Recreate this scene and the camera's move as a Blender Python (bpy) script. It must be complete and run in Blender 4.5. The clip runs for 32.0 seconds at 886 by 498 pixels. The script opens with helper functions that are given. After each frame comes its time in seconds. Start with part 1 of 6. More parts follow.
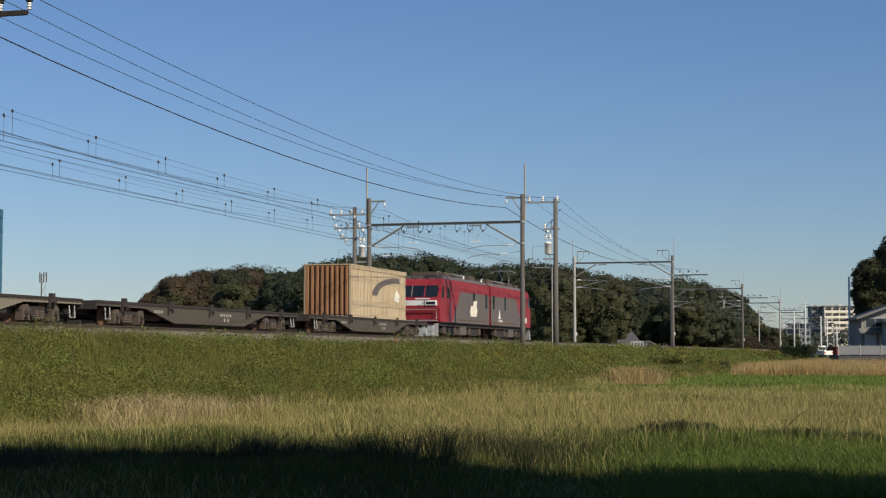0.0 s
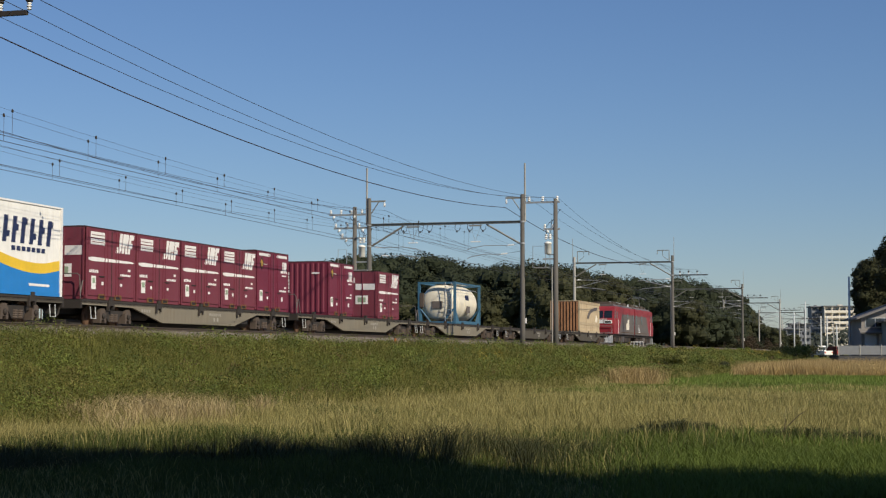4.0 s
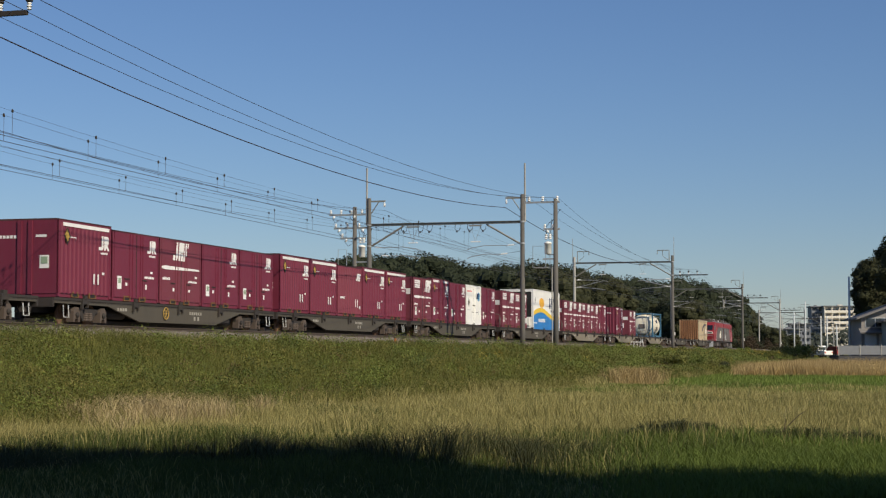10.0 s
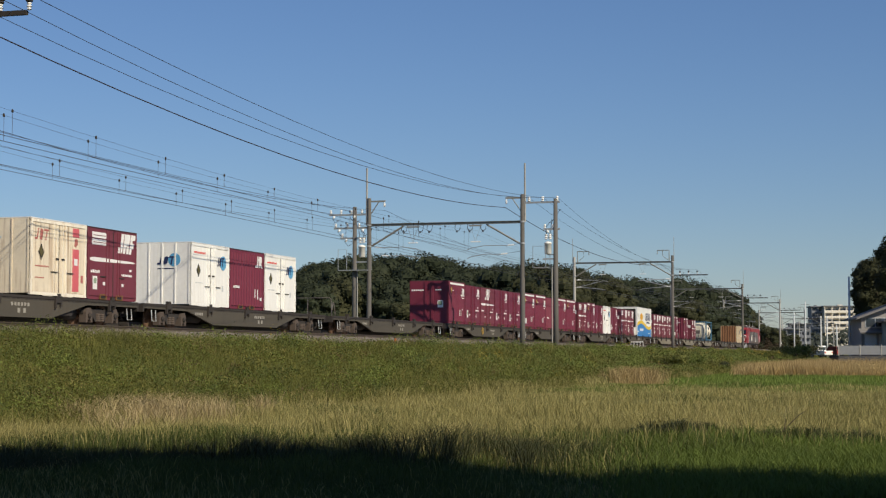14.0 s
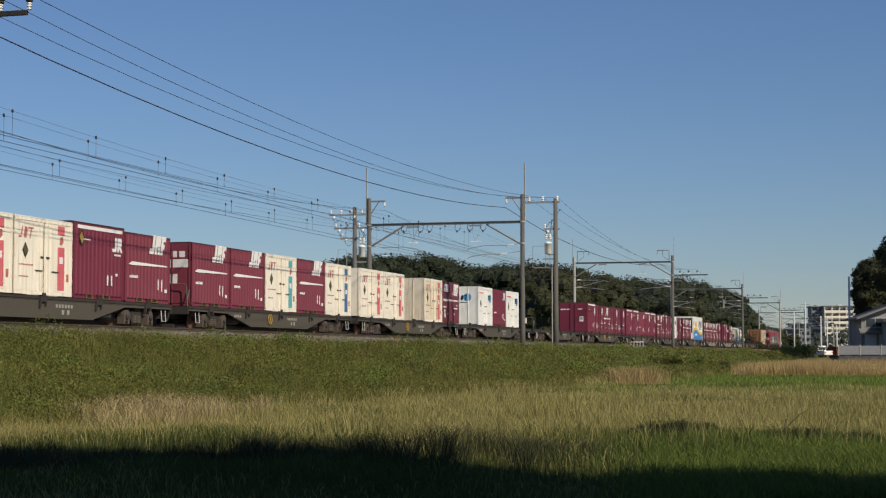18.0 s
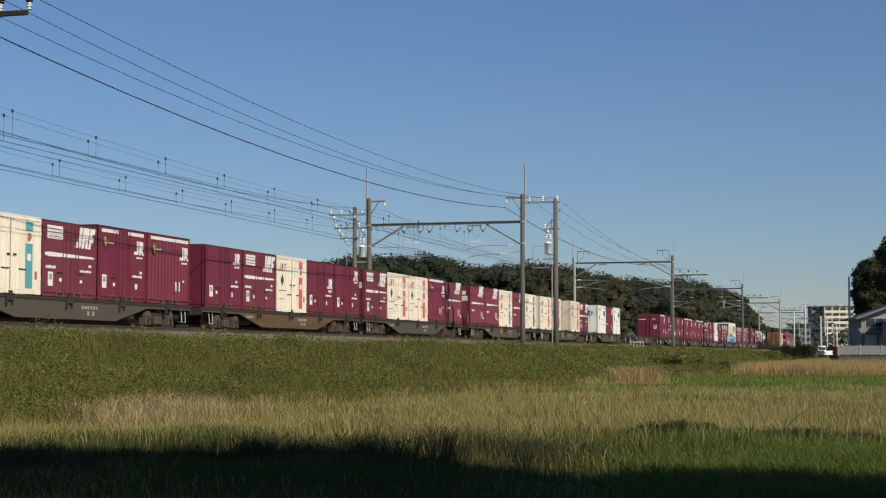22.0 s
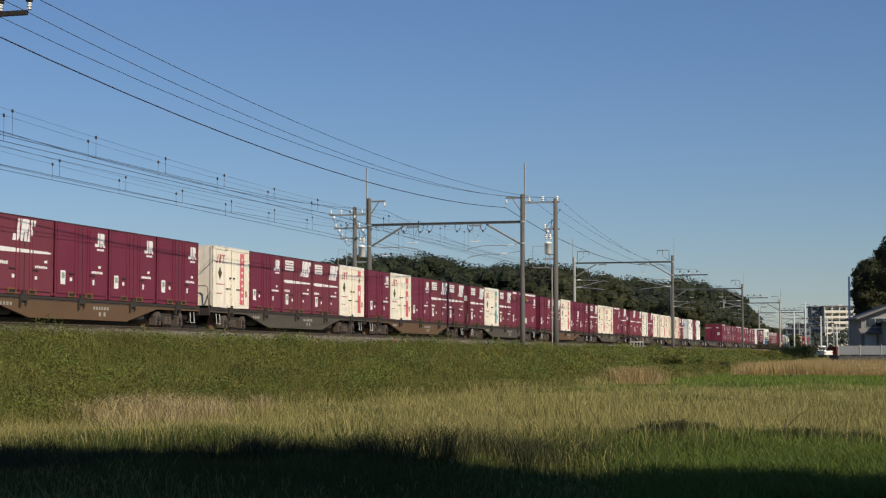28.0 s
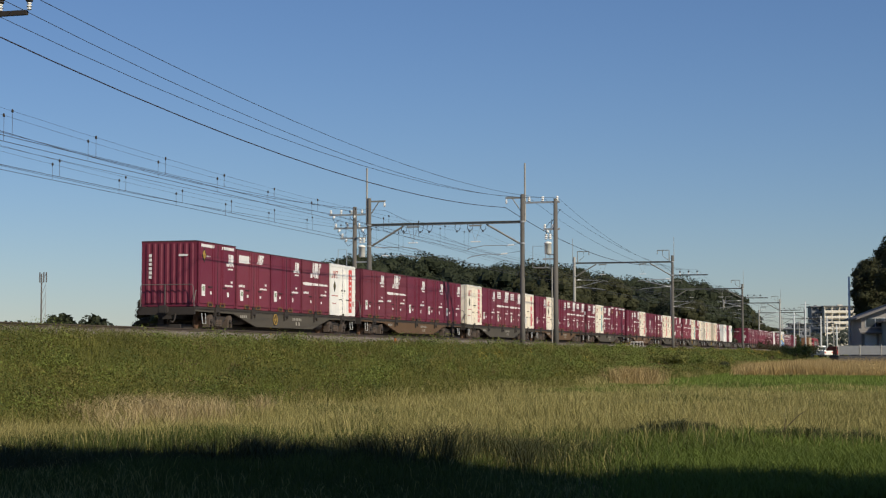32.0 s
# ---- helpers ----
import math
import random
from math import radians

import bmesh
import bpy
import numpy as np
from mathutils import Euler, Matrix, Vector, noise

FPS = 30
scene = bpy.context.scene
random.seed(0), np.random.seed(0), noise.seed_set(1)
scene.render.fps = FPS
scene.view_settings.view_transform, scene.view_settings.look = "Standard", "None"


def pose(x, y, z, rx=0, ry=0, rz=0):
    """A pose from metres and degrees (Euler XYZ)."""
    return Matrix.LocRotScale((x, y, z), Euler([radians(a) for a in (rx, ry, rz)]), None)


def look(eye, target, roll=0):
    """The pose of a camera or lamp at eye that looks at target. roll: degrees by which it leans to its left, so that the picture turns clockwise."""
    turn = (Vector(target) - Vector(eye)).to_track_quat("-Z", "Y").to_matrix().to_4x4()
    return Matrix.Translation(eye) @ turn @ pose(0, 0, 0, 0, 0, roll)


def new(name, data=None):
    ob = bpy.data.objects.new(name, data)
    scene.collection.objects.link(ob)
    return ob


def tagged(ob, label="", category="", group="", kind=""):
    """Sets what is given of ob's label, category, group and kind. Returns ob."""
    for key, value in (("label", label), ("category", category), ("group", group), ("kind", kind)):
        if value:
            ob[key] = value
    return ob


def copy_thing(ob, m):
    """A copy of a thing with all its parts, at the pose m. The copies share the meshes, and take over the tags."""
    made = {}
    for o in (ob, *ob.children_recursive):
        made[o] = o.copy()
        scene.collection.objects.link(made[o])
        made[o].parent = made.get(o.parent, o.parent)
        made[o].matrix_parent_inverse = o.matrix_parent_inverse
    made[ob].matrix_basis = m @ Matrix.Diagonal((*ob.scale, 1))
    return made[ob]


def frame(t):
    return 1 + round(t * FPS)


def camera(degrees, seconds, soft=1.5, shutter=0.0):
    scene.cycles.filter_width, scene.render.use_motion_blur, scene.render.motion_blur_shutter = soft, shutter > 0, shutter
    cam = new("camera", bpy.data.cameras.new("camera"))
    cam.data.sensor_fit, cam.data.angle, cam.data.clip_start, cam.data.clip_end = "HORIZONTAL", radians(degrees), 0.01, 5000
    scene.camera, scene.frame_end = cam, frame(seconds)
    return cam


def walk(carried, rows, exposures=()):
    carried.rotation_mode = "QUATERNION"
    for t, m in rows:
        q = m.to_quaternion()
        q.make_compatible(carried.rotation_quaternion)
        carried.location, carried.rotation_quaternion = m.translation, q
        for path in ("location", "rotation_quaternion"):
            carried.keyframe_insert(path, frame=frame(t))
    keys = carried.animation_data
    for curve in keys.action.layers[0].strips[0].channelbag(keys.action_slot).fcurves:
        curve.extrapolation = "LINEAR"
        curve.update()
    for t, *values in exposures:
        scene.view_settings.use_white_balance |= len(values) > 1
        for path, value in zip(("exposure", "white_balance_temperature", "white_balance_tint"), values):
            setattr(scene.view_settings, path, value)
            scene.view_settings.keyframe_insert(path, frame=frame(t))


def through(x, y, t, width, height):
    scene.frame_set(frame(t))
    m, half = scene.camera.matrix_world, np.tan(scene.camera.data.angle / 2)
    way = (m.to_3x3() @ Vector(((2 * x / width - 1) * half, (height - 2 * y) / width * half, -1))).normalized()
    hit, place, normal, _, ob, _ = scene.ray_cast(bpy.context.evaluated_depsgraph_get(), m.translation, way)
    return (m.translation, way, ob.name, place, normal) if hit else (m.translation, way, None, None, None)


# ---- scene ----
H = 1.3                                  # camera height over the meadow
HEAD, TILT = 15.77, 3.62                 # degrees left of the track's line, degrees up
cam = camera(29.71, 32.0, soft=1.2, shutter=0.12)
eye = Vector((0, 0, H))
aim = Vector((-math.sin(radians(HEAD)) * math.cos(radians(TILT)), math.cos(radians(HEAD)) * math.cos(radians(TILT)), math.sin(radians(TILT))))
walk(cam, [(0, look(eye, eye + aim)), (32, look(eye, eye + aim))],
     exposures=[(0, 0.06), (3, 0.03), (6, -0.03), (10, 0.0), (12, 0.03), (15, -0.04), (18, -0.12), (20, -0.12), (23, -0.05), (32, -0.04)])

# ---- light ----
SUN = Vector((1.0, -0.6, 0.85)).normalized()
world = bpy.data.worlds.new("sky")
scene.world = world
world.use_nodes = True
wn = world.node_tree.nodes
sky = wn.new("ShaderNodeTexSky")
sky.sky_type, sky.sun_disc = "NISHITA", False
sky.sun_elevation, sky.sun_rotation = math.asin(SUN.z), math.atan2(SUN.x, SUN.y)
sky.altitude, sky.air_density, sky.dust_density, sky.ozone_density = 200, 1.2, 0.0, 5.0
tint = wn.new("ShaderNodeMix")
tint.data_type, tint.blend_type = "RGBA", "MULTIPLY"
tint.inputs["Factor"].default_value = 1.0
tint.inputs["B"].default_value = (0.9, 1.0, 1.245, 1)          # clear dry autumn air
world.node_tree.links.new(sky.outputs[0], tint.inputs["A"])
world.node_tree.links.new(tint.outputs["Result"], wn["Background"].inputs[0])
wn["Background"].inputs[1].default_value = 0.0635
lamp = bpy.data.lights.new("sun", "SUN")
lamp.energy, lamp.angle, lamp.color = 4.7, radians(0.53), (1.0, 0.89, 0.7)
sun = new("sun", lamp)
sun.matrix_world = look(SUN * 60, (0, 0, 0))

# ---- mesh helpers ----
RAIL = H + 0.9                            # rail head
TRACK_FAR, TRACK_NEAR = -28.3, -24.5      # track centre lines


class Geo:
    """Vertices and faces of one mesh."""
    def __init__(self):
        self.v, self.f = [], []

    def add(self, vs, fs):
        n = len(self.v)
        self.v += [tuple(p) for p in vs]
        self.f += [tuple(i + n for i in q) for q in fs]
        return self

    def box(self, x0, x1, y0, y1, z0, z1):
        return self.add([(x0, y0, z0), (x1, y0, z0), (x1, y1, z0), (x0, y1, z0), (x0, y0, z1), (x1, y0, z1), (x1, y1, z1), (x0, y1, z1)],
                        [(3, 2, 1, 0), (4, 5, 6, 7), (0, 1, 5, 4), (1, 2, 6, 5), (2, 3, 7, 6), (3, 0, 4, 7)])

    def prism(self, pts, a, b, axis="x"):
        """A polygon drawn across an axis and drawn out along it from a to b."""
        n = len(pts)
        put = {"x": lambda p, k: (k, p[0], p[1]), "y": lambda p, k: (p[0], k, p[1]), "z": lambda p, k: (p[0], p[1], k)}[axis]
        vs = [put(p, a) for p in pts] + [put(p, b) for p in pts]
        area = sum(pts[i][0] * pts[(i + 1) % n][1] - pts[(i + 1) % n][0] * pts[i][1] for i in range(n))
        fs = [tuple(range(n))[::-1], tuple(range(n, 2 * n))] + [(i, (i + 1) % n, n + (i + 1) % n, n + i) for i in range(n)]
        if (area < 0) != (axis == "y"):
            fs = [q[::-1] for q in fs]
        return self.add(vs, fs)

    def rod(self, p0, p1, r, n=6, r1=None):
        p0, p1 = Vector(p0), Vector(p1)
        r1 = r if r1 is None else r1
        d = (p1 - p0).normalized()
        u = d.cross(Vector((0, 0, 1)) if abs(d.z) < 0.9 else Vector((1, 0, 0))).normalized()
        w = d.cross(u)
        ring = [u * math.cos(2 * math.pi * i / n) + w * math.sin(2 * math.pi * i / n) for i in range(n)]
        vs = [p0 + q * r for q in ring] + [p1 + q * r1 for q in ring]
        return self.add(vs, [(i, (i + 1) % n, n + (i + 1) % n, n + i) for i in range(n)] + [tuple(range(n))[::-1], tuple(range(n, 2 * n))])

    def path(self, pts, r, n=5):
        """A bent rod through the points, in one piece; r: one radius, or one for each point."""
        pts = [Vector(p) for p in pts]
        rs = r if isinstance(r, (list, tuple)) else [r] * len(pts)
        vs, fs, m = [], [], len(pts)
        for i, p in enumerate(pts):
            d = (pts[min(i + 1, m - 1)] - pts[max(i - 1, 0)]).normalized()
            u = d.cross(Vector((0.31, 0.21, 0.93)) if abs(d.z) < 0.9 else Vector((1, 0.2, 0))).normalized()
            w = d.cross(u)
            vs += [p + (u * math.cos(2 * math.pi * k / n) + w * math.sin(2 * math.pi * k / n)) * rs[i] for k in range(n)]
        for i in range(m - 1):
            fs += [(i * n + k, i * n + (k + 1) % n, (i + 1) * n + (k + 1) % n, (i + 1) * n + k) for k in range(n)]
        return self.add(vs, fs + [tuple(range(n))[::-1], tuple(range((m - 1) * n, m * n))])

    def lathe(self, prof, centre, axis, n=16):
        """A profile of (radius, along) pairs turned about an axis through centre."""
        vs, fs = [], []
        for r, a in prof:
            for i in range(n):
                c, s = r * math.cos(2 * math.pi * i / n), r * math.sin(2 * math.pi * i / n)
                vs.append(Vector(centre) + Vector({"x": (a, c, s), "y": (s, a, c), "z": (c, s, a)}[axis]))
        for k in range(len(prof) - 1):
            for i in range(n):
                fs.append((k * n + i, k * n + (i + 1) % n, (k + 1) * n + (i + 1) % n, (k + 1) * n + i))
        fs += [tuple(range(n))[::-1], tuple(range((len(prof) - 1) * n, len(prof) * n))]
        return self.add(vs, fs)


def part(name, geo, material, parent=None, label="", bevel=0.0, smooth=False):
    me = bpy.data.meshes.new(name)
    me.from_pydata(geo.v, [], geo.f)
    if bevel:
        bm = bmesh.new()
        bm.from_mesh(me)
        bmesh.ops.bevel(bm, geom=bm.edges[:], offset=bevel, segments=2, affect="EDGES", clamp_overlap=True)
        bm.to_mesh(me)
        bm.free()
    if smooth:
        me.polygons.foreach_set("use_smooth", [True] * len(me.polygons))
    me.materials.append(material)
    ob = new(name, me)
    ob.parent = parent
    if label:
        ob["label"] = label
    return ob


def thing(name, label, category, group="", m=None):
    ob = new(name)
    ob.empty_display_size = 0.3
    if m is not None:
        ob.matrix_basis = m
    return tagged(ob, label, category, group)


# ---- materials ----
def nodes_of(name):
    m = bpy.data.materials.new(name)
    m.use_nodes = True
    return m, m.node_tree.nodes, m.node_tree.links, m.node_tree.nodes["Principled BSDF"]


def surface(name, colour, rough=0.6, metal=0.0, dirt=(0.12, 0.09, 0.07), dirty=0.25, grain=9.0, streak=0.5, bump=0.15, vary=0.06, spec=0.4):
    """A weathered surface: patches, grain, downward streaks of dirt and fine relief."""
    m, n, k, b = nodes_of(name)
    co, info = n.new("ShaderNodeTexCoord"), n.new("ShaderNodeObjectInfo")
    shift = n.new("ShaderNodeVectorMath"); shift.operation = "MULTIPLY_ADD"
    k.new(info.outputs["Random"], shift.inputs[0]); shift.inputs[1].default_value = (37, 53, 71)
    k.new(co.outputs["Object"], shift.inputs[2])
    n1 = n.new("ShaderNodeTexNoise"); n1.inputs["Scale"].default_value, n1.inputs["Detail"].default_value = 1.1, 5
    n2 = n.new("ShaderNodeTexNoise"); n2.inputs["Scale"].default_value, n2.inputs["Detail"].default_value = grain, 6
    st = n.new("ShaderNodeMapping"); st.inputs["Scale"].default_value = (7, 7, 0.35)
    n3 = n.new("ShaderNodeTexNoise"); n3.inputs["Scale"].default_value, n3.inputs["Detail"].default_value = 1.0, 4
    for q in (n1, n2):
        k.new(shift.outputs[0], q.inputs["Vector"])
    k.new(shift.outputs[0], st.inputs[0]); k.new(st.outputs[0], n3.inputs["Vector"])
    hsv = n.new("ShaderNodeHueSaturation"); hsv.inputs["Color"].default_value = (*colour, 1)
    val = n.new("ShaderNodeMapRange"); val.inputs[3].default_value, val.inputs[4].default_value = 1 - 0.22 - vary, 1 + 0.22 + vary
    mixv = n.new("ShaderNodeMath"); mixv.operation = "MULTIPLY_ADD"; mixv.inputs[1].default_value = 0.7
    k.new(n1.outputs[0], mixv.inputs[0])
    half = n.new("ShaderNodeMath"); half.operation = "MULTIPLY"; half.inputs[1].default_value = 0.3
    k.new(n2.outputs[0], half.inputs[0]); k.new(half.outputs[0], mixv.inputs[2]); k.new(mixv.outputs[0], val.inputs[0]); k.new(val.outputs[0], hsv.inputs["Value"])
    ramp = n.new("ShaderNodeMapRange"); ramp.inputs[1].default_value, ramp.inputs[2].default_value = 0.5, 0.75
    ramp.inputs[3].default_value, ramp.inputs[4].default_value = 0.0, dirty
    mm = n.new("ShaderNodeMath"); mm.operation = "MULTIPLY_ADD"; mm.inputs[1].default_value = streak
    inv = n.new("ShaderNodeMath"); inv.operation = "MULTIPLY"; inv.inputs[1].default_value = 1 - streak
    k.new(n3.outputs[0], mm.inputs[0]); k.new(n1.outputs[0], inv.inputs[0]); k.new(inv.outputs[0], mm.inputs[2]); k.new(mm.outputs[0], ramp.inputs[0])
    mix = n.new("ShaderNodeMix"); mix.data_type = "RGBA"; mix.inputs["B"].default_value = (*dirt, 1)
    k.new(ramp.outputs[0], mix.inputs["Factor"]); k.new(hsv.outputs[0], mix.inputs["A"])
    k.new(mix.outputs["Result"], b.inputs["Base Color"])
    rr = n.new("ShaderNodeMapRange"); rr.inputs[3].default_value, rr.inputs[4].default_value = max(0.05, rough - 0.12), min(1, rough + 0.15)
    k.new(n2.outputs[0], rr.inputs[0]); k.new(rr.outputs[0], b.inputs["Roughness"])
    b.inputs["Metallic"].default_value = metal
    b.inputs["Specular IOR Level"].default_value = spec
    if bump:
        bp = n.new("ShaderNodeBump"); bp.inputs["Strength"].default_value, bp.inputs["Distance"].default_value = bump, 0.02
        k.new(n2.outputs[0], bp.inputs["Height"]); k.new(bp.outputs[0], b.inputs["Normal"])
    return m


def leafy(name, dark, light, third=None, rough=0.75, through=0.25, scale=0.25):
    """Foliage: each leaf or blade its own tint, with patches over the stand."""
    m, n, k, b = nodes_of(name)
    g, co = n.new("ShaderNodeNewGeometry"), n.new("ShaderNodeNewGeometry")
    no = n.new("ShaderNodeTexNoise"); no.inputs["Scale"].default_value, no.inputs["Detail"].default_value = scale, 3
    k.new(co.outputs["Position"], no.inputs["Vector"])
    mixf = n.new("ShaderNodeMath"); mixf.operation = "MULTIPLY_ADD"; mixf.inputs[1].default_value = 0.55
    k.new(g.outputs["Random Per Island"], mixf.inputs[0])
    sub = n.new("ShaderNodeMapRange"); sub.inputs[1].default_value, sub.inputs[2].default_value = 0.3, 0.7
    sub.inputs[3].default_value, sub.inputs[4].default_value = 0.0, 0.45
    k.new(no.outputs[0], sub.inputs[0]); k.new(sub.outputs[0], mixf.inputs[2])
    r = n.new("ShaderNodeValToRGB")
    r.color_ramp.elements[0].color, r.color_ramp.elements[1].color = (*dark, 1), (*light, 1)
    if third:
        e = r.color_ramp.elements.new(0.93); e.color = (*third, 1)
        r.color_ramp.elements[1].position = 0.8
        r.color_ramp.elements[1].color = (*light, 1)
        r.color_ramp.elements[2].color = (*third, 1)
    k.new(mixf.outputs[0], r.inputs[0]); k.new(r.outputs[0], b.inputs["Base Color"])
    b.inputs["Roughness"].default_value, b.inputs["Specular IOR Level"].default_value = rough, 0.25
    if through:
        tr = n.new("ShaderNodeBsdfTranslucent"); ms = n.new("ShaderNodeMixShader"); ms.inputs[0].default_value = through
        k.new(r.outputs[0], tr.inputs[0]); k.new(b.outputs[0], ms.inputs[1]); k.new(tr.outputs[0], ms.inputs[2])
        k.new(ms.outputs[0], n["Material Output"].inputs[0])
    return m


WINE = surface("wine_paint", (0.158, 0.022, 0.045), 0.5, dirty=0.4, dirt=(0.105, 0.045, 0.05))
WINE_OLD = surface("old_wine_paint", (0.18, 0.033, 0.054), 0.6, dirty=0.35, dirt=(0.11, 0.06, 0.06))
BROWN = surface("brown_red_paint", (0.165, 0.034, 0.052), 0.6, dirty=0.35, dirt=(0.1, 0.055, 0.055))
ROOF_DARK = surface("sooty_roof", (0.06, 0.025, 0.03), 0.8, dirty=0.6)
CREAM = surface("cream_paint", (0.84, 0.78, 0.66), 0.5, dirt=(0.33, 0.2, 0.1), dirty=0.55, streak=0.65)
CREAM_RUST = surface("rust_stained_cream", (0.74, 0.65, 0.5), 0.55, dirt=(0.25, 0.12, 0.045), dirty=1.1, streak=0.75)
WHITE = surface("white_paint", (0.84, 0.83, 0.79), 0.45, dirt=(0.4, 0.34, 0.24), dirty=0.3)
MARK = surface("white_marking", (0.78, 0.77, 0.75), 0.5, dirty=0.2, bump=0)
DIM_MARK = surface("worn_grey_lettering", (0.32, 0.3, 0.26), 0.7, dirty=0.5, bump=0)
AMBER_DARK = surface("faded_olive_marking", (0.1, 0.085, 0.03), 0.6, dirty=0.3, bump=0)
PINK_MARK = surface("faded_red_marking", (0.6, 0.12, 0.14), 0.5, dirty=0.3, dirt=(0.75, 0.6, 0.5), bump=0)
DULL_MARK = surface("dull_red_lettering", (0.42, 0.14, 0.12), 0.6, dirty=0.3, bump=0)
AMBER_MARK = surface("worn_amber_marking", (0.42, 0.27, 0.06), 0.6, dirty=0.4, bump=0)
POCKET = surface("worn_ochre_edge", (0.17, 0.09, 0.03), 0.6, dirty=0.85, dirt=(0.08, 0.04, 0.02), bump=0)
RED_MARK = surface("red_marking", (0.62, 0.07, 0.06), 0.5, dirty=0.15, bump=0)
TEAL_MARK = surface("teal_marking", (0.1, 0.36, 0.4), 0.5, dirty=0.15, bump=0)
BLUE_MARK = surface("blue_marking", (0.05, 0.14, 0.3), 0.5, dirty=0.15, bump=0)
SKY_MARK = surface("light_blue_marking", (0.1, 0.33, 0.55), 0.4, dirty=0.15, bump=0)
BLACK_MARK = surface("black_marking", (0.02, 0.02, 0.018), 0.6, dirty=0.1, bump=0)
NAVY_MARK = surface("navy_marking", (0.02, 0.03, 0.09), 0.5, dirty=0.05, bump=0)
YELLOW_MARK = surface("yellow_marking", (0.75, 0.5, 0.04), 0.5, dirty=0.15, bump=0)
GREEN_MARK = surface("grey_green_label", (0.27, 0.36, 0.25), 0.6, dirty=0.2, bump=0)
STEEL = surface("galvanised_steel", (0.42, 0.43, 0.43), 0.45, 0.5, dirty=0.3)
DARK = surface("sooty_and_shaded_iron", (0.035, 0.03, 0.027), 0.8, dirty=0.5, dirt=(0.06, 0.04, 0.027))
RUST = surface("rusty_bogie_steel", (0.09, 0.069, 0.056), 0.85, dirty=0.5, dirt=(0.05, 0.035, 0.025))
WHEEL = surface("wheel_steel", (0.19, 0.115, 0.075), 0.6, 0.3, dirty=0.4)
GREY_FRAME = surface("weathered_grey_wagon_paint", (0.076, 0.067, 0.052), 0.75, dirty=0.5, dirt=(0.06, 0.045, 0.03))
PALE_FRAME = surface("pale_grey_wagon_paint", (0.2, 0.178, 0.135), 0.75, dirty=0.5, dirt=(0.12, 0.085, 0.05))
TAN_FRAME = surface("rust_brown_wagon_paint", (0.115, 0.068, 0.036), 0.75, dirty=0.5, dirt=(0.1, 0.06, 0.03))
LOCO_RED = surface("locomotive_red", (0.28, 0.024, 0.034), 0.45, dirty=0.4)
LOCO_GREY = surface("locomotive_grey", (0.13, 0.112, 0.105), 0.55, dirty=0.4)
GLASS = surface("dark_cab_glass", (0.012, 0.016, 0.02), 0.12, dirty=0.1, bump=0, spec=0.8)
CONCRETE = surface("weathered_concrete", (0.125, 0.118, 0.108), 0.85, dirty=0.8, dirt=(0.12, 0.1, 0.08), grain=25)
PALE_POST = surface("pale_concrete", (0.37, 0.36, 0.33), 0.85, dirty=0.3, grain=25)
BEAM = surface("dull_green_steel", (0.25, 0.25, 0.23), 0.6, 0.2, dirty=0.4)
WIRE = surface("copper_wire", (0.05, 0.045, 0.045), 0.5, 0.4, bump=0)
CABLE = surface("black_cable", (0.03, 0.022, 0.025), 0.6, bump=0)
PORCELAIN = surface("white_porcelain", (0.82, 0.82, 0.8), 0.2, dirty=0.1, bump=0)
GREY_BOX = surface("grey_enamel", (0.55, 0.57, 0.57), 0.4, dirty=0.2)
BALLAST = surface("ballast_stone", (0.19, 0.163, 0.142), 0.9, dirt=(0.1, 0.07, 0.05), dirty=0.6, grain=30, streak=0, bump=0.7)
RAIL_STEEL = surface("rail_steel", (0.11, 0.08, 0.06), 0.5, 0.5, dirty=0.5)
SLEEPER = surface("concrete_sleeper", (0.3, 0.28, 0.25), 0.85)
EARTH = surface("mown_earth_and_grass", (0.1, 0.11, 0.03), 0.95, dirt=(0.09, 0.07, 0.03), dirty=0.8, grain=3, streak=0, bump=0.4, spec=0.1)
BARK = surface("bark", (0.1, 0.075, 0.05), 0.9, grain=14, bump=0.5)
TANK_BLUE = surface("blue_tank_frame", (0.045, 0.135, 0.22), 0.5, dirty=0.35)
TANK_CREAM = surface("cream_tank_shell", (0.8, 0.74, 0.6), 0.4, dirt=(0.35, 0.27, 0.15), dirty=0.4)
ORANGE_BOX = surface("faded_orange_paint", (0.33, 0.165, 0.08), 0.65, dirt=(0.07, 0.03, 0.015), dirty=0.95, streak=0.85)
BROWN_WALL = surface("dark_brown_end_wall", (0.09, 0.04, 0.02), 0.85, dirty=0.6)
ORANGE_PALE = surface("bleached_orange_paint", (0.47, 0.38, 0.25), 0.6, dirt=(0.2, 0.09, 0.04), dirty=1.0, streak=0.75)
BOX_BLUE = surface("bright_blue_panel", (0.02, 0.2, 0.55), 0.35, dirty=0.1)

# ---- ground ----
rng = np.random.default_rng(7)


def toe(y):
    """How far the foot of the bank stands off the camera's line along the track."""
    return 15.0 - 2.6 * np.clip((np.asarray(y, float) - 35) / 40, 0, 1)


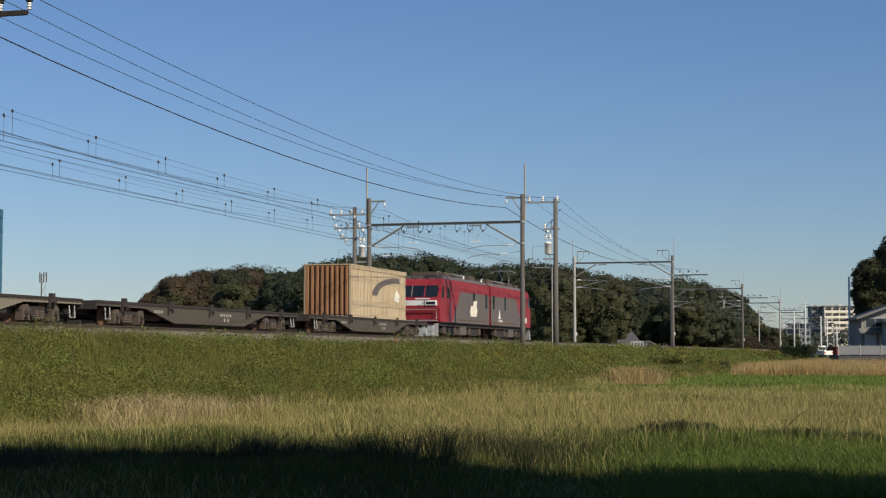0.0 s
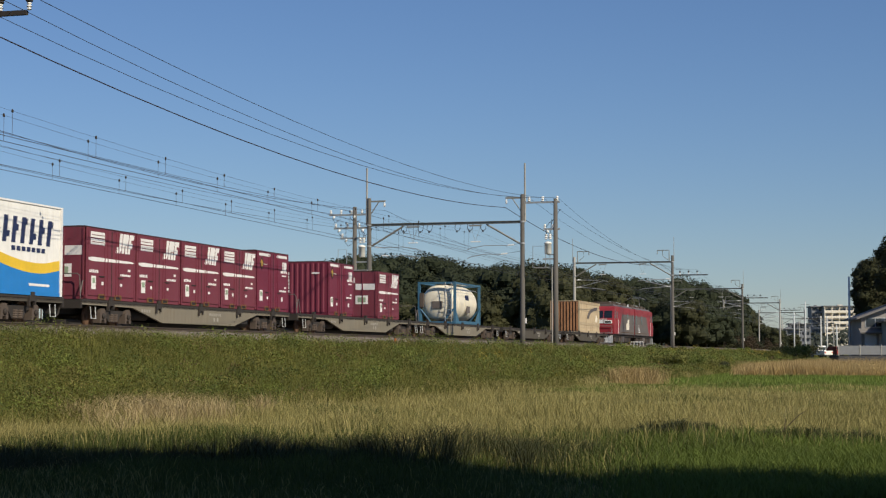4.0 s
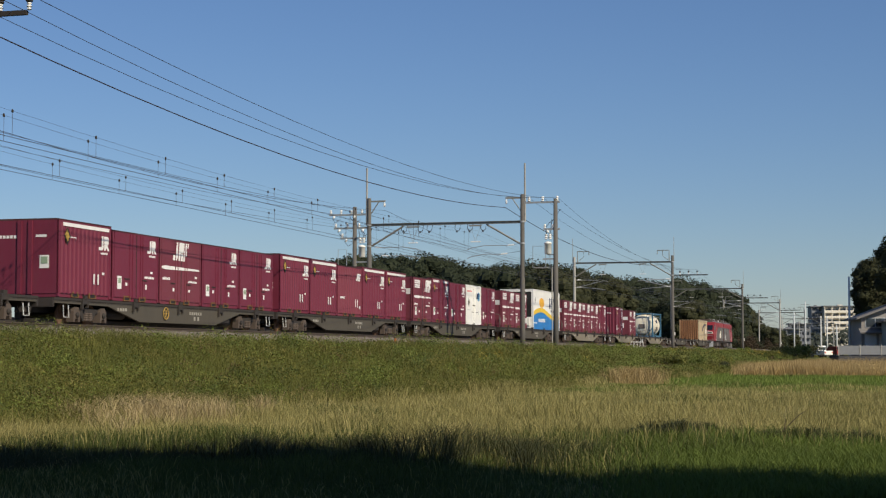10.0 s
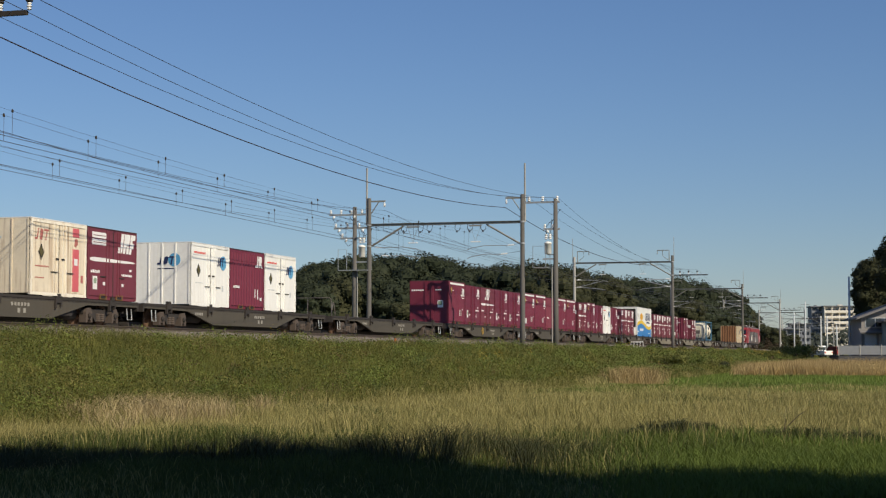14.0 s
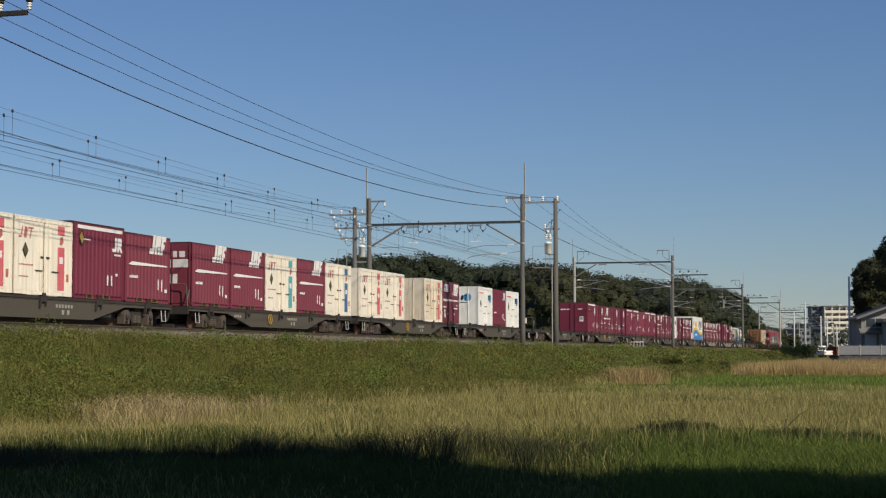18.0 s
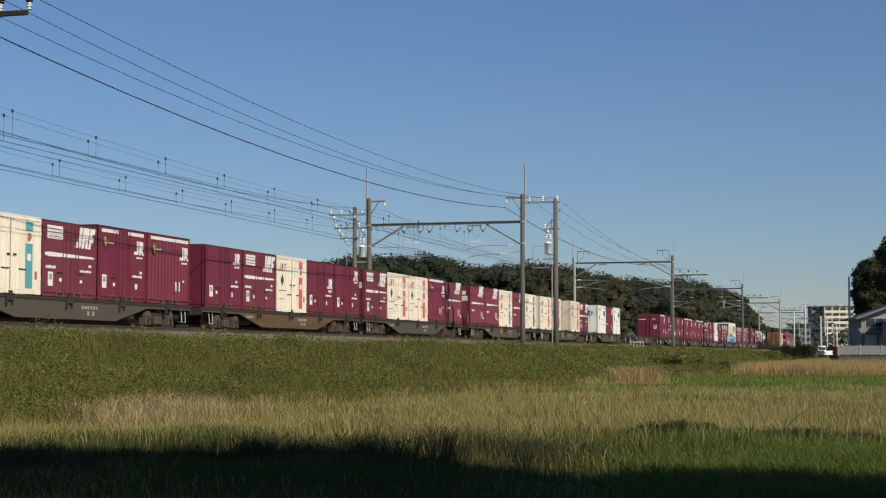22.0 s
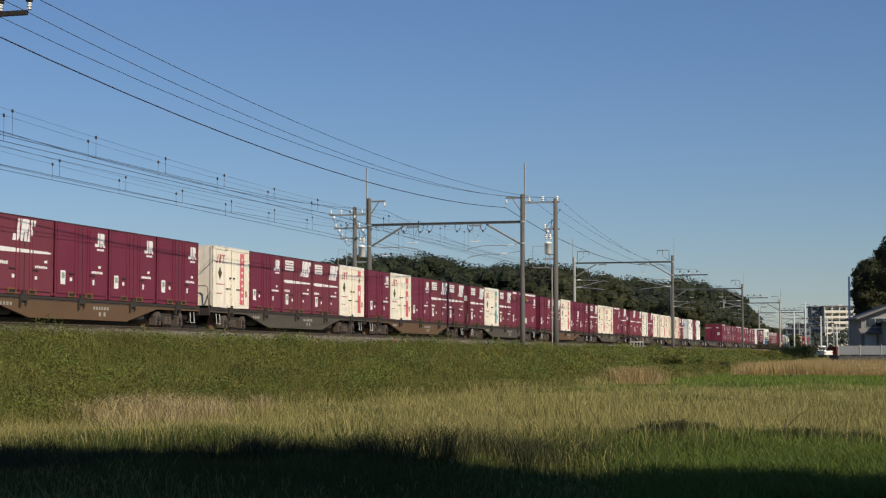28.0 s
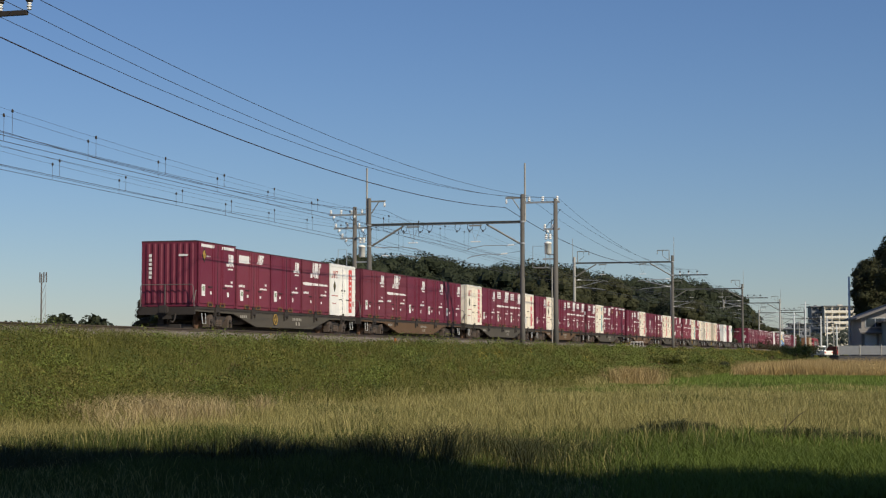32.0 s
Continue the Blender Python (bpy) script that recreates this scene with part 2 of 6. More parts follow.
def ground_z(x, y):
    p = -np.asarray(x, float)
    y = np.asarray(y, float)
    t = toe(y)
    up = np.clip((p - t) / (20.3 - t), 0, 1)
    down = np.clip((41 - p) / 5.4, 0, 1)
    bank = 1.52 * np.minimum(up * up * (3 - 2 * up), down)
    flat = np.clip((60 - np.abs(p)) / 40, 0, 1)
    return bank + 0.05 * flat * (np.sin(x * 0.9 + 1) * np.cos(y * 0.37) + 0.6 * np.sin(x * 0.31 - y * 0.6)) * (1 - np.clip(up * 3, 0, 1) * 0.7)


def build_ground():
    xs = np.unique(np.concatenate([-np.geomspace(41.5, 2600, 26), np.arange(-41, 16, 0.75), np.geomspace(16.5, 2600, 26)]))
    ys = np.unique(np.concatenate([-np.geomspace(30, 400, 10), np.arange(-28, 120, 2.0), np.geomspace(121, 4200, 40)]))
    gx, gy = np.meshgrid(xs, ys)
    v = np.stack([gx, gy, ground_z(gx, gy)], -1).reshape(-1, 3)
    n = len(xs)
    g = Geo()
    g.v = [tuple(p) for p in v]
    g.f = [(j * n + i, j * n + i + 1, (j + 1) * n + i + 1, (j + 1) * n + i) for j in range(len(ys) - 1) for i in range(n - 1)]
    tagged(part("ground", g, EARTH, smooth=True), "grassy meadow and railway bank reaching the horizon", "ground", kind="structure")


def build_track():
    top, low = RAIL - 0.17, 1.47
    g = Geo().prism([(-21.3, low), (-22.5, top), (-30.4, top), (-31.6, low)], -60, 1100, "y")
    tagged(part("ballast_bed", g, BALLAST), "brown-grey stone ballast bed under two tracks", "track bed", kind="structure")
    g = Geo()
    for i in range(9000):
        y = 20 + 130 * rng.random() ** 1.3
        f = rng.random()
        x, z = -21.2 - 1.35 * f, low + (top - low) * f
        s = 0.03 + 0.04 * rng.random()
        a = rng.random(6) * 0.6 + 0.7
        g.add([(x + s * a[0], y, z), (x, y + s * a[1], z), (x - s * a[2], y, z), (x, y - s * a[3], z), (x, y, z + s * a[4])],
              [(0, 1, 4), (1, 2, 4), (2, 3, 4), (3, 0, 4)])
    tagged(part("ballast_stones", g, BALLAST), "loose brown-grey ballast stones on the shoulder", "stones", kind="stuff")
    for c in (TRACK_FAR, TRACK_NEAR):
        for s in (-0.5335, 0.5335):
            x = c + s
            g = Geo().prism([(x - 0.07, RAIL - 0.15), (x + 0.07, RAIL - 0.15), (x + 0.012, RAIL - 0.12), (x + 0.012, RAIL - 0.05), (x + 0.034, RAIL - 0.035),
                             (x + 0.034, RAIL), (x - 0.034, RAIL), (x - 0.034, RAIL - 0.035), (x - 0.012, RAIL - 0.05), (x - 0.012, RAIL - 0.12)], -60, 1100, "y")
            tagged(part("rail", g, RAIL_STEEL), "brown rusty steel rail with a worn head", "rail", "rails of both tracks", "structure")
        g = Geo()
        for i in range(420):
            y = -20 + 0.75 * i
            g.box(c - 1.0, c + 1.0, y - 0.11, y + 0.11, top, top + 0.02)
        tagged(part("sleepers", g, SLEEPER), "grey concrete sleepers bedded in ballast", "sleepers", kind="stuff")


build_ground()
build_track()

# ---- the train ----
START = 82.82                                        # first wagon's middle along the track at 0 s
RUN = [(0, 0.0), (2, 29.96), (4, 58.98), (6, 86.88), (8, 113.58), (10, 139.09), (12, 163.48), (14, 186.86), (16, 209.39), (18, 231.24), (20, 252.57), (22, 273.53),
       (24, 294.22), (26, 314.7), (28, 334.98), (30, 354.94), (32, 374.4)]
SLACK = [0, -0.6, -0.7, 0.7, 0.55, 0.2, -0.33, -0.32, 0.14, 0, -0.2, 0.25, 0.13, -0.5, -0.06, -0.23, -0.22, 0.42, 0.35, 0.39]     # play in the couplings
MOVING = []                                          # (thing, place along the train, height)
PITCH, SLOT = 20.4, 3.83
CL, CW = 3.715, 2.45                                 # container length and width


def on_train(ob, q, z):
    MOVING.append((ob, q, z))
    ob.matrix_basis = pose(TRACK_FAR, START + q, z)
    return ob


def near(g, a, b, z0, z1, length=CL, th=0.008, off=0.0):
    """A plate on the side that faces the meadow, from a to b in parts of the length."""
    x = CW / 2 + off
    return g.box(x - 0.002, x + th, -length / 2 + a * length, -length / 2 + b * length, z0, z1)


def nearpoly(g, pts, a, z, k=1.0, length=CL, th=0.008, off=0.0):
    x = CW / 2 + off
    return g.prism([(-length / 2 + a * length + u * k, z + w * k) for u, w in pts], x - 0.002, x + th, "x")


def back(g, a, b, z0, z1, length=CL, th=0.008, off=0.0):
    """A plate on the trailing end; a and b in parts of the width from the far edge."""
    y = -length / 2 - off
    return g.box(-CW / 2 + a * CW, -CW / 2 + b * CW, y - th, y + 0.002, z0, z1)


def corrugated(g, h, length=CL, pitch=0.28, deep=0.036, z0=0.14, z1=0.12):
    """Trapezoid ribs along the side."""
    x, n = CW / 2, int((length - 0.3) / pitch)
    w = (length - 0.3) / n
    for i in range(n):
        y = -length / 2 + 0.15 + i * w
        g.prism([(x - 0.002, y + 0.02), (x + deep, y + 0.07), (x + deep, y + w - 0.09), (x - 0.002, y + w - 0.04)], z0, h - z1, "z")
    return g


def end_ribs(g, h, n=8, length=CL, deep=0.04):
    y, w = -length / 2, (CW - 0.3) / n
    for i in range(n):
        x = -CW / 2 + 0.15 + i * w
        g.prism([(x + 0.03, y + 0.002), (x + 0.08, y - deep), (x + w - 0.1, y - deep), (x + w - 0.05, y + 0.002)], 0.14, h - 0.12, "z")
    return g


HOOK = [[(0.0, 0.0), (0.34, 0.0), (0.44, 0.08), (0.44, 0.66), (0.28, 0.66), (0.28, 0.15), (0.0, 0.15)], [(0.52, 0.0), (0.67, 0.0), (0.67, 0.2), (0.86, 0.0), (1.04, 0.0), (0.84, 0.25), (0.94, 0.31), (0.94, 0.59), (0.87, 0.66), (0.52, 0.66)]]
BARS = [[(0.0, 0.0), (0.34, 0.0), (0.43, 0.1), (0.58, 0.74), (0.37, 0.74), (0.26, 0.22), (0.05, 0.22)], [(0.47, 0.0), (0.65, 0.0), (0.83, 0.74), (0.64, 0.74)],
        [(0.73, 0.32), (0.98, 0.32), (1.09, 0.7), (1.03, 0.74), (0.83, 0.74)], [(0.74, 0.0), (0.93, 0.0), (0.95, 0.3), (0.78, 0.3)], [(0.97, 0.0), (1.14, 0.0), (1.2, 0.22), (1.32, 0.22), (1.38, 0.42), (1.25, 0.42), (1.28, 0.54), (1.46, 0.54), (1.52, 0.74), (1.15, 0.74)]]


def emblem(shape, a, z, k, parent, off=0.014):
    for poly in shape:
        part("emblem_piece", nearpoly(Geo(), poly, a, z, k, off=off), MARK, parent)


def container_body(ob, paint, h, ribs=False, rear="smooth", roof=None):
    g = Geo().box(-CW / 2, CW / 2, -CL / 2, CL / 2, 0.1, h - 0.03)
    part("body", g, paint, ob, bevel=0.015)
    g = Geo().prism([(-CW / 2 - 0.01, h - 0.05), (CW / 2 + 0.012, h - 0.05), (CW / 2 + 0.012, h - 0.015), (CW / 2 - 0.1, h), (-CW / 2 + 0.1, h), (-CW / 2 - 0.01, h - 0.015)],
                    -CL / 2 - 0.005, CL / 2 + 0.005, "y")
    part("roof", g, roof or ROOF_DARK, ob)
    for y in (-CL / 2 + 0.05, CL / 2 - 0.05):
        part("corner_post", Geo().box(CW / 2 - 0.06, CW / 2 + 0.012, y - 0.05, y + 0.05, 0.02, h - 0.05), paint, ob, bevel=0.008)
    part("base_frame", Geo().box(-CW / 2 + 0.03, CW / 2 - 0.02, -CL / 2 + 0.02, CL / 2 - 0.02, 0.0, 0.11), paint, ob)
    for a in (0.31, 0.64):
        p = part("fork_pocket", near(near(near(near(Geo(), a - 0.07, a + 0.07, 0.01, 0.035, th=0.02), a - 0.07, a + 0.07, 0.145, 0.19, th=0.02), a - 0.07, a - 0.05, 0.035, 0.145, th=0.02), a + 0.05, a + 0.07, 0.035, 0.145, th=0.02), POCKET, ob, "worn yellow-edged fork lift pocket")
        # no hollow here: the shade inside the pocket is a flat black plate
        part("pocket_hole", near(Geo(), a - 0.05, a + 0.05, 0.035, 0.145, th=0.004), BLACK_MARK, p)
    if ribs:
        part("side_ribs", corrugated(Geo(), h), paint, ob)
    else:
        for a in (0.36, 0.42, 0.505, 0.59, 0.64):
            wide = a == 0.505
            part("door_seam" if wide else "lock_rod", near(Geo(), a - 0.005, a + 0.005, 0.12, h - 0.1, th=0.016 if wide else 0.036), DARK if wide else paint, ob)
        for a0, a1 in ((0.035, 0.498), (0.512, 0.965)):
            part("door_leaf", near(Geo(), a0, a1, 0.13, h - 0.09, th=0.014), paint, ob, bevel=0.004)
        for a in (0.3, 0.68):
            part("door_handle", near(Geo(), a - 0.05, a + 0.05, 0.78, 0.815, th=0.045), DARK, ob)
    if rear == "ribs":
        part("end_ribs", end_ribs(Geo(), h), paint, ob)
    elif rear == "doors":
        for a in (0.42, 0.58):
            part("end_post", back(Geo(), a - 0.03, a + 0.03, 0.1, h - 0.08, th=0.05), paint, ob)
    else:
        for a in (0.04, 0.34, 0.66, 0.96):
            part("end_stiffener", back(Geo(), a - 0.012, a + 0.012, 0.1, h - 0.08, th=0.03), paint, ob)
    return ob


def lettering(ob, spots, material=MARK, name="marking", ribbed=False):
    """Rows of small bars that stand for markings too small to read."""
    for a, z, w, hh, n in spots:
        g = Geo()
        if n > 1 and name == "marking":
            n, z, hh = n + 2, z + 0.01, hh * 0.8
        fill = 0.72 if name == "marking" else 0.4
        for i in range(n):
            near(g, a + i * w / n, a + (i + (fill if n > 1 else 0.8)) * w / n, z, z + hh * (1 if i % 3 else 0.85), off=0.036 if ribbed else 0.014)
            if name == "emblem":
                part("emblem_piece", g, material, ob)
                g = Geo()
        if name != "emblem":
            part(name, g, material, ob)


def sticker(ob, a, z, w=0.085, hh=0.46, off=0.014):
    p = part("sticker", near(Geo(), a, a + w, z, z + hh, off=off), MARK, ob, "white label with a pale green mark")
    part("sticker_mark", near(Geo(), a + w * 0.2, a + w * 0.8, z + hh * 0.45, z + hh * 0.85, off=off + 0.008), GREEN_MARK, p)


def wine_side_door(paint=WINE, low=False, name_label="wine-red steel goods container with side doors, white emblem"):
    ob = container_body(thing("goods_container", name_label, "container", "containers on the train"), paint, 2.5)
    emblem(HOOK, 0.74, 1.25 if low else 1.8, 0.72, ob)
    lettering(ob, [(0.78, 1.1 if low else 1.66, 0.14, 0.09, 4), (0.68, 0.86, 0.22, 0.11, 5), (0.81, 1.06, 0.06, 0.1, 1), (0.27, 0.55, 0.05, 0.14, 1), (0.7, 0.47, 0.04, 0.22, 1)])
    sticker(ob, 0.1, 0.42)
    part("end_marking", back(Geo(), 0.28, 0.6, 1.98, 2.06, off=0.0), MARK, ob)
    return ob


def brown_emblem(plate=True, stripe=True, paint=BROWN, small=False):
    ob = container_body(thing("goods_container", "weathered brown-red steel container with big white slanted emblem and stripe" if stripe else
                              "dull wine-red container with white plate and small emblem", "container", "containers on the train"), paint, 2.5)
    k = 0.55 if small else 0.95
    emblem(BARS, 0.58 if plate else 0.3, 1.95 if small else 1.68, k, ob)
    if plate:
        if small:
            part("plate", near(Geo(), 0.06, 0.38, 1.92, 2.24, off=0.014), MARK, ob)
        else:
            for z in (1.88, 2.12):
                pl = part("plate", near(Geo(), 0.08, 0.37, z, z + 0.2, off=0.014), MARK, ob, "worn white plate")
                part("plate_line", near(Geo(), 0.1, 0.34, z + 0.08, z + 0.1, off=0.022), BROWN, pl)
    if stripe:
        g = Geo()
        nearpoly(g, [(0.0, 0.02), (0.3, -0.02), (3.3, 0.03), (3.45, 0.06), (3.2, 0.1), (0.3, 0.13), (0, 0.1)], 0.04, 1.32, off=0.014)
        part("stripe", g, MARK, ob)
    lettering(ob, [(0.06, 0.9, 0.18, 0.13, 3), (0.68, 0.86, 0.22, 0.1, 5), (0.84, 1.05, 0.06, 0.1, 1), (0.3, 0.5, 0.05, 0.14, 1), (0.68, 0.5, 0.05, 0.12, 1)])
    if plate:
        sticker(ob, 0.1, 0.34)
    g = Geo()
    for i in range(3):
        back(g, 0.08 + i * 0.14, 0.2 + i * 0.14, 1.86, 2.14)
    part("end_emblem", g, MARK, ob)
    part("end_plate", back(Geo(), 0.5, 0.94, 1.5, 1.82), MARK, ob)
    p = part("end_sticker", back(Geo(), 0.5, 0.78, 0.75, 1.2), MARK, ob)
    part("end_sticker_mark", back(Geo(), 0.55, 0.73, 0.85, 1.1, off=0.008), GREEN_MARK, p)
    return ob


def diamond(ob, a, z, k, col, ribbed, col2=None):
    off = 0.036 if ribbed else 0.014
    g = nearpoly(Geo(), [(0.22, 0), (0.44, 0.31), (0.22, 0.62), (0, 0.31)], a, z, k, off=off)
    p = part("hazard_diamond", g, BLACK_MARK, ob, "black and yellow diamond")
    if col2:
        part("diamond_half", nearpoly(Geo(), [(0.22, 0.12), (0.36, 0.31), (0.2, 0.52), (0.05, 0.36)], a, z, k, off=off + 0.008), col2, p)


def tall_wine(ribs, rear="ribs"):
    ob = container_body(thing("goods_container", "tall wine-red container with ribbed side, white top strip and diamond" if ribs else
                              "tall wine-red container with side doors, white top strips", "container", "containers on the train"), WINE, 2.6, ribs, rear)
    off = 0.036 if ribs else 0.014
    for a0, a1 in (((0.06, 0.94),) if ribs else ((0.06, 0.4), (0.6, 0.94))):
        part("top_strip", near(Geo(), a0, a1, 2.36, 2.48, off=off), MARK, ob, "white strip")
    diamond(ob, 0.08, 1.72, 1.0, BLACK_MARK, ribs, AMBER_MARK)
    emblem(HOOK, 0.74, 1.7, 0.75, ob, off)
    lettering(ob, [(0.17, 1.98, 0.14, 0.05, 3), (0.78, 1.55, 0.14, 0.08, 4)], ribbed=ribs)
    if ribs:
        lettering(ob, [(0.64, 0.5, 0.03, 0.42, 1), (0.72, 0.5, 0.03, 0.42, 1), (0.81, 0.85, 0.05, 0.1, 1)], ribbed=True)
    else:
        lettering(ob, [(0.7, 0.86, 0.22, 0.1, 5), (0.86, 1.02, 0.06, 0.1, 1), (0.3, 0.5, 0.05, 0.14, 1), (0.76, 0.45, 0.06, 0.22, 1)])
        sticker(ob, 0.08, 0.42)
    g = Geo()
    for i in range(6):
        if rear == "ribs":
            back(g, 0.14, 0.19, 1.1 + i * 0.17, 1.22 + i * 0.17, off=0.04)
        else:
            back(g, 0.05 + i * 0.055, 0.09 + i * 0.055, 1.95, 2.05)
    back(g, 0.66, 0.82, 1.98, 2.06, off=0.04 if rear == "ribs" else 0)
    part("end_marking", g, MARK, ob)
    if rear == "doors":
        p = part("end_sticker", back(Geo(), 0.72, 0.86, 0.95, 1.38), MARK, ob)
        part("end_sticker_mark", back(Geo(), 0.74, 0.84, 1.1, 1.33, off=0.008), GREEN_MARK, p)
    return ob


def ribbed_emblem(paint, stripe=True, small=False, hook=False):
    ob = container_body(thing("goods_container", "ribbed wine-red container with plain white emblem" if hook else "faded brown-red ribbed container with white slanted emblem",
                              "container", "containers on the train"), paint, 2.5, True)
    emblem(HOOK if hook else BARS, 0.72 if hook or small else 0.5, 1.8, 0.75 if hook else (0.5 if small else 0.95), ob, 0.036)
    if stripe:
        part("stripe", nearpoly(Geo(), [(0.0, 0.03), (0.3, 0.0), (3.1, 0.05), (3.3, 0.08), (3.0, 0.1), (0.3, 0.13)], 0.05, 1.32, off=0.036), MARK, ob)
    lettering(ob, [(0.08, 0.85, 0.18, 0.13, 3), (0.7, 0.5, 0.025, 0.45, 1), (0.78, 0.45, 0.025, 0.5, 1), (0.86, 0.4, 0.06, 0.16, 1)], ribbed=True)
    g = Geo()
    for i in range(3):
        back(g, 0.5 + i * 0.14, 0.6 + i * 0.14, 1.9, 2.14)
    back(g, 0.5, 0.94, 1.5, 1.82)
    back(g, 0.5, 0.75, 0.85, 1.25)
    part("end_marking", g, MARK, ob)
    return ob


def pale_container(paint, bar, globe=False, wavy=False, rust=False):
    label = "white container with blue globe emblem and black diamond" if globe else "cream container with black diamond and coloured upright bar"
    ob = thing("goods_container", label, "container", "containers on the train")
    body = CREAM_RUST if rust else paint
    part("body", Geo().box(-CW / 2, CW / 2, -CL / 2, CL / 2, 0.06, 2.47), body, ob, bevel=0.015)
    part("roof", Geo().box(-CW / 2 - 0.01, CW / 2 + 0.02, -CL / 2, CL / 2, 2.47, 2.5), MARK, ob)
    part("top_rail", near(Geo(), 0.0, 1.0, 2.36, 2.46, th=0.03), paint, ob)
    part("bottom_rail", near(Geo(), 0.0, 1.0, 0.02, 0.12, th=0.03), paint, ob)
    for y in (-CL / 2 + 0.06, CL / 2 - 0.06):
        part("corner_post", Geo().box(CW / 2 - 0.06, CW / 2 + 0.03, y - 0.06, y + 0.06, 0.02, 2.46), paint, ob, bevel=0.008)
    for a0, a1 in ((0.04, 0.49), (0.51, 0.96)):
        part("door_leaf", near(Geo(), a0, a1, 0.14, 2.34, th=0.014), body, ob, bevel=0.004)
    for a in (0.4, 0.46, 0.56, 0.62):
        rod = part("lock_rod", near(Geo(), a - 0.005, a + 0.005, 0.1, 2.4, th=0.04), paint, ob)
        if a in (0.46, 0.56):
            part("rod_keeper", near(Geo(), a - 0.02, a + 0.02, 1.2, 1.26, th=0.055), DARK, rod)
    part("door_seam", near(Geo(), 0.496, 0.504, 0.12, 2.4, th=0.006), DARK, ob)
    for a in (0.42, 0.7):
        part("door_handle", near(Geo(), a - 0.07, a + 0.05, 0.78, 0.81, th=0.05), DARK, ob)
    for y in (0.0, 1.0):
        for z in (0.5, 1.2, 1.9):
            part("hinge", near(Geo(), abs(y - 0.015) - 0.012, abs(y - 0.015) + 0.012, z, z + 0.1, th=0.045), paint, ob)
    for a in (0.3, 0.66):
        part("foot", near(Geo(), a - 0.09, a + 0.09, -0.0, 0.06, th=0.02), paint, ob)
    diamond(ob, 0.13, 1.14, 0.86, BLACK_MARK, False, AMBER_DARK)
    if globe:
        g = Geo().lathe([(0.29, -0.004), (0.29, 0.012)], (CW / 2 + 0.018, -CL / 2 + 0.83 * CL, 1.8), "x", 20)
        part("globe_emblem", g, SKY_MARK, ob)
        for poly in ([(0.0, 0.0), (0.1, 0.0), (0.18, 0.36), (0.12, 0.36), (0.06, 0.06), (0.0, 0.06)], [(0.2, 0.04), (0.26, 0.0), (0.34, 0.04), (0.38, 0.3), (0.32, 0.36), (0.24, 0.3)], [(0.4, 0.3), (0.64, 0.3), (0.65, 0.36), (0.41, 0.36)], [(0.46, 0.0), (0.51, 0.0), (0.56, 0.3), (0.51, 0.3)]):
            part("emblem_piece", nearpoly(Geo(), poly, 0.67, 1.66, off=0.034), NAVY_MARK, ob)
        lettering(ob, [(0.07, 2.06, 0.3, 0.1, 6)], RED_MARK)
        lettering(ob, [(0.8, 0.66, 0.05, 0.26, 1), (0.1, 0.9, 0.2, 0.05, 5)], GREY_BOX)
    else:
        for poly in ([(0.0, 0.0), (0.16, 0.0), (0.26, 0.36), (0.2, 0.36), (0.12, 0.07), (0.0, 0.07)], [(0.3, 0.04), (0.36, 0.0), (0.46, 0.0), (0.54, 0.3), (0.48, 0.36), (0.38, 0.36)], [(0.58, 0.3), (0.88, 0.3), (0.9, 0.36), (0.6, 0.36)], [(0.66, 0.0), (0.72, 0.0), (0.8, 0.3), (0.74, 0.3)]):
            part("emblem_piece", nearpoly(Geo(), poly, 0.07, 1.8, off=0.014), DULL_MARK, ob)
        z0, z1 = (0.18, 2.3) if wavy else (0.2, 1.62)
        part("colour_bar", near(Geo(), 0.74, 0.86, z0, z1, off=0.014), bar, ob, "upright colour bar")
        if not wavy:
            part("colour_block", near(Geo(), 0.74, 0.86, 2.02, 2.32, off=0.014), bar, ob)
            part("bar_emblem", nearpoly(Geo(), [(0, 0.05), (0.12, 0), (0.26, 0.12), (0.22, 0.3), (0.06, 0.28)], 0.77, 1.68, off=0.014), DULL_MARK, ob)
            part("bar_mark", near(Geo(), 0.77, 0.83, 1.08, 1.3, off=0.022), MARK, ob)
        else:
            g = Geo()
            for i in range(7):
                nearpoly(g, [(0, 0), (0.1, 0.07), (0, 0.14), (-0.1, 0.07)], 0.8, 0.35 + 0.27 * i, off=0.022)
            part("bar_mark", g, MARK, ob)
        lettering(ob, [(0.08, 0.92, 0.24, 0.06, 6), (0.08, 0.55, 0.16, 0.05, 4), (0.9, 0.5, 0.05, 0.3, 1)], DULL_MARK)
    for a in (0.03, 0.27, 0.5, 0.73, 0.97):
        part("end_stiffener", back(Geo(), a - 0.012, a + 0.012, 0.08, 2.44, th=0.025), body, ob)
    if globe:
        g = Geo().lathe([(0.26, -0.008), (0.26, 0.004)], (0.52, -CL / 2 - 0.004, 1.8), "y", 18)
        part("end_globe", g, SKY_MARK, ob)
        y = -CL / 2
        for poly in ([(-0.2, 1.62), (-0.06, 1.62), (0.02, 1.94), (-0.05, 1.94), (-0.11, 1.69), (-0.2, 1.69)], [(0.06, 1.66), (0.12, 1.62), (0.22, 1.66), (0.27, 1.9), (0.21, 1.94), (0.11, 1.9)], [(0.3, 1.88), (0.56, 1.88), (0.57, 1.94), (0.31, 1.94)], [(0.36, 1.62), (0.42, 1.62), (0.47, 1.88), (0.41, 1.88)]):
            part("end_emblem", Geo().prism(poly, y - 0.02, y - 0.008, "y"), NAVY_MARK, ob)
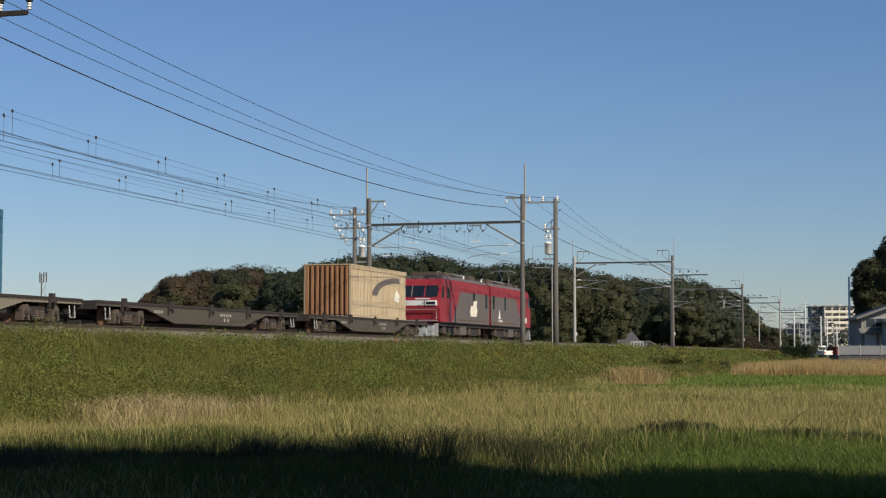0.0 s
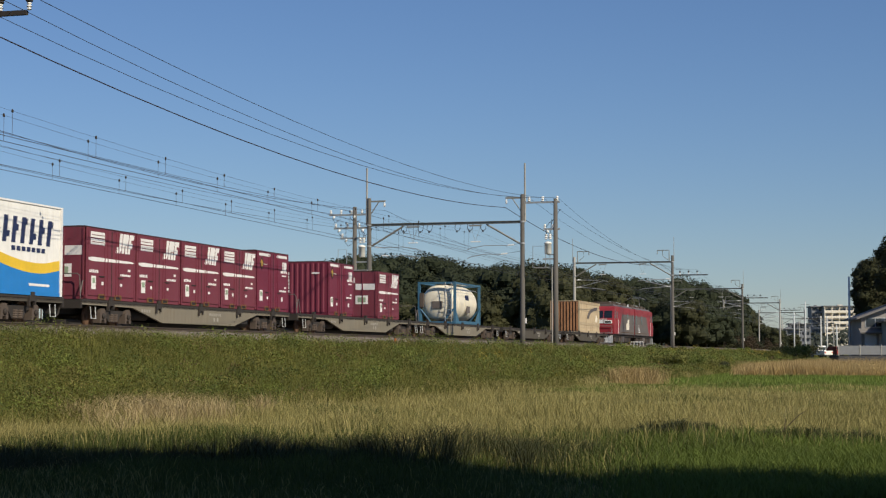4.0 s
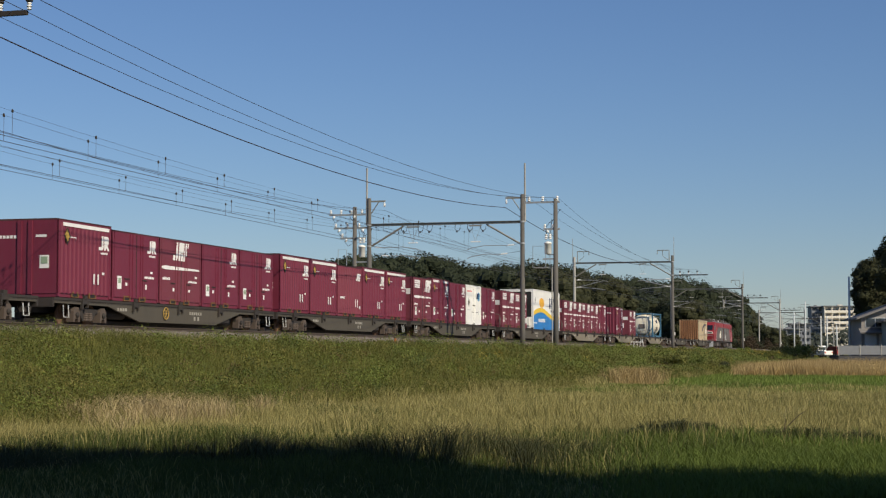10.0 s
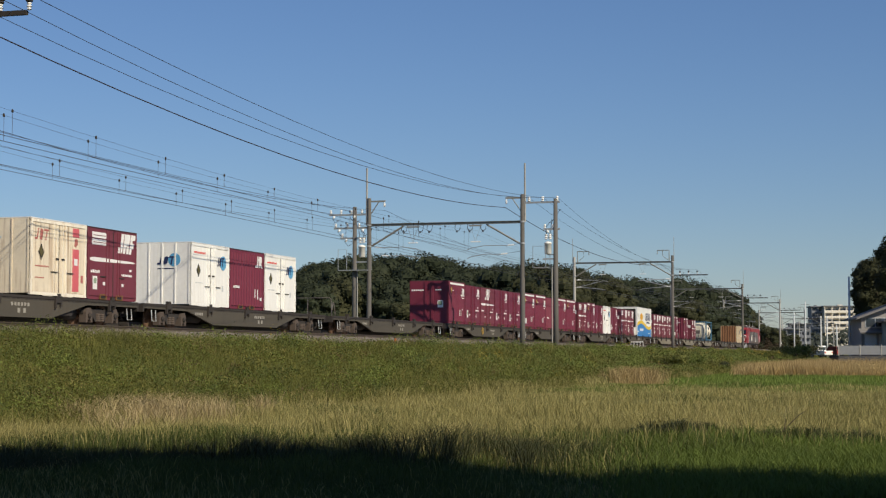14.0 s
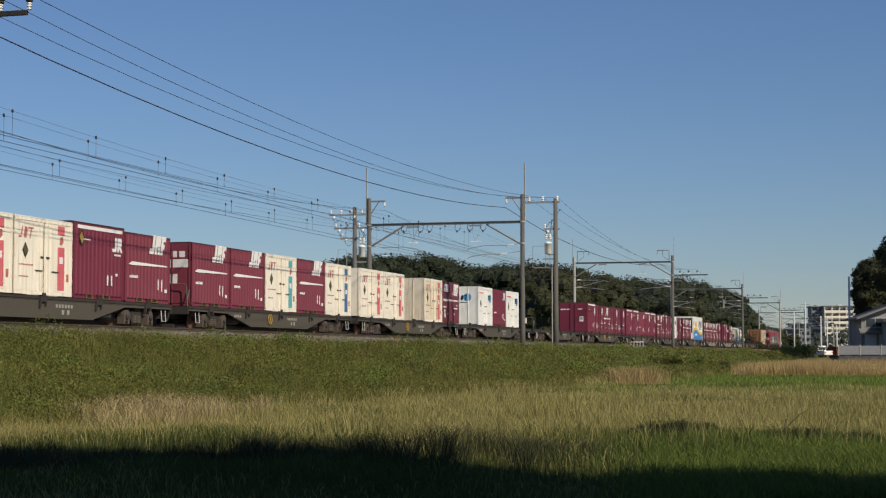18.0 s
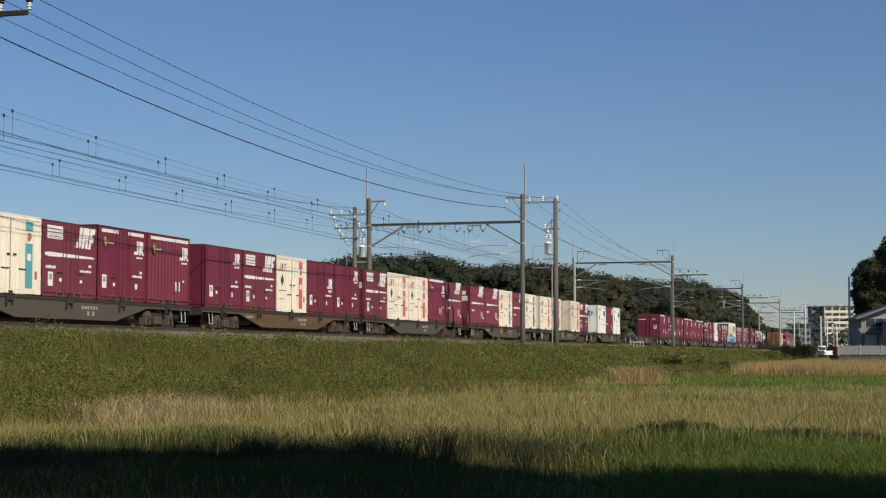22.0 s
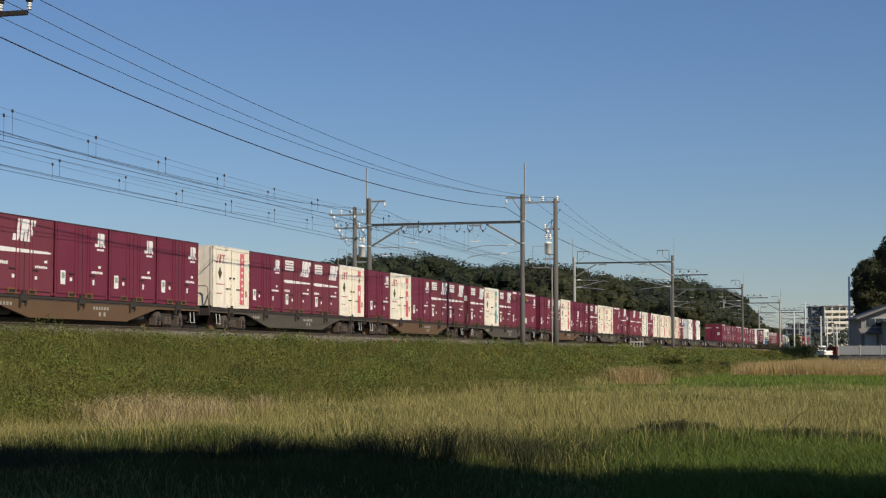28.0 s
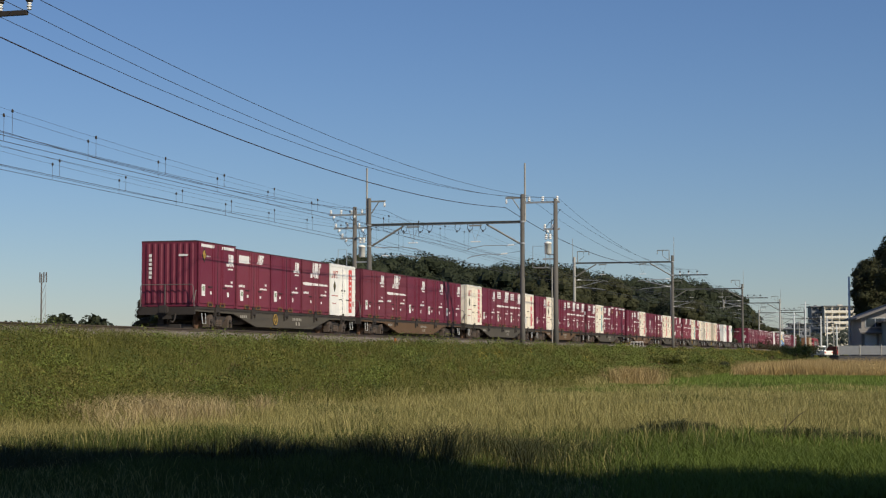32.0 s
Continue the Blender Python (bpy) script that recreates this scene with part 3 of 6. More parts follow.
        part("end_marking", back(Geo(), 0.42, 0.72, 1.44, 1.48), NAVY_MARK, ob)
    else:
        g = Geo()
        for i in range(9):
            back(g, 0.06 + i * 0.06, 0.1 + i * 0.06, 1.82, 1.9)
        part("end_marking", g, GREY_BOX, ob)
    return ob


def orange_box():
    L, h = 9.4, 2.65
    ob = thing("long_container", "faded orange ribbed container streaked with rust, grey arc", "container")
    part("body", Geo().box(-1.22, 1.2, -L / 2, L / 2, 0.08, h - 0.04), ORANGE_PALE, ob, bevel=0.02)
    part("roof", Geo().box(-1.24, 1.24, -L / 2 - 0.02, L / 2 + 0.02, h - 0.05, h), ORANGE_PALE, ob)
    part("bottom_rail", Geo().box(-1.24, 1.24, -L / 2, L / 2, 0.0, 0.16), ORANGE_PALE, ob)
    part("top_rail", Geo().box(1.19, 1.25, -L / 2, L / 2, h - 0.22, h - 0.06), ORANGE_PALE, ob)
    for i in range(24):
        y = -L / 2 + 0.2 + i * 0.376
        part("side_rib", Geo().prism([(1.198, y), (1.235, y + 0.06), (1.235, y + 0.2), (1.198, y + 0.26)], 0.16, h - 0.22, "z"), ORANGE_PALE, ob)
    for i in range(9):
        x = -1.16 + i * 0.262
        part("end_rib", Geo().prism([(x, -L / 2 + 0.01), (x + 0.03, -L / 2 - 0.07), (x + 0.13, -L / 2 - 0.07), (x + 0.16, -L / 2 + 0.01)], 0.12, h - 0.1, "z"), ORANGE_BOX, ob,
             "rusty orange upright rib")
    # the wall between the ribs is darker than the ribs
    part("end_wall", Geo().box(-1.2, 1.2, -L / 2 - 0.008, -L / 2, 0.1, h - 0.06), BROWN_WALL, ob)
    for x in (-1.2, 1.2):
        part("corner_post", Geo().box(x - 0.06, x + 0.06, -L / 2 - 0.05, -L / 2 + 0.08, 0, h), ORANGE_PALE, ob, bevel=0.01)
    g = Geo()
    n = 14
    for i in range(n):
        a0, a1 = math.pi * (1 - 0.5 * i / n), math.pi * (1 - 0.5 * (i + 1) / n)
        pts = [(3.4 + ry * math.cos(a), 1.2 + rz * math.sin(a)) for a, ry, rz in ((a0, 4.7, 1.05), (a1, 4.7, 1.05), (a1, 3.8, 0.78), (a0, 3.8, 0.78))]
        g.prism(pts, 1.236, 1.244, "x")
    part("arc_emblem", g, LOCO_GREY, ob, "dark grey quarter arc")
    part("pale_patch", Geo().prism([(2.4, 1.0), (3.3, 0.92), (3.5, 1.3), (2.9, 1.6), (2.6, 1.35)], 1.236, 1.242, "x"), CREAM, ob)
    part("pale_band", Geo().box(1.236, 1.242, -4.5, 4.5, 0.62, 0.86), ORANGE_PALE, ob)
    return ob


def tank():
    L, h = 6.06, 2.59
    ob = thing("tank_container", "cream tank in a blue steel frame with ladder", "tank container")
    prof = [(0.05, -2.8), (0.5, -2.77), (0.85, -2.7), (1.04, -2.58), (1.13, -2.4), (1.15, -2.2), (1.15, 2.2), (1.13, 2.4), (1.04, 2.58), (0.85, 2.7), (0.5, 2.77), (0.05, 2.8)]
    part("tank_shell", Geo().lathe(prof, (0, 0, 1.32), "y", 32), TANK_CREAM, ob, "cream cylindrical tank", smooth=True)
    for y in (-1.8, -0.6, 0.6, 1.8):
        part("tank_band", Geo().lathe([(1.15, y - 0.03), (1.165, y - 0.03), (1.165, y + 0.03), (1.15, y + 0.03)], (0, 0, 1.32), "y", 32), TANK_CREAM, ob)
    for y in (-L / 2 + 0.08, L / 2 - 0.08):
        for x in (-1.14, 1.14):
            part("frame_post", Geo().box(x - 0.08, x + 0.08, y - 0.08, y + 0.08, 0, h), TANK_BLUE, ob, bevel=0.012)
            part("frame_brace", Geo().rod((x * 0.95, y, 0.95), (x * 0.35, y, 0.1), 0.06), TANK_BLUE, ob)
        part("frame_head", Geo().box(-1.2, 1.2, y - 0.07, y + 0.07, h - 0.14, h - 0.01), TANK_BLUE, ob)
        part("frame_sill", Geo().box(-1.2, 1.2, y - 0.07, y + 0.07, 0.01, 0.16), TANK_BLUE, ob)
    for x in (-1.14, 1.14):
        part("top_rail", Geo().box(x - 0.05, x + 0.05, -L / 2 + 0.1, L / 2 - 0.1, h - 0.12, h - 0.02), TANK_BLUE, ob)
        part("bottom_rail", Geo().box(x - 0.06, x + 0.06, -L / 2 + 0.1, L / 2 - 0.1, 0.02, 0.2), TANK_BLUE, ob)
        for s in (-1, 1):
            part("corner_gusset", Geo().prism([(s * (L / 2 - 0.12), 0.15), (s * (L / 2 - 0.12), 0.85), (s * (L / 2 - 0.22), 0.85), (s * (L / 2 - 0.95), 0.2)], x - 0.04, x + 0.04, "x"), TANK_BLUE, ob)
    part("walkway", Geo().box(-0.25, 0.45, -2.6, 2.6, h - 0.07, h - 0.03), STEEL, ob)
    lad = part("ladder", Geo().rod((0.55, -L / 2 - 0.02, 0.1), (0.55, -L / 2 - 0.02, h - 0.05), 0.025).rod((0.95, -L / 2 - 0.02, 0.1), (0.95, -L / 2 - 0.02, h - 0.05), 0.025), STEEL, ob)
    for i in range(8):
        part("rung", Geo().rod((0.55, -L / 2 - 0.02, 0.3 + i * 0.28), (0.95, -L / 2 - 0.02, 0.3 + i * 0.28), 0.018), STEEL, lad)
    part("data_plate", Geo().prism([(-0.15, 0.72), (0.6, 0.72), (0.6, 1.15), (-0.15, 1.15)], 1.1, 1.158, "x"), LOCO_GREY, ob)
    for k in range(4):
        y = -0.4 + k * 0.21
        part("emblem_piece", Geo().prism([(y, 1.52), (y + 0.06, 1.52), (y + 0.12 - 0.2 * (k % 2), 1.84), (y + 0.06 - 0.2 * (k % 2), 1.84)], 1.08, 1.17, "x"), NAVY_MARK, ob)
    part("end_plate", Geo().box(-0.35, 0.3, -2.83, -2.7, 0.95, 1.4), LOCO_GREY, ob)
    part("valve_box", Geo().box(-1.1, -0.85, -L / 2 - 0.02, -L / 2 + 0.2, 1.0, 1.9), RUST, ob, bevel=0.02)
    part("handrail", Geo().path([(1.12, -2.2, 2.1), (1.16, -1.6, 2.15), (1.16, 2.0, 2.15), (1.12, 2.4, 2.1)], 0.02), STEEL, ob)
    return ob


def wave_box():
    L, h = 9.4, 2.95
    ob = thing("refrigerated_container", "white refrigerated container with blue and yellow wave", "container")
    part("body", Geo().box(-1.22, 1.22, -L / 2, L / 2, 0.05, h - 0.05), WHITE, ob, bevel=0.02)
    part("roof", Geo().box(-1.25, 1.25, -L / 2 - 0.02, L / 2 + 0.02, h - 0.06, h), MARK, ob)
    part("bottom_rail", Geo().box(1.2, 1.245, -L / 2, L / 2, 0.0, 0.12), BOX_BLUE, ob)
    for y in (-L / 2 + 0.06, L / 2 - 0.06):
        part("corner_post", Geo().box(1.17, 1.26, y - 0.07, y + 0.07, 0, h), MARK, ob, bevel=0.01)

    def crest(f):
        return 1.0 + 0.29 * math.sin((f - 0.08) * 2 * math.pi * 0.92 + 0.35) * (1 if f < 0.9 else 1 - (f - 0.9) * 2)
    n = 28
    gb, gy = Geo(), Geo()
    for i in range(n):
        f0, f1 = i / n, (i + 1) / n
        y0, y1 = -L / 2 + 0.14 + f0 * (L - 0.28), -L / 2 + 0.14 + f1 * (L - 0.28)
        gb.prism([(y0, 0.12), (y1, 0.12), (y1, crest(f1)), (y0, crest(f0))], 1.218, 1.228, "x")
        gy.prism([(y0, crest(f0)), (y1, crest(f1)), (y1, crest(f1) + 0.33), (y0, crest(f0) + 0.33)], 1.218, 1.226, "x")
    part("blue_wave", gb, BOX_BLUE, ob, "deep blue wave")
    part("yellow_wave", gy, YELLOW_MARK, ob, "yellow wave band")
    g = Geo().prism([(-L / 2 + 0.32 * L + 0.85 * math.cos(i * math.pi / 12), 2.0 + 0.36 * math.sin(i * math.pi / 12)) for i in range(24)], 1.218, 1.232, "x")
    part("sun_emblem", g, surface("orange_marking", (0.8, 0.42, 0.04), 0.5, dirty=0.1, bump=0), ob, "orange round emblem")
    g = Geo()
    for i in range(6):
        y = -L / 2 + (0.6 + i * 0.058) * L
        g.prism([(y, 1.62), (y + 0.24, 1.62), (y + 0.36, 2.45), (y + 0.12, 2.45)], 1.22, 1.23, "x")
        g.prism([(y + 0.17 + (i % 2) * 0.1, 1.78 + (i % 3) * 0.22), (y + 0.42, 1.78 + (i % 3) * 0.22), (y + 0.45, 1.98 + (i % 3) * 0.22), (y + 0.2 + (i % 2) * 0.1, 1.98 + (i % 3) * 0.22)], 1.22, 1.23, "x")
    part("emblem", g, NAVY_MARK, ob, "dark navy slanted emblem")
    g = Geo()
    for i in range(7):
        y = -L / 2 + (0.66 + i * 0.033) * L
        g.box(1.228, 1.236, y, y + 0.22, 1.38, 1.52)
    part("marking", g, NAVY_MARK, ob)
    g = Geo()
    for i in range(7):
        y = -L / 2 + (0.2 + i * 0.036) * L
        g.box(1.226, 1.236, y, y + 0.24, 0.55, 0.8)
    g.box(1.226, 1.236, -L / 2 + 0.3, -L / 2 + 1.3, 0.42, 0.5).box(1.226, 1.236, L / 2 - 2.1, L / 2 - 0.8, 0.3, 0.38)
    part("marking", g, MARK, ob)
    nearpoly(gd := Geo(), [(0.13, 0), (0.26, 0.3), (0.13, 0.6), (0, 0.3)], 0.07, 1.9, 0.8, length=L)
    part("hazard_diamond", gd, BLACK_MARK, ob)
    # the recess is a flat plate, its inner shade painted black
    part("unit_recess", Geo().box(-1.1, 1.1, -L / 2 - 0.02, -L / 2, 0.9, h - 0.2), BLACK_MARK, ob, "flat black plate for the shaded cooling unit recess")
    part("unit_grille", Geo().box(-1.0, 1.0, -L / 2 - 0.12, -L / 2 - 0.02, 0.25, 0.85), WHITE, ob, bevel=0.02)
    return ob


def axle_mesh(r):
    """An axle with two wheels, about its own middle; each wheel has three lightening holes' plates."""
    g = Geo().rod((-0.75, 0, 0), (0.75, 0, 0), 0.08, 8)
    for s in (-1, 1):
        g.lathe([(0.1, -0.08), (r * 0.8, -0.04), (r * 0.94, -0.055), (r, 0.0), (r * 0.94, 0.06), (r * 0.8, 0.03), (0.1, 0.07)], (0.56 * s, 0, 0), "x", 20)
        for i in range(3):
            a = i * 2.094
            y, z = 0.6 * r * math.cos(a), 0.6 * r * math.sin(a)
            g.box(0.56 * s - 0.075, 0.56 * s + 0.075, y - 0.05, y + 0.05, z - 0.05, z + 0.05)
    return g


def build_wagon(paint, label, wheelhand=True, rails=True):
    """A flat container wagon with a fish-bellied frame on two bogies; its origin lies on the rails."""
    ob = thing("flat_wagon", label, "wagon", "wagons of the train")
    part("deck", Geo().box(-1.2, 1.2, -9.75, 9.75, 0.84, 0.95), DARK, ob)
    for s in (-1, 1):
        x0, x1 = (1.12, 1.2) if s > 0 else (-1.2, -1.12)
        part("side_sill", Geo().box(x0 + 0.01 * s, x1 + 0.02 * s, -9.75, 9.75, 0.9, 0.985), DARK, ob)
        part("side_girder", Geo().prism([(-9.7, 0.9), (-9.7, 0.8), (-5.9, 0.78), (-3.45, 0.29), (3.45, 0.29), (5.9, 0.78), (9.7, 0.8), (9.7, 0.9)], x0, x1, "x"), paint, ob)
        part("girder_flange", Geo().box(x0 - 0.02, x1 + 0.02, -3.5, 3.5, 0.28, 0.31), paint, ob)
    for y in (-3.4, -1.2, 1.2, 3.4):
        part("cross_beam", Geo().box(-1.12, 1.12, y - 0.06, y + 0.06, 0.4, 0.84), DARK, ob)
    part("centre_sill", Geo().box(-0.2, 0.2, -9.8, 9.8, 0.5, 0.84), DARK, ob)
    for y in (-9.75, 9.75):
        part("end_beam", Geo().box(-1.2, 1.2, y - 0.06, y + 0.06, 0.66, 0.97), DARK, ob, bevel=0.01)
    for s in (-1, 1):
        c = part("coupler", Geo().box(-0.12, 0.12, min(s * 9.8, s * 10.18), max(s * 9.8, s * 10.18), 0.74, 0.98), DARK, ob, bevel=0.03)
        part("knuckle", Geo().box(-0.18, 0.2, min(s * 10.05, s * 10.19), max(s * 10.05, s * 10.19), 0.7, 1.02), DARK, c, bevel=0.04)
        part("air_hose", Geo().path([(0.4, s * 9.8, 0.7), (0.42, s * 9.95, 0.45), (0.4, s * 10.1, 0.36), (0.36, s * 10.18, 0.42)], 0.03), DARK, ob)
        part("step", Geo().path([(1.22, s * 9.15, 0.74), (1.25, s * 9.15, 0.34), (1.25, s * 8.8, 0.34), (1.22, s * 8.8, 0.74)], 0.017), GREY_BOX, ob, "pale step iron")
    for j in range(5):
        y = (j - 2) * SLOT
        for s in (-1, 1):
            g = Geo().box(s * 1.2 - 0.07, s * 1.2 + 0.07, y - 0.22, y + 0.22, 0.8, 0.99).box(s * 1.2 - 0.05, s * 1.2 + 0.08, y - 0.12, y + 0.1, 0.97, 1.1)
            g.box(s * 1.22 - 0.04, s * 1.22 + 0.05, y - 0.24, y - 0.15, 0.62, 0.8).box(s * 1.22 - 0.04, s * 1.22 + 0.05, y + 0.13, y + 0.2, 0.68, 0.8)
            part("container_clamp", g, DARK, ob)
    for y0, n in ((0.9, 6), (-5.2, 4)):
        for i in range(n):
            part("lettering_bar", Geo().box(1.2, 1.206, y0 + i * 0.2, y0 + i * 0.2 + 0.12, 0.64, 0.75), DIM_MARK, ob)
        for d in (0.4, 0.75) if n == 6 else ():
            part("stencil_box", Geo().box(1.2, 1.206, y0 + d, y0 + d + 0.15, 0.42, 0.57), DIM_MARK, ob)
    part("brake_reservoir", Geo().lathe([(0.05, -0.7), (0.2, -0.66), (0.2, 0.66), (0.05, 0.7)], (0.7, -4.6, 0.55), "y", 12), DARK, ob, smooth=True)
    part("brake_rigging", Geo().box(-0.5, 0.5, -9.6, 9.6, 0.14, 0.3).box(-0.7, -0.5, -5.6, 5.6, 0.2, 0.84), DARK, ob)
    part("brake_cylinder", Geo().lathe([(0.05, -0.5), (0.24, -0.46), (0.24, 0.46), (0.05, 0.5)], (0.6, 5.4, 0.5), "y", 12), DARK, ob, smooth=True)
    part("brake_box", Geo().box(0.85, 1.12, 4.2, 5.0, 0.38, 0.8), DARK, ob, bevel=0.02)
    if wheelhand:
        w = part("brake_wheel", Geo().path([(1.245, -1.3 + 0.22 * math.cos(i * math.pi / 9), 0.64 + 0.22 * math.sin(i * math.pi / 9)) for i in range(19)], 0.02), AMBER_MARK, ob, "worn yellow brake hand wheel")
        for i in range(3):
            a = i * math.pi / 3
            part("spoke", Geo().rod((1.245, -1.3 + 0.21 * math.cos(a), 0.64 + 0.21 * math.sin(a)), (1.245, -1.3 - 0.21 * math.cos(a), 0.64 - 0.21 * math.sin(a)), 0.012), AMBER_MARK, w)
    if rails:
        y = -9.72
        r = part("hand_rail", Geo().path([(-1.15, y, 0.95), (-1.15, y, 1.78), (-1.1, y, 1.85), (1.02, y, 1.85), (1.1, y, 1.78), (1.15, y, 0.95)], 0.02), LOCO_GREY, ob, "dark tubular end railing")
        part("rail_post", Geo().rod((-0.1, y, 0.95), (-0.1, y, 1.85), 0.02), LOCO_GREY, r)
        part("rail_stay", Geo().path([(1.14, y, 1.2), (1.16, y + 0.12, 1.62), (1.16, y + 0.22, 1.62), (1.18, y + 0.4, 0.95)], 0.022), LOCO_GREY, r)
    for y in (-7.1, 7.1):
        bg = part("bogie", Geo().box(-0.95, 0.95, y - 0.22, y + 0.22, 0.42, 0.7), DARK, ob)
        for s in (-1, 1):
            x = 0.98 * s
            g = Geo().prism([(y - 1.2, 0.6), (y - 1.2, 0.5), (y - 0.6, 0.52), (y - 0.34, 0.24), (y + 0.34, 0.24), (y + 0.6, 0.52), (y + 1.2, 0.5), (y + 1.2, 0.6),
                             (y + 0.6, 0.66), (y - 0.6, 0.66)], x - 0.06, x + 0.06, "x")
            part("side_frame", g, DARK, bg)
            for d in (-0.95, 0.95):
                part("axle_box", Geo().prism([(y + d - 0.24, 0.2), (y + d - 0.12, 0.2), (y + d - 0.1, 0.3), (y + d + 0.1, 0.3), (y + d + 0.12, 0.2), (y + d + 0.24, 0.2), (y + d + 0.22, 0.56), (y + d + 0.12, 0.7), (y + d - 0.12, 0.7), (y + d - 0.22, 0.56)], x - 0.1, x + 0.16, "x"), RUST, bg)
                part("axle_cap", Geo().lathe([(0.02, 0.0), (0.09, 0.0), (0.1, 0.05), (0.05, 0.09)], (x + 0.15, y + d, 0.44), "x", 10), DARK, bg)
            for d in (-0.16, 0.16):
                prof = [(0.1 + 0.02 * (i % 2), 0.035 * i) for i in range(9)]
                part("spring", Geo().lathe(prof, (x + 0.04, y + d, 0.24), "z", 8), RUST, bg)
        for d in (-0.95, 0.95):
            ws = part("wheelset", axle_mesh(0.43), WHEEL, bg)
            ws.location = (0, y + d, 0.43)
    return ob


def build_loco():
    ob = thing("electric_locomotive", "red and grey two-section electric freight locomotive, dusty", "locomotive")
    for s in (-1, 1):
        # one half: side outline in y and z, cab end raked
        def yz(y, z):
            return (s * y, z)
        prof = [yz(0.25, 1.0), yz(12.0, 1.0), yz(12.15, 1.9), yz(11.95, 2.35), yz(11.45, 3.45), yz(11.1, 3.62), yz(0.25, 3.62)]
        b = part("body_section", Geo().prism(prof, -1.4, 1.4, "x"), LOCO_RED, ob, "red body half with raked cab", bevel=0.05)
        part("roof_hood", Geo().prism([(-1.3, 3.6), (1.3, 3.6), (1.1, 3.82), (-1.1, 3.82)], *sorted((s * 0.4, s * 11.0)), "y"), LOCO_GREY, b)
        part("grey_panel", Geo().prism([yz(0.25, 1.02), yz(9.3, 1.02), yz(7.4, 2.95), yz(0.25, 2.95)], 1.396, 1.408, "x"), LOCO_GREY, b, "dark grey slanted side panel")
        part("underframe", Geo().box(-1.3, 1.3, *sorted((s * 0.3, s * 11.9)), 0.8, 1.0), DARK, b)
        part("side_stripe", Geo().box(1.4, 1.412, *sorted((s * 0.4, s * 8.0)), 1.2, 1.26), TAN_FRAME, b)
        # cab front
        def rake(z):
            return 11.95 + (2.35 - z) * 0.5 / 1.1 + 0.012
        for x0, x1 in ((-1.2, -0.42), (-0.38, 0.38), (0.42, 1.2)):
            g = Geo()
            vs = [(x, s * (rake(z) + o), z) for o in (0, 0.012) for x, z in ((x0, 2.52), (x1, 2.52), (x1, 3.2), (x0, 3.2))]
            g.add(vs, [(0, 1, 2, 3), (7, 6, 5, 4), (0, 4, 5, 1), (1, 5, 6, 2), (2, 6, 7, 3), (3, 7, 4, 0)])
            w = part("windscreen", g, GLASS, b, "dark windscreen pane")
        for x in (-0.4, 0.4):
            g = Geo()
            vs = [(xx, s * (rake(z) + o), z) for o in (0, 0.03) for xx, z in ((x - 0.04, 2.5), (x + 0.04, 2.5), (x + 0.04, 3.22), (x - 0.04, 3.22))]
            g.add(vs, [(0, 1, 2, 3), (7, 6, 5, 4), (0, 4, 5, 1), (1, 5, 6, 2), (2, 6, 7, 3), (3, 7, 4, 0)])
            part("window_post", g, LOCO_GREY if x < 0 else LOCO_RED, b)
        fy = sorted((s * 12.06, s * 12.14))
        part("white_band", Geo().box(-1.3, 0.45, fy[0], fy[1], 2.0, 2.3), MARK, b, "white front band")
        lampbox = part("headlight_case", Geo().box(0.5, 1.25, *sorted((s * 12.08, s * 12.2)), 1.98, 2.3), MARK, b, bevel=0.03)
        part("headlight", Geo().box(0.6, 1.15, *sorted((s * 12.2, s * 12.215)), 2.06, 2.22), GLASS, lampbox)
        g = Geo()
        for i in range(7):
            g.box(-0.1 + i * 0.13, -0.01 + i * 0.13, *sorted((s * 12.0, s * 12.13)), 2.36, 2.43)
        part("marking", g, MARK, b)
        part("front_rail", Geo().path([(-1.25, s * 12.25, 1.2), (-1.25, s * 12.25, 1.75), (1.25, s * 12.25, 1.75), (1.25, s * 12.25, 1.2)], 0.025), STEEL, b)
        part("front_step", Geo().box(-1.3, 1.3, *sorted((s * 12.1, s * 12.4)), 1.08, 1.14), STEEL, b)
        plough = part("snow_plough", Geo().prism([(s * 12.0, 0.2), (s * 12.55, 0.18), (s * 12.3, 0.75), (s * 12.0, 0.95)], -1.3, 1.3, "x"), STEEL, b, "grey snow plough")
        for x in (-0.95, 0.95):
            part("plough_step", Geo().path([(x - 0.2, s * 12.58, 0.8), (x - 0.2, s * 12.62, 0.3), (x + 0.2, s * 12.62, 0.3), (x + 0.2, s * 12.58, 0.8)], 0.025), MARK, plough)
        part("coupler", Geo().box(-0.15, 0.15, *sorted((s * 12.2, s * 13.45)), 0.72, 1.0), DARK, b, bevel=0.03)
        part("cab_side_window", Geo().prism([yz(11.15, 2.5), yz(11.75, 2.5), yz(11.4, 3.2), yz(11.15, 3.2)], 1.4, 1.412, "x"), GLASS, b)
        d = part("cab_door", Geo().box(1.4, 1.41, *sorted((s * 9.95, s * 10.6)), 1.05, 3.3), LOCO_RED, b, bevel=0.003)
        part("door_window", Geo().box(1.41, 1.418, *sorted((s * 10.05, s * 10.5)), 2.5, 3.1), GLASS, d)
        part("door_rail", Geo().rod((1.46, s * 9.85, 1.1), (1.46, s * 9.85, 2.4), 0.02), MARK, d)
        for y in (8.9, 5.8, 2.6):
            lv = part("louvre", Geo().box(1.4, 1.416, *sorted((s * (y - 0.5), s * (y + 0.5))), 3.1, 3.45), LOCO_RED, b)
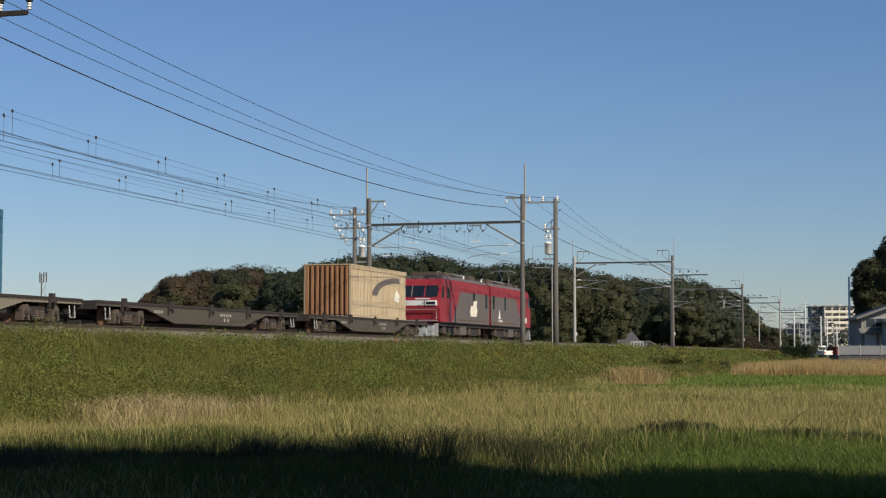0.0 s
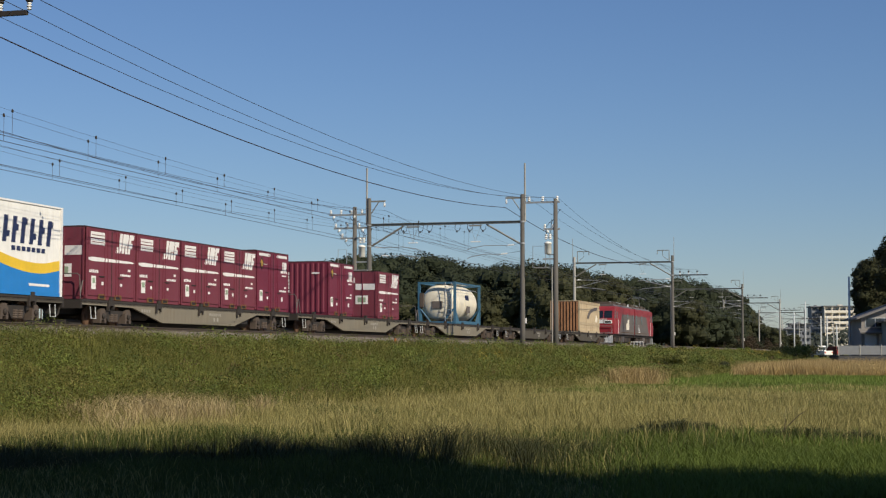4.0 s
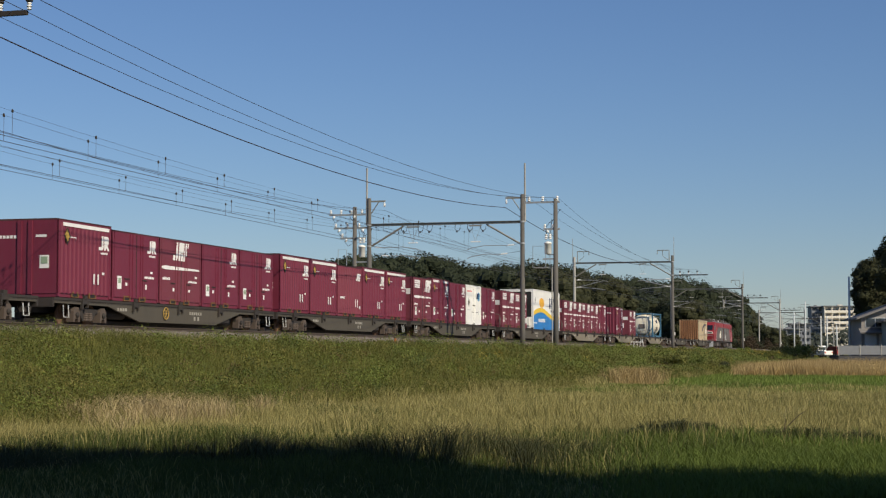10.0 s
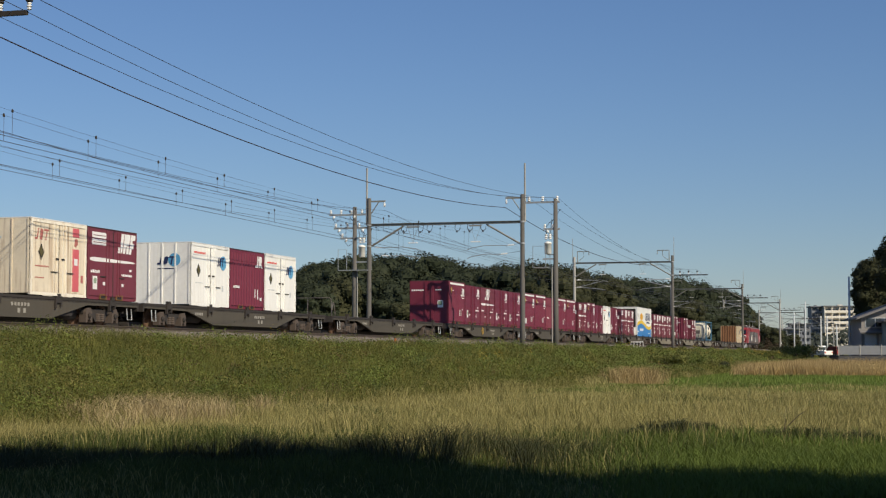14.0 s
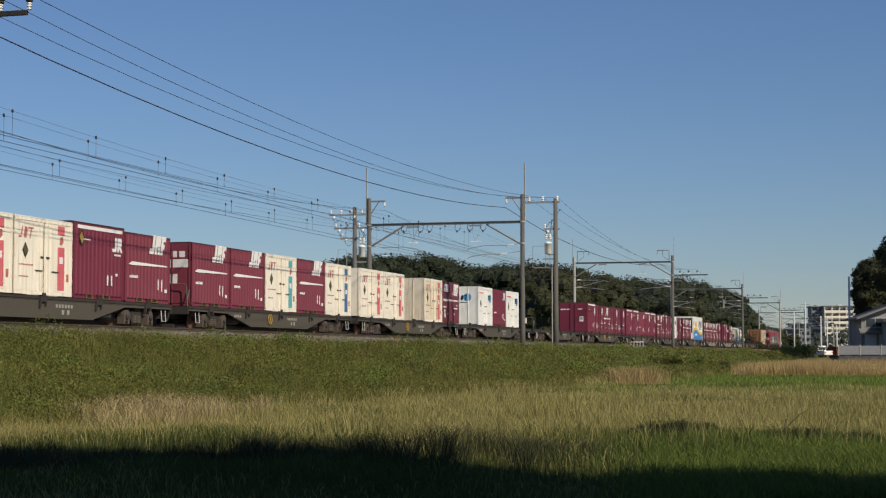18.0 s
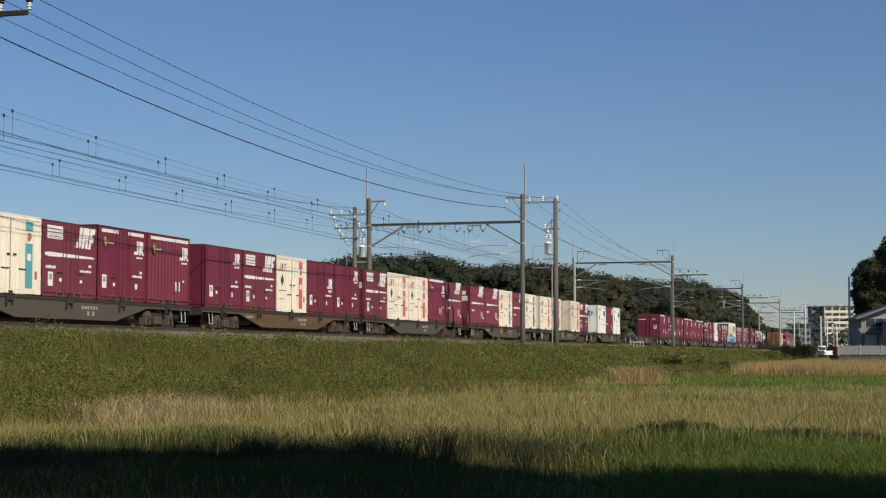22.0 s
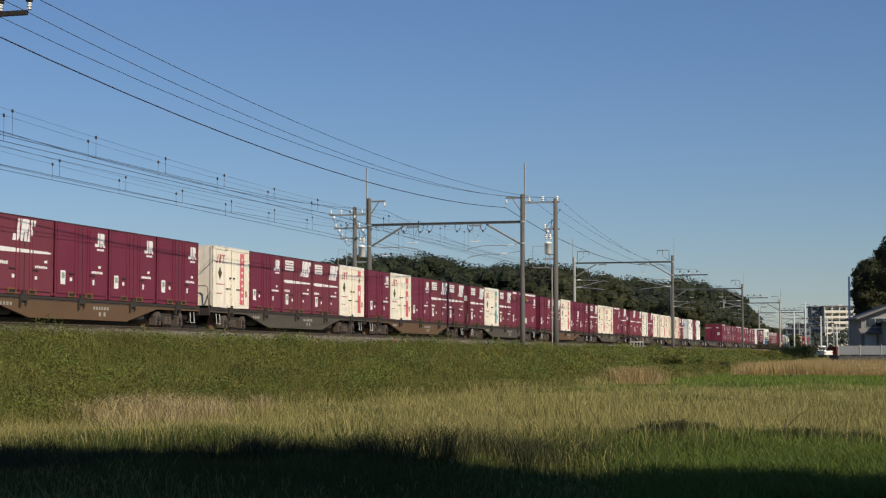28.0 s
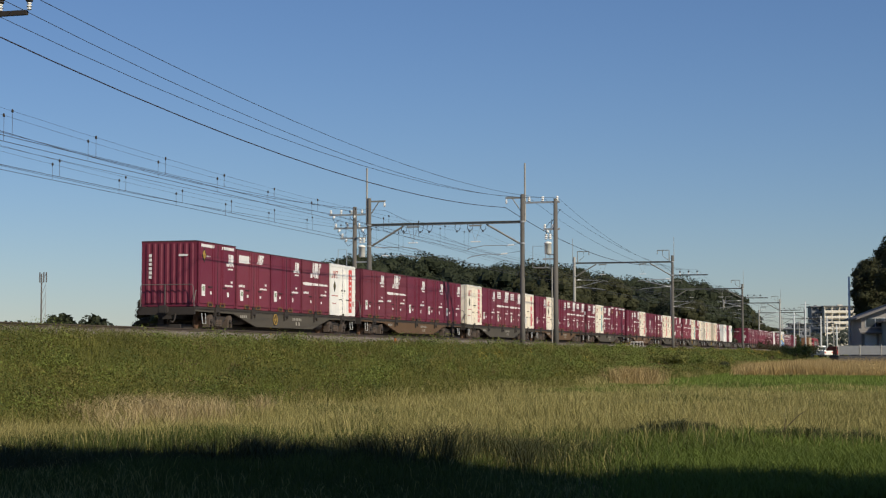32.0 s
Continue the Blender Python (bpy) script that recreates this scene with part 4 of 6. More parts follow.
        for y in (4.2, 1.0):
            part("side_window", Geo().box(1.4, 1.416, *sorted((s * (y - 0.25), s * (y + 0.25))), 2.1, 3.0), GLASS, b)
        part("sill_rail", Geo().box(1.4, 1.43, *sorted((s * 0.3, s * 11.8)), 1.0, 1.05), DARK, b)
        # roof gear
        for y, w, hh in ((10.2, 0.9, 0.25), (8.2, 1.4, 0.3), (5.6, 1.8, 0.22), (2.4, 1.5, 0.32)):
            part("roof_box", Geo().box(-0.8, 0.8, *sorted((s * (y - w / 2), s * (y + w / 2))), 3.8, 3.82 + hh), RUST, b, bevel=0.04)
        for y in (9.4, 7.0, 4.0, 3.4, 1.2):
            part("insulator", Geo().lathe([(0.05, 0), (0.09, 0.04), (0.05, 0.09), (0.09, 0.14), (0.05, 0.2), (0.05, 0.28)], (0.5, s * y, 3.82), "z", 10), PORCELAIN, b)
        part("busbar", Geo().path([(0.5, s * 9.4, 4.12), (0.5, s * 1.2, 4.12)], 0.03), STEEL, b)
        for yc in (9.3, 3.4):
            bg = part("bogie", Geo().box(-1.0, 1.0, *sorted((s * (yc - 1.6), s * (yc + 1.6))), 0.45, 0.75), DARK, ob)
            for xx in (-1.12, 1.12):
                c = s * yc
                part("side_frame", Geo().prism([(c - 1.8, 0.62), (c - 1.8, 0.4), (c - 0.6, 0.3), (c + 0.6, 0.3), (c + 1.8, 0.4), (c + 1.8, 0.62), (c + 0.7, 0.78), (c - 0.7, 0.78)], xx - 0.07, xx + 0.07, "x"), DARK, bg)
                for dd in (-1.25, 1.25):
                    part("axle_box", Geo().box(xx - 0.14, xx + 0.14, c + dd - 0.22, c + dd + 0.22, 0.34, 0.78), RUST, bg, bevel=0.03)
            for dd in (-1.25, 1.25):
                ws = part("wheelset", axle_mesh(0.56), WHEEL, bg)
                ws.location = (0, s * yc + dd, 0.56)
        part("equipment_box", Geo().box(0.5, 1.3, *sorted((s * 5.6, s * 7.1)), 0.3, 0.85), LOCO_GREY, ob, bevel=0.03)
    part("section_bellows", Geo().box(-1.15, 1.15, -0.27, 0.27, 1.0, 3.4), DARK, ob)
    g = Geo().prism([(-5.0, 1.5), (-3.6, 1.5), (-3.3, 1.9), (-3.6, 2.2), (-4.9, 2.15), (-5.1, 1.8)], 1.406, 1.418, "x").prism([(-4.4, 2.15), (-3.5, 2.2), (-3.4, 2.5), (-4.3, 2.5)], 1.406, 1.418, "x")
    part("white_emblem", g, CREAM, ob, "white emblem on the side")
    g = Geo()
    for i in range(4):
        g.box(1.406, 1.416, 2.3 + i * 0.3, 2.5 + i * 0.3, 1.3, 1.42)
    g.prism([(2.3, 1.5), (2.9, 1.5), (2.6, 2.1)], 1.406, 1.416, "x")
    part("marking", g, MARK, ob)
    # collector, raised to the wire
    p = part("pantograph", Geo().path([(-0.5, 9.2, 3.9), (0.5, 9.2, 3.9)], 0.04).path([(-0.4, 9.2, 3.95), (-0.25, 10.2, 4.5), (-0.3, 9.4, 5.02)], 0.025)
             .path([(0.4, 9.2, 3.95), (0.25, 10.2, 4.5), (0.3, 9.4, 5.02)], 0.025), STEEL, ob)
    part("collector_bow", Geo().path([(-0.9, 9.4, 4.9), (-0.6, 9.4, 5.06), (0.6, 9.4, 5.06), (0.9, 9.4, 4.9)], 0.03), STEEL, p)
    return ob


TYPES = {"A": lambda: wine_side_door(), "L": lambda: wine_side_door(low=True), "O": lambda: wine_side_door(BROWN, name_label="brown-red steel goods container with side doors, white emblem"),
         "B": lambda: brown_emblem(), "N": lambda: brown_emblem(plate=False), "P": lambda: brown_emblem(small=True, stripe=False, paint=WINE_OLD),
         "C": lambda: tall_wine(False), "K": lambda: tall_wine(True, "doors"), "D": lambda: ribbed_emblem(WINE, False, hook=True), "R": lambda: ribbed_emblem(WINE_OLD),
         "S": lambda: ribbed_emblem(WINE_OLD, False, True), "E": lambda: pale_container(CREAM, PINK_MARK), "X": lambda: pale_container(CREAM, PINK_MARK, rust=True),
         "T": lambda: pale_container(CREAM, TEAL_MARK), "U": lambda: pale_container(CREAM, BLUE_MARK), "W": lambda: pale_container(WHITE, RED_MARK, wavy=True),
         "V": lambda: pale_container(CREAM, PINK_MARK, wavy=True), "F": lambda: pale_container(WHITE, None, True)}
# frame colour, hand wheel, rails, loads from the leading end; "-" is an empty place
LOADS = [("g", 0, 0, "o"), ("g", 0, 0, "-----"), ("p", 0, 1, "t"), ("p", 0, 1, "-B-C-"), ("p", 0, 1, "CBBBB"), ("g", 0, 1, "w--BB"), ("g", 0, 0, "AFACB"), ("g", 0, 0, "KKSKK"),
         ("g", 1, 0, "AANAK"), ("g", 0, 1, "-----"), ("g", 0, 0, "-FDF-"), ("g", 1, 0, "BX-EE"), ("g", 1, 1, "URTRR"), ("g", 0, 0, "RKEEB"), ("t", 0, 0, "ALEBA"), ("g", 0, 1, "KCBTB"),
         ("t", 0, 0, "BBAEA"), ("g", 0, 1, "EBBAV"), ("t", 0, 1, "AAANO"), ("g", 1, 1, "WNAPC")]
FRAMES = {"g": (GREY_FRAME, "weathered grey container flat wagon"), "p": (PALE_FRAME, "pale grey container flat wagon"), "t": (TAN_FRAME, "rust-brown container flat wagon")}


def build_train():
    made, frames = {}, {}
    for k, (col, wheelhand, rails, loads) in enumerate(LOADS):
        q = -k * PITCH + SLACK[k]
        key = (col, wheelhand, rails)
        ob = copy_thing(frames[key], pose(0, 0, 0)) if key in frames else build_wagon(FRAMES[col][0], FRAMES[col][1] + (" with empty deck" if loads == "-----" else " on the track"), wheelhand, rails)
        frames.setdefault(key, ob)
        ob["label"] = FRAMES[col][1] + (" with an empty deck" if loads == "-----" else " carrying containers")
        on_train(ob, q, RAIL)
        if loads[0] == "o":
            on_train(orange_box(), q + 0.83, RAIL + 0.99)
        elif loads[0] == "t":
            on_train(tank(), q + 1.5, RAIL + 0.99)
        elif loads[0] == "w":
            on_train(wave_box(), q + 4.85, RAIL + 0.99)
        for j, c in enumerate(loads):
            if c in TYPES:
                box = copy_thing(made[c], pose(0, 0, 0)) if c in made else TYPES[c]()
                made.setdefault(c, box)
                on_train(box, q + (2 - j) * SLOT, RAIL + 1.0)
    on_train(build_loco(), 23.8, RAIL)


build_train()

# ---- line-side structures ----
SPANS = [32.0, 93.7, 155.6, 221.0, 284.0, 350.0, 412.0, 474.0]      # portals along the track
PN, PF = -21.7, -31.0                                               # near and far posts
BEAMS = [H + 7.65, H + 7.65] + [H + 8.65] * 6                        # height of the portal beams


def insulator(g, p, s=1.0):
    return g.lathe([(0.03 * s, 0), (0.08 * s, 0.03 * s), (0.04 * s, 0.07 * s), (0.09 * s, 0.11 * s), (0.04 * s, 0.15 * s), (0.07 * s, 0.19 * s), (0.05 * s, 0.24 * s)], p, "z", 10)


def lying_insulator(p0, p1, r=0.07):
    p0, p1 = Vector(p0), Vector(p1)
    return Geo().path([p0.lerp(p1, i / 8) for i in range(9)], [r * (0.45 if i % 2 == 0 else 1) for i in range(9)], 8)


def portal(k, y):
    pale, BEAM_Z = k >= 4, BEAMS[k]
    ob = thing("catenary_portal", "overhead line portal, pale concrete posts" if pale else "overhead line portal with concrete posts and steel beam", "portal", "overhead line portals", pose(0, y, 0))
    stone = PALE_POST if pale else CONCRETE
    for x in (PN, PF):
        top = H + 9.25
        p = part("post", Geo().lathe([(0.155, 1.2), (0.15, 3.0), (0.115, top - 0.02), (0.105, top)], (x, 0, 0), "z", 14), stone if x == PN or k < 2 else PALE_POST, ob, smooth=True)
        part("post_plate", Geo().box(x + 0.14, x + 0.22, -0.08, 0.08, RAIL + 0.9, RAIL + 1.2), MARK, p)
        for z in (BEAM_Z, BEAM_Z - 1.25):
            part("clamp_band", Geo().lathe([(0.12, -0.05), (0.16, -0.05), (0.16, 0.05), (0.12, 0.05)], (x, 0, z), "z", 12), STEEL, p)
        s = 1 if x == PN else -1
        part("brace", Geo().rod((x - s * 2.1, 0, BEAM_Z - 0.12), (x - s * 0.15, 0, BEAM_Z - 1.25), 0.06), BEAM, ob)
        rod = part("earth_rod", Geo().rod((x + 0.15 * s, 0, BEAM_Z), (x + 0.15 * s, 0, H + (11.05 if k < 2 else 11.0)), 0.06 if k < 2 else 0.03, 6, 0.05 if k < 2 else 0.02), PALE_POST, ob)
        if k < 2:
            arm = part("feeder_bracket", Geo().box(*sorted((x, x - s * 1.0)), -0.04, 0.04, H + 9.0, H + 9.1).rod((x - s * 0.1, 0, H + 8.3), (x - s * 0.6, 0, H + 9.02), 0.03), BEAM, ob)
            part("insulator", insulator(Geo(), (x - s * 0.95, 0, H + 8.72)), PORCELAIN, arm)
        else:
            g = Geo().path([(x - s * 0.3, 0, BEAM_Z), (x - s * 0.3, 0, BEAM_Z + 1.1), (x - s * 1.4, 0, BEAM_Z + 1.1), (x - s * 1.4, 0, BEAM_Z + 0.75)], 0.05).path([(x - s * 0.9, 0, BEAM_Z + 1.1), (x - s * 0.9, 0, BEAM_Z + 0.55), (x - s * 0.4, 0, BEAM_Z + 0.2)], 0.025)
            part("feeder_bracket", g, BEAM, ob)
    b = part("beam", Geo().box(PF, PN, -0.09, 0.09, BEAM_Z - 0.075, BEAM_Z - 0.058).box(PF, PN, -0.09, 0.09, BEAM_Z + 0.058, BEAM_Z + 0.075).box(PF, PN, -0.012, 0.012, BEAM_Z - 0.058, BEAM_Z + 0.058), BEAM, ob, "dull steel beam")
    for x in (TRACK_FAR, TRACK_NEAR):
        part("drop_bracket", Geo().box(x - 0.36, x + 0.36, -0.08, 0.08, BEAM_Z - 0.2, BEAM_Z - 0.12).rod((x - 0.3, 0, BEAM_Z - 0.2), (x, 0, BEAM_Z - 1.1), 0.009).rod((x + 0.3, 0, BEAM_Z - 0.2), (x, 0, BEAM_Z - 1.1), 0.009), BEAM, b)
        part("insulator", lying_insulator((x - 0.3, 0, BEAM_Z - 1.1), (x + 0.3, 0, BEAM_Z - 1.1), 0.04), PORCELAIN, b)
    for x, c, s in ((PN, TRACK_NEAR, -1), (PF, TRACK_FAR, 1)) if k != 1 else ():
        z = RAIL + 5.15
        arm = part("cantilever", Geo().path([(x + s * 0.15, 0, z + 0.25), (c, 0, z + 0.9), (c + s * 0.5, 0, z + 0.85)], 0.035).path([(x + s * 0.15, 0, z + 1.0), (c - s * 0.4, 0, z + 0.95)], 0.03)
                   .path([(x + s * 0.6, 0, z + 0.3), (c - s * 0.1, 0, z + 0.12), (c + s * 0.3, 0, z + 0.02)], 0.028), STEEL, ob)
        for zz in (z + 0.3, z + 1.0):
            part("insulator", lying_insulator((x + s * 0.2, 0, zz), (x + s * 0.65, 0, zz + 0.02)), PORCELAIN, arm)
    if k == 1:
        for c, s in ((TRACK_NEAR, -1), (TRACK_FAR, 1)):
            for dz, reach in ((1.45, 1.9), (1.95, 1.5)):
                z = BEAM_Z - dz
                arm = part("pull_off_arm", Geo().path([(c - s * reach, 0, z + 0.1), (c - s * 0.6, 0, z + 0.12), (c + s * 0.2, 0, z), (c + s * 0.5, 0, z - 0.12)], 0.022), STEEL, ob)
                part("insulator", lying_insulator((c - s * reach, 0, z + 0.1), (c - s * (reach + 0.4), 0, z + 0.14), 0.05), PORCELAIN, arm)
                part("arm_wire", Geo().path([(c - s * (reach + 0.4), 0, z + 0.14), (PN + 0.1 if s < 0 else PF - 0.1, 0, z + 0.3)], 0.009), CABLE, arm)
        for x in (PN - 2.3, PN - 3.1, (PN + PF) / 2 - 0.9, (PN + PF) / 2 + 0.8, PF + 2.2, PF + 3.2):
            loop = part("jumper_loop", Geo().path([(x - 0.16, 0, BEAM_Z - 0.08), (x - 0.19, 0, BEAM_Z - 0.34), (x - 0.06, 0, BEAM_Z - 0.48), (x + 0.1, 0, BEAM_Z - 0.38), (x + 0.16, 0, BEAM_Z - 0.08)], 0.018), CABLE, b)
            part("clamp", Geo().lathe([(0.02, -0.06), (0.05, -0.05), (0.05, 0.05), (0.02, 0.06)], (x - 0.06, 0, BEAM_Z - 0.48), "z", 8), DARK, loop)
    z = H + (8.8 if k == 1 else 7.45)
    # every arm but one is dark: the shade on it is put into colour
    arm = part("feeder_arm", Geo().box(PN - 0.1, PN + (2.2 if k == 1 else 3.3), -0.05, 0.05, z - 0.1, z), STEEL if k == 1 else DARK, ob)
    for x in FEED[k]:
        part("insulator", insulator(Geo(), (x, 0, z), 1.2 if k == 1 else 0.75), PORCELAIN, arm)
        if k != 1:
            part("insulator_cap", Geo().lathe([(0.05, -0.01), (0.085, 0.02), (0.06, 0.05), (0.09, 0.08), (0.06, 0.11), (0.08, 0.14), (0.05, 0.17)], (x, 0, z + 0.18), "z", 10), DARK, arm)
    return ob


FEED = [(-19.05, -18.35, -19.8) if k == 0 else (-21.3, -20.5, -19.65) if k == 1 else (-21.0, -20.2, -19.4) for k in range(len(SPANS))]
for k, y in enumerate(SPANS):
    portal(k, y)


def service_pole(x, y, top, side, crossarms, label):
    """A utility pole with crossarms, a transformer and a small platform."""
    ob = thing("utility_pole", label, "utility pole", m=pose(x, y, 0))
    part("pole", Geo().lathe([(0.17, 0.6), (0.15, 4), (0.115, top)], (0, 0, 0), "z", 14), CONCRETE, ob, smooth=True)
    for z, a, b in crossarms:
        arm = part("crossarm", Geo().box(a, b, -0.05, 0.05, z - 0.06, z + 0.04), STEEL, ob)
        n = max(2, int((b - a) / 0.6))
        for i in range(n):
            part("insulator", insulator(Geo(), (a + (b - a) * (i + 0.15) / n, 0.0, z + 0.04), 1.0), PORCELAIN, arm)
            if i % 2 == 0:
                part("strain_insulator", lying_insulator((a + (b - a) * (i + 0.5) / n, -0.06, z - 0.12), (a + (b - a) * (i + 0.5) / n + 0.12, -0.5, z - 0.2), 0.07), PORCELAIN, arm)
                part("jumper", Geo().path([(a + (b - a) * (i + 0.5) / n, -0.5, z - 0.2), (a + (b - a) * (i + 0.7) / n, -0.2, z - 0.5), (a + (b - a) * (i + 0.9) / n, 0.3, z - 0.25)], 0.012), CABLE, arm)
    tz = H + 6.1
    t = part("transformer", Geo().lathe([(0.16, -0.34), (0.2, -0.31), (0.2, 0.24), (0.23, 0.25), (0.23, 0.29), (0.14, 0.36), (0.06, 0.38)], (-0.45 * side, 0, tz), "z", 16), WHITE, ob, "pale grey pole transformer", smooth=True)
    for dx in (-0.1, 0.12):
        part("bushing", insulator(Geo(), (-0.45 * side + dx, 0, tz + 0.5), 1.3), PORCELAIN, t)
    part("transformer_arm", Geo().box(*sorted((-0.75 * side, 0.05)), -0.06, 0.06, tz - 0.66, tz - 0.58), STEEL, ob)
    pz = H + 5.0
    g = Geo().box(-1.25, -0.4, -0.4, 0.4, pz - 0.04, pz).box(-0.5, 0.05, -0.04, 0.04, pz + 0.7, pz + 0.76) if side > 0 else Geo().box(-0.9, 0.9, -0.4, 0.4, pz - 0.05, pz)
    lo, hi = (-1.25, -0.42) if side > 0 else (-0.9, 0.9)
    pl = part("platform", g, STEEL, ob, "small steel service platform")
    part("platform_rail", Geo().path([(lo, -0.4, pz), (lo, -0.4, pz + 1.2), (lo * 0.4, -0.4, pz + 1.2), (lo * 0.4, -0.4, pz)], 0.02).path([(hi, 0.4, pz), (hi, 0.4, pz + 0.9)], 0.02), STEEL, pl)
    part("riser_pipe", Geo().rod((-0.2 * side, -0.1, 1.2), (-0.2 * side, -0.1, pz), 0.035), PALE_POST, ob)
    for a, b in (((-0.5 * side, 0, tz + 0.7), (-0.2 * side, 0, top - 1.2)), ((-0.3 * side, 0, tz + 0.7), (0.3 * side, 0, top - 0.6))):
        mid = Vector(a).lerp(Vector(b), 0.5) + Vector((-0.25 * side, 0, 0))
        part("lead", Geo().path([a, mid, b], 0.018), CABLE, ob)
    return ob


service_pole(-19.75, 93.7, H + 8.95, 1, [(H + 7.2, -0.7, 0.25)], "concrete utility pole with transformer and wires")
service_pole(-31.9, 93.7, H + 8.75, -1, [(H + 8.3, -1.6, 1.0), (H + 7.5, -1.3, 0.9), (H + 6.9, -0.9, 0.7)], "far-side concrete utility pole with transformer, crossarms")


def hang(p0, p1, sag, n=14):
    p0, p1 = Vector(p0), Vector(p1)
    return [p0.lerp(p1, i / n) - Vector((0, 0, 4 * sag * (i / n) * (1 - i / n))) for i in range(n + 1)]


def wire(name, label, pts_list, r, mat_, group):
    g = Geo()
    for pts in pts_list:
        g.path(pts, r, 4)
    tagged(part(name, g, mat_), label, "wire", group)


LINES = [-30.0] + SPANS + [560.0]
for i in range(3):
    heights = [7.9] + [9.02 if k == 1 else (7.74, 7.79, 7.69)[i] if k == 0 else 7.9 for k in range(len(SPANS))] + [7.9]
    xs = [FEED[0][i]] + [f[i] for f in FEED] + [-20.0]
    spans = [hang((xs[j], LINES[j], H + heights[j]), (xs[j + 1], LINES[j + 1], H + heights[j + 1]), (1.0, 0.86, 1.25)[i]) for j in range(len(LINES) - 1)]
    for sp in spans:
        wire("feeder_wire", "thin dark power wire along the railway", [sp], 0.008, WIRE, "power wires")
for x in (-22.7, -30.0):
    spans = [hang((x, LINES[j], H + (8.63 if j == 1 else 8.5 if j < 3 else 8.4)), (x, LINES[j + 1], H + (8.63 if j == 0 else 8.5 if j < 2 else 8.4)), 1.13 if j == 1 else 1.05) for j in range(len(LINES) - 1)]
    for sp in spans:
        wire("feeder_cable", "thick brown-black feeder cable", [sp], 0.017 if x > -25 else 0.009, CABLE, "feeder cables")
for x, z in ((-31.2, 8.35), (-33.2, 8.35), (-32.9, 7.55)):
    spans = [hang((x, LINES[j], H + z), (x, LINES[j + 1], H + z), 0.5) for j in range(len(LINES) - 1)]
    for sp in spans:
        wire("feeder_wire", "thin dark power wire on the far side", [sp], 0.008, WIRE, "power wires")
for c in (TRACK_NEAR, TRACK_FAR):
    for d, up in ((-0.13, 0.0), (0.14, 0.1)):
        x, low, top = c + d, RAIL + 5.12 + up, RAIL + 6.17 + up * 1.1
        cz = lambda y: low - 0.1 * min(1, max(0, (y - 32) / 61.7))
        for j in range(len(LINES) - 1):
            wire("contact_wire", "copper contact wire over the track", [[(x, LINES[j], cz(LINES[j])), (x, LINES[j + 1], cz(LINES[j + 1]))]], 0.009, WIRE, "contact wires")
            wire("messenger_wire", "thin messenger wire over the track", [hang((x, LINES[j], top), (x, LINES[j + 1], top), 0.63)], 0.004, WIRE, "messenger wires")
        for j in range(1, 19):
            y = 1.3 + 5.0 * j + (0.35 if c == TRACK_NEAR else 0)
            k = next(i for i in range(len(LINES) - 1) if LINES[i + 1] >= y)
            f = (y - LINES[k]) / (LINES[k + 1] - LINES[k])
            hh = top - cz(y) - 4 * 0.63 * f * (1 - f)
            ob = thing("dropper", "thin wire dropper with a dark clamp", "dropper", "droppers of the overhead line", pose(x, y, cz(y)))
            part("dropper_wire", Geo().rod((0, 0, 0), (0, 0, hh), 0.006, 4), WIRE, ob)
            part("dropper_clamp", Geo().lathe([(0.01, -0.05), (0.034, -0.03), (0.034, 0.03), (0.01, 0.06)], (0, 0, hh), "z", 8), DARK, ob)

# ---- trees and bushes ----
LEAF_DARK = leafy("evergreen_leaves", (0.023, 0.032, 0.018), (0.056, 0.067, 0.034), scale=0.12)
LEAF_OLIVE = leafy("olive_leaves", (0.03, 0.036, 0.016), (0.074, 0.074, 0.032), scale=0.12)
LEAF_RUST = leafy("russet_leaves", (0.04, 0.03, 0.018), (0.088, 0.062, 0.036), scale=0.12)
LEAF_FRESH = leafy("fresh_leaves", (0.06, 0.085, 0.02), (0.19, 0.22, 0.05), scale=0.4)


def tri_mesh(name, verts, material):
    """Verts: n x 3 corners x 3 coordinates, each triangle its own; quads come as two that share an edge in faces4."""
    me = bpy.data.meshes.new(name)
    n = len(verts)
    k = verts.shape[1]
    me.vertices.add(n * k)
    me.vertices.foreach_set("co", verts.astype(np.float32).ravel())
    me.loops.add(n * k)
    me.loops.foreach_set("vertex_index", np.arange(n * k, dtype=np.int32))
    me.polygons.add(n)
    me.polygons.foreach_set("loop_start", np.arange(0, n * k, k, dtype=np.int32))
    me.update(calc_edges=True)
    me.materials.append(material)
    return me


def blade_mesh(name, verts, material):
    """Verts: n x 5 corners x 3: two at the root, two at the bend, the tip."""
    me = bpy.data.meshes.new(name)
    n = len(verts)
    me.vertices.add(n * 5)
    me.vertices.foreach_set("co", verts.astype(np.float32).ravel())
    loops = (np.arange(n, dtype=np.int32)[:, None] * 5 + np.array([0, 1, 2, 0, 2, 4, 4, 2, 3], np.int32)).ravel()
    me.loops.add(n * 9)
    me.loops.foreach_set("vertex_index", loops)
    me.polygons.add(n * 3)
    me.polygons.foreach_set("loop_start", np.arange(0, n * 9, 3, dtype=np.int32))
    me.update(calc_edges=True)
    me.materials.append(material)
    return me


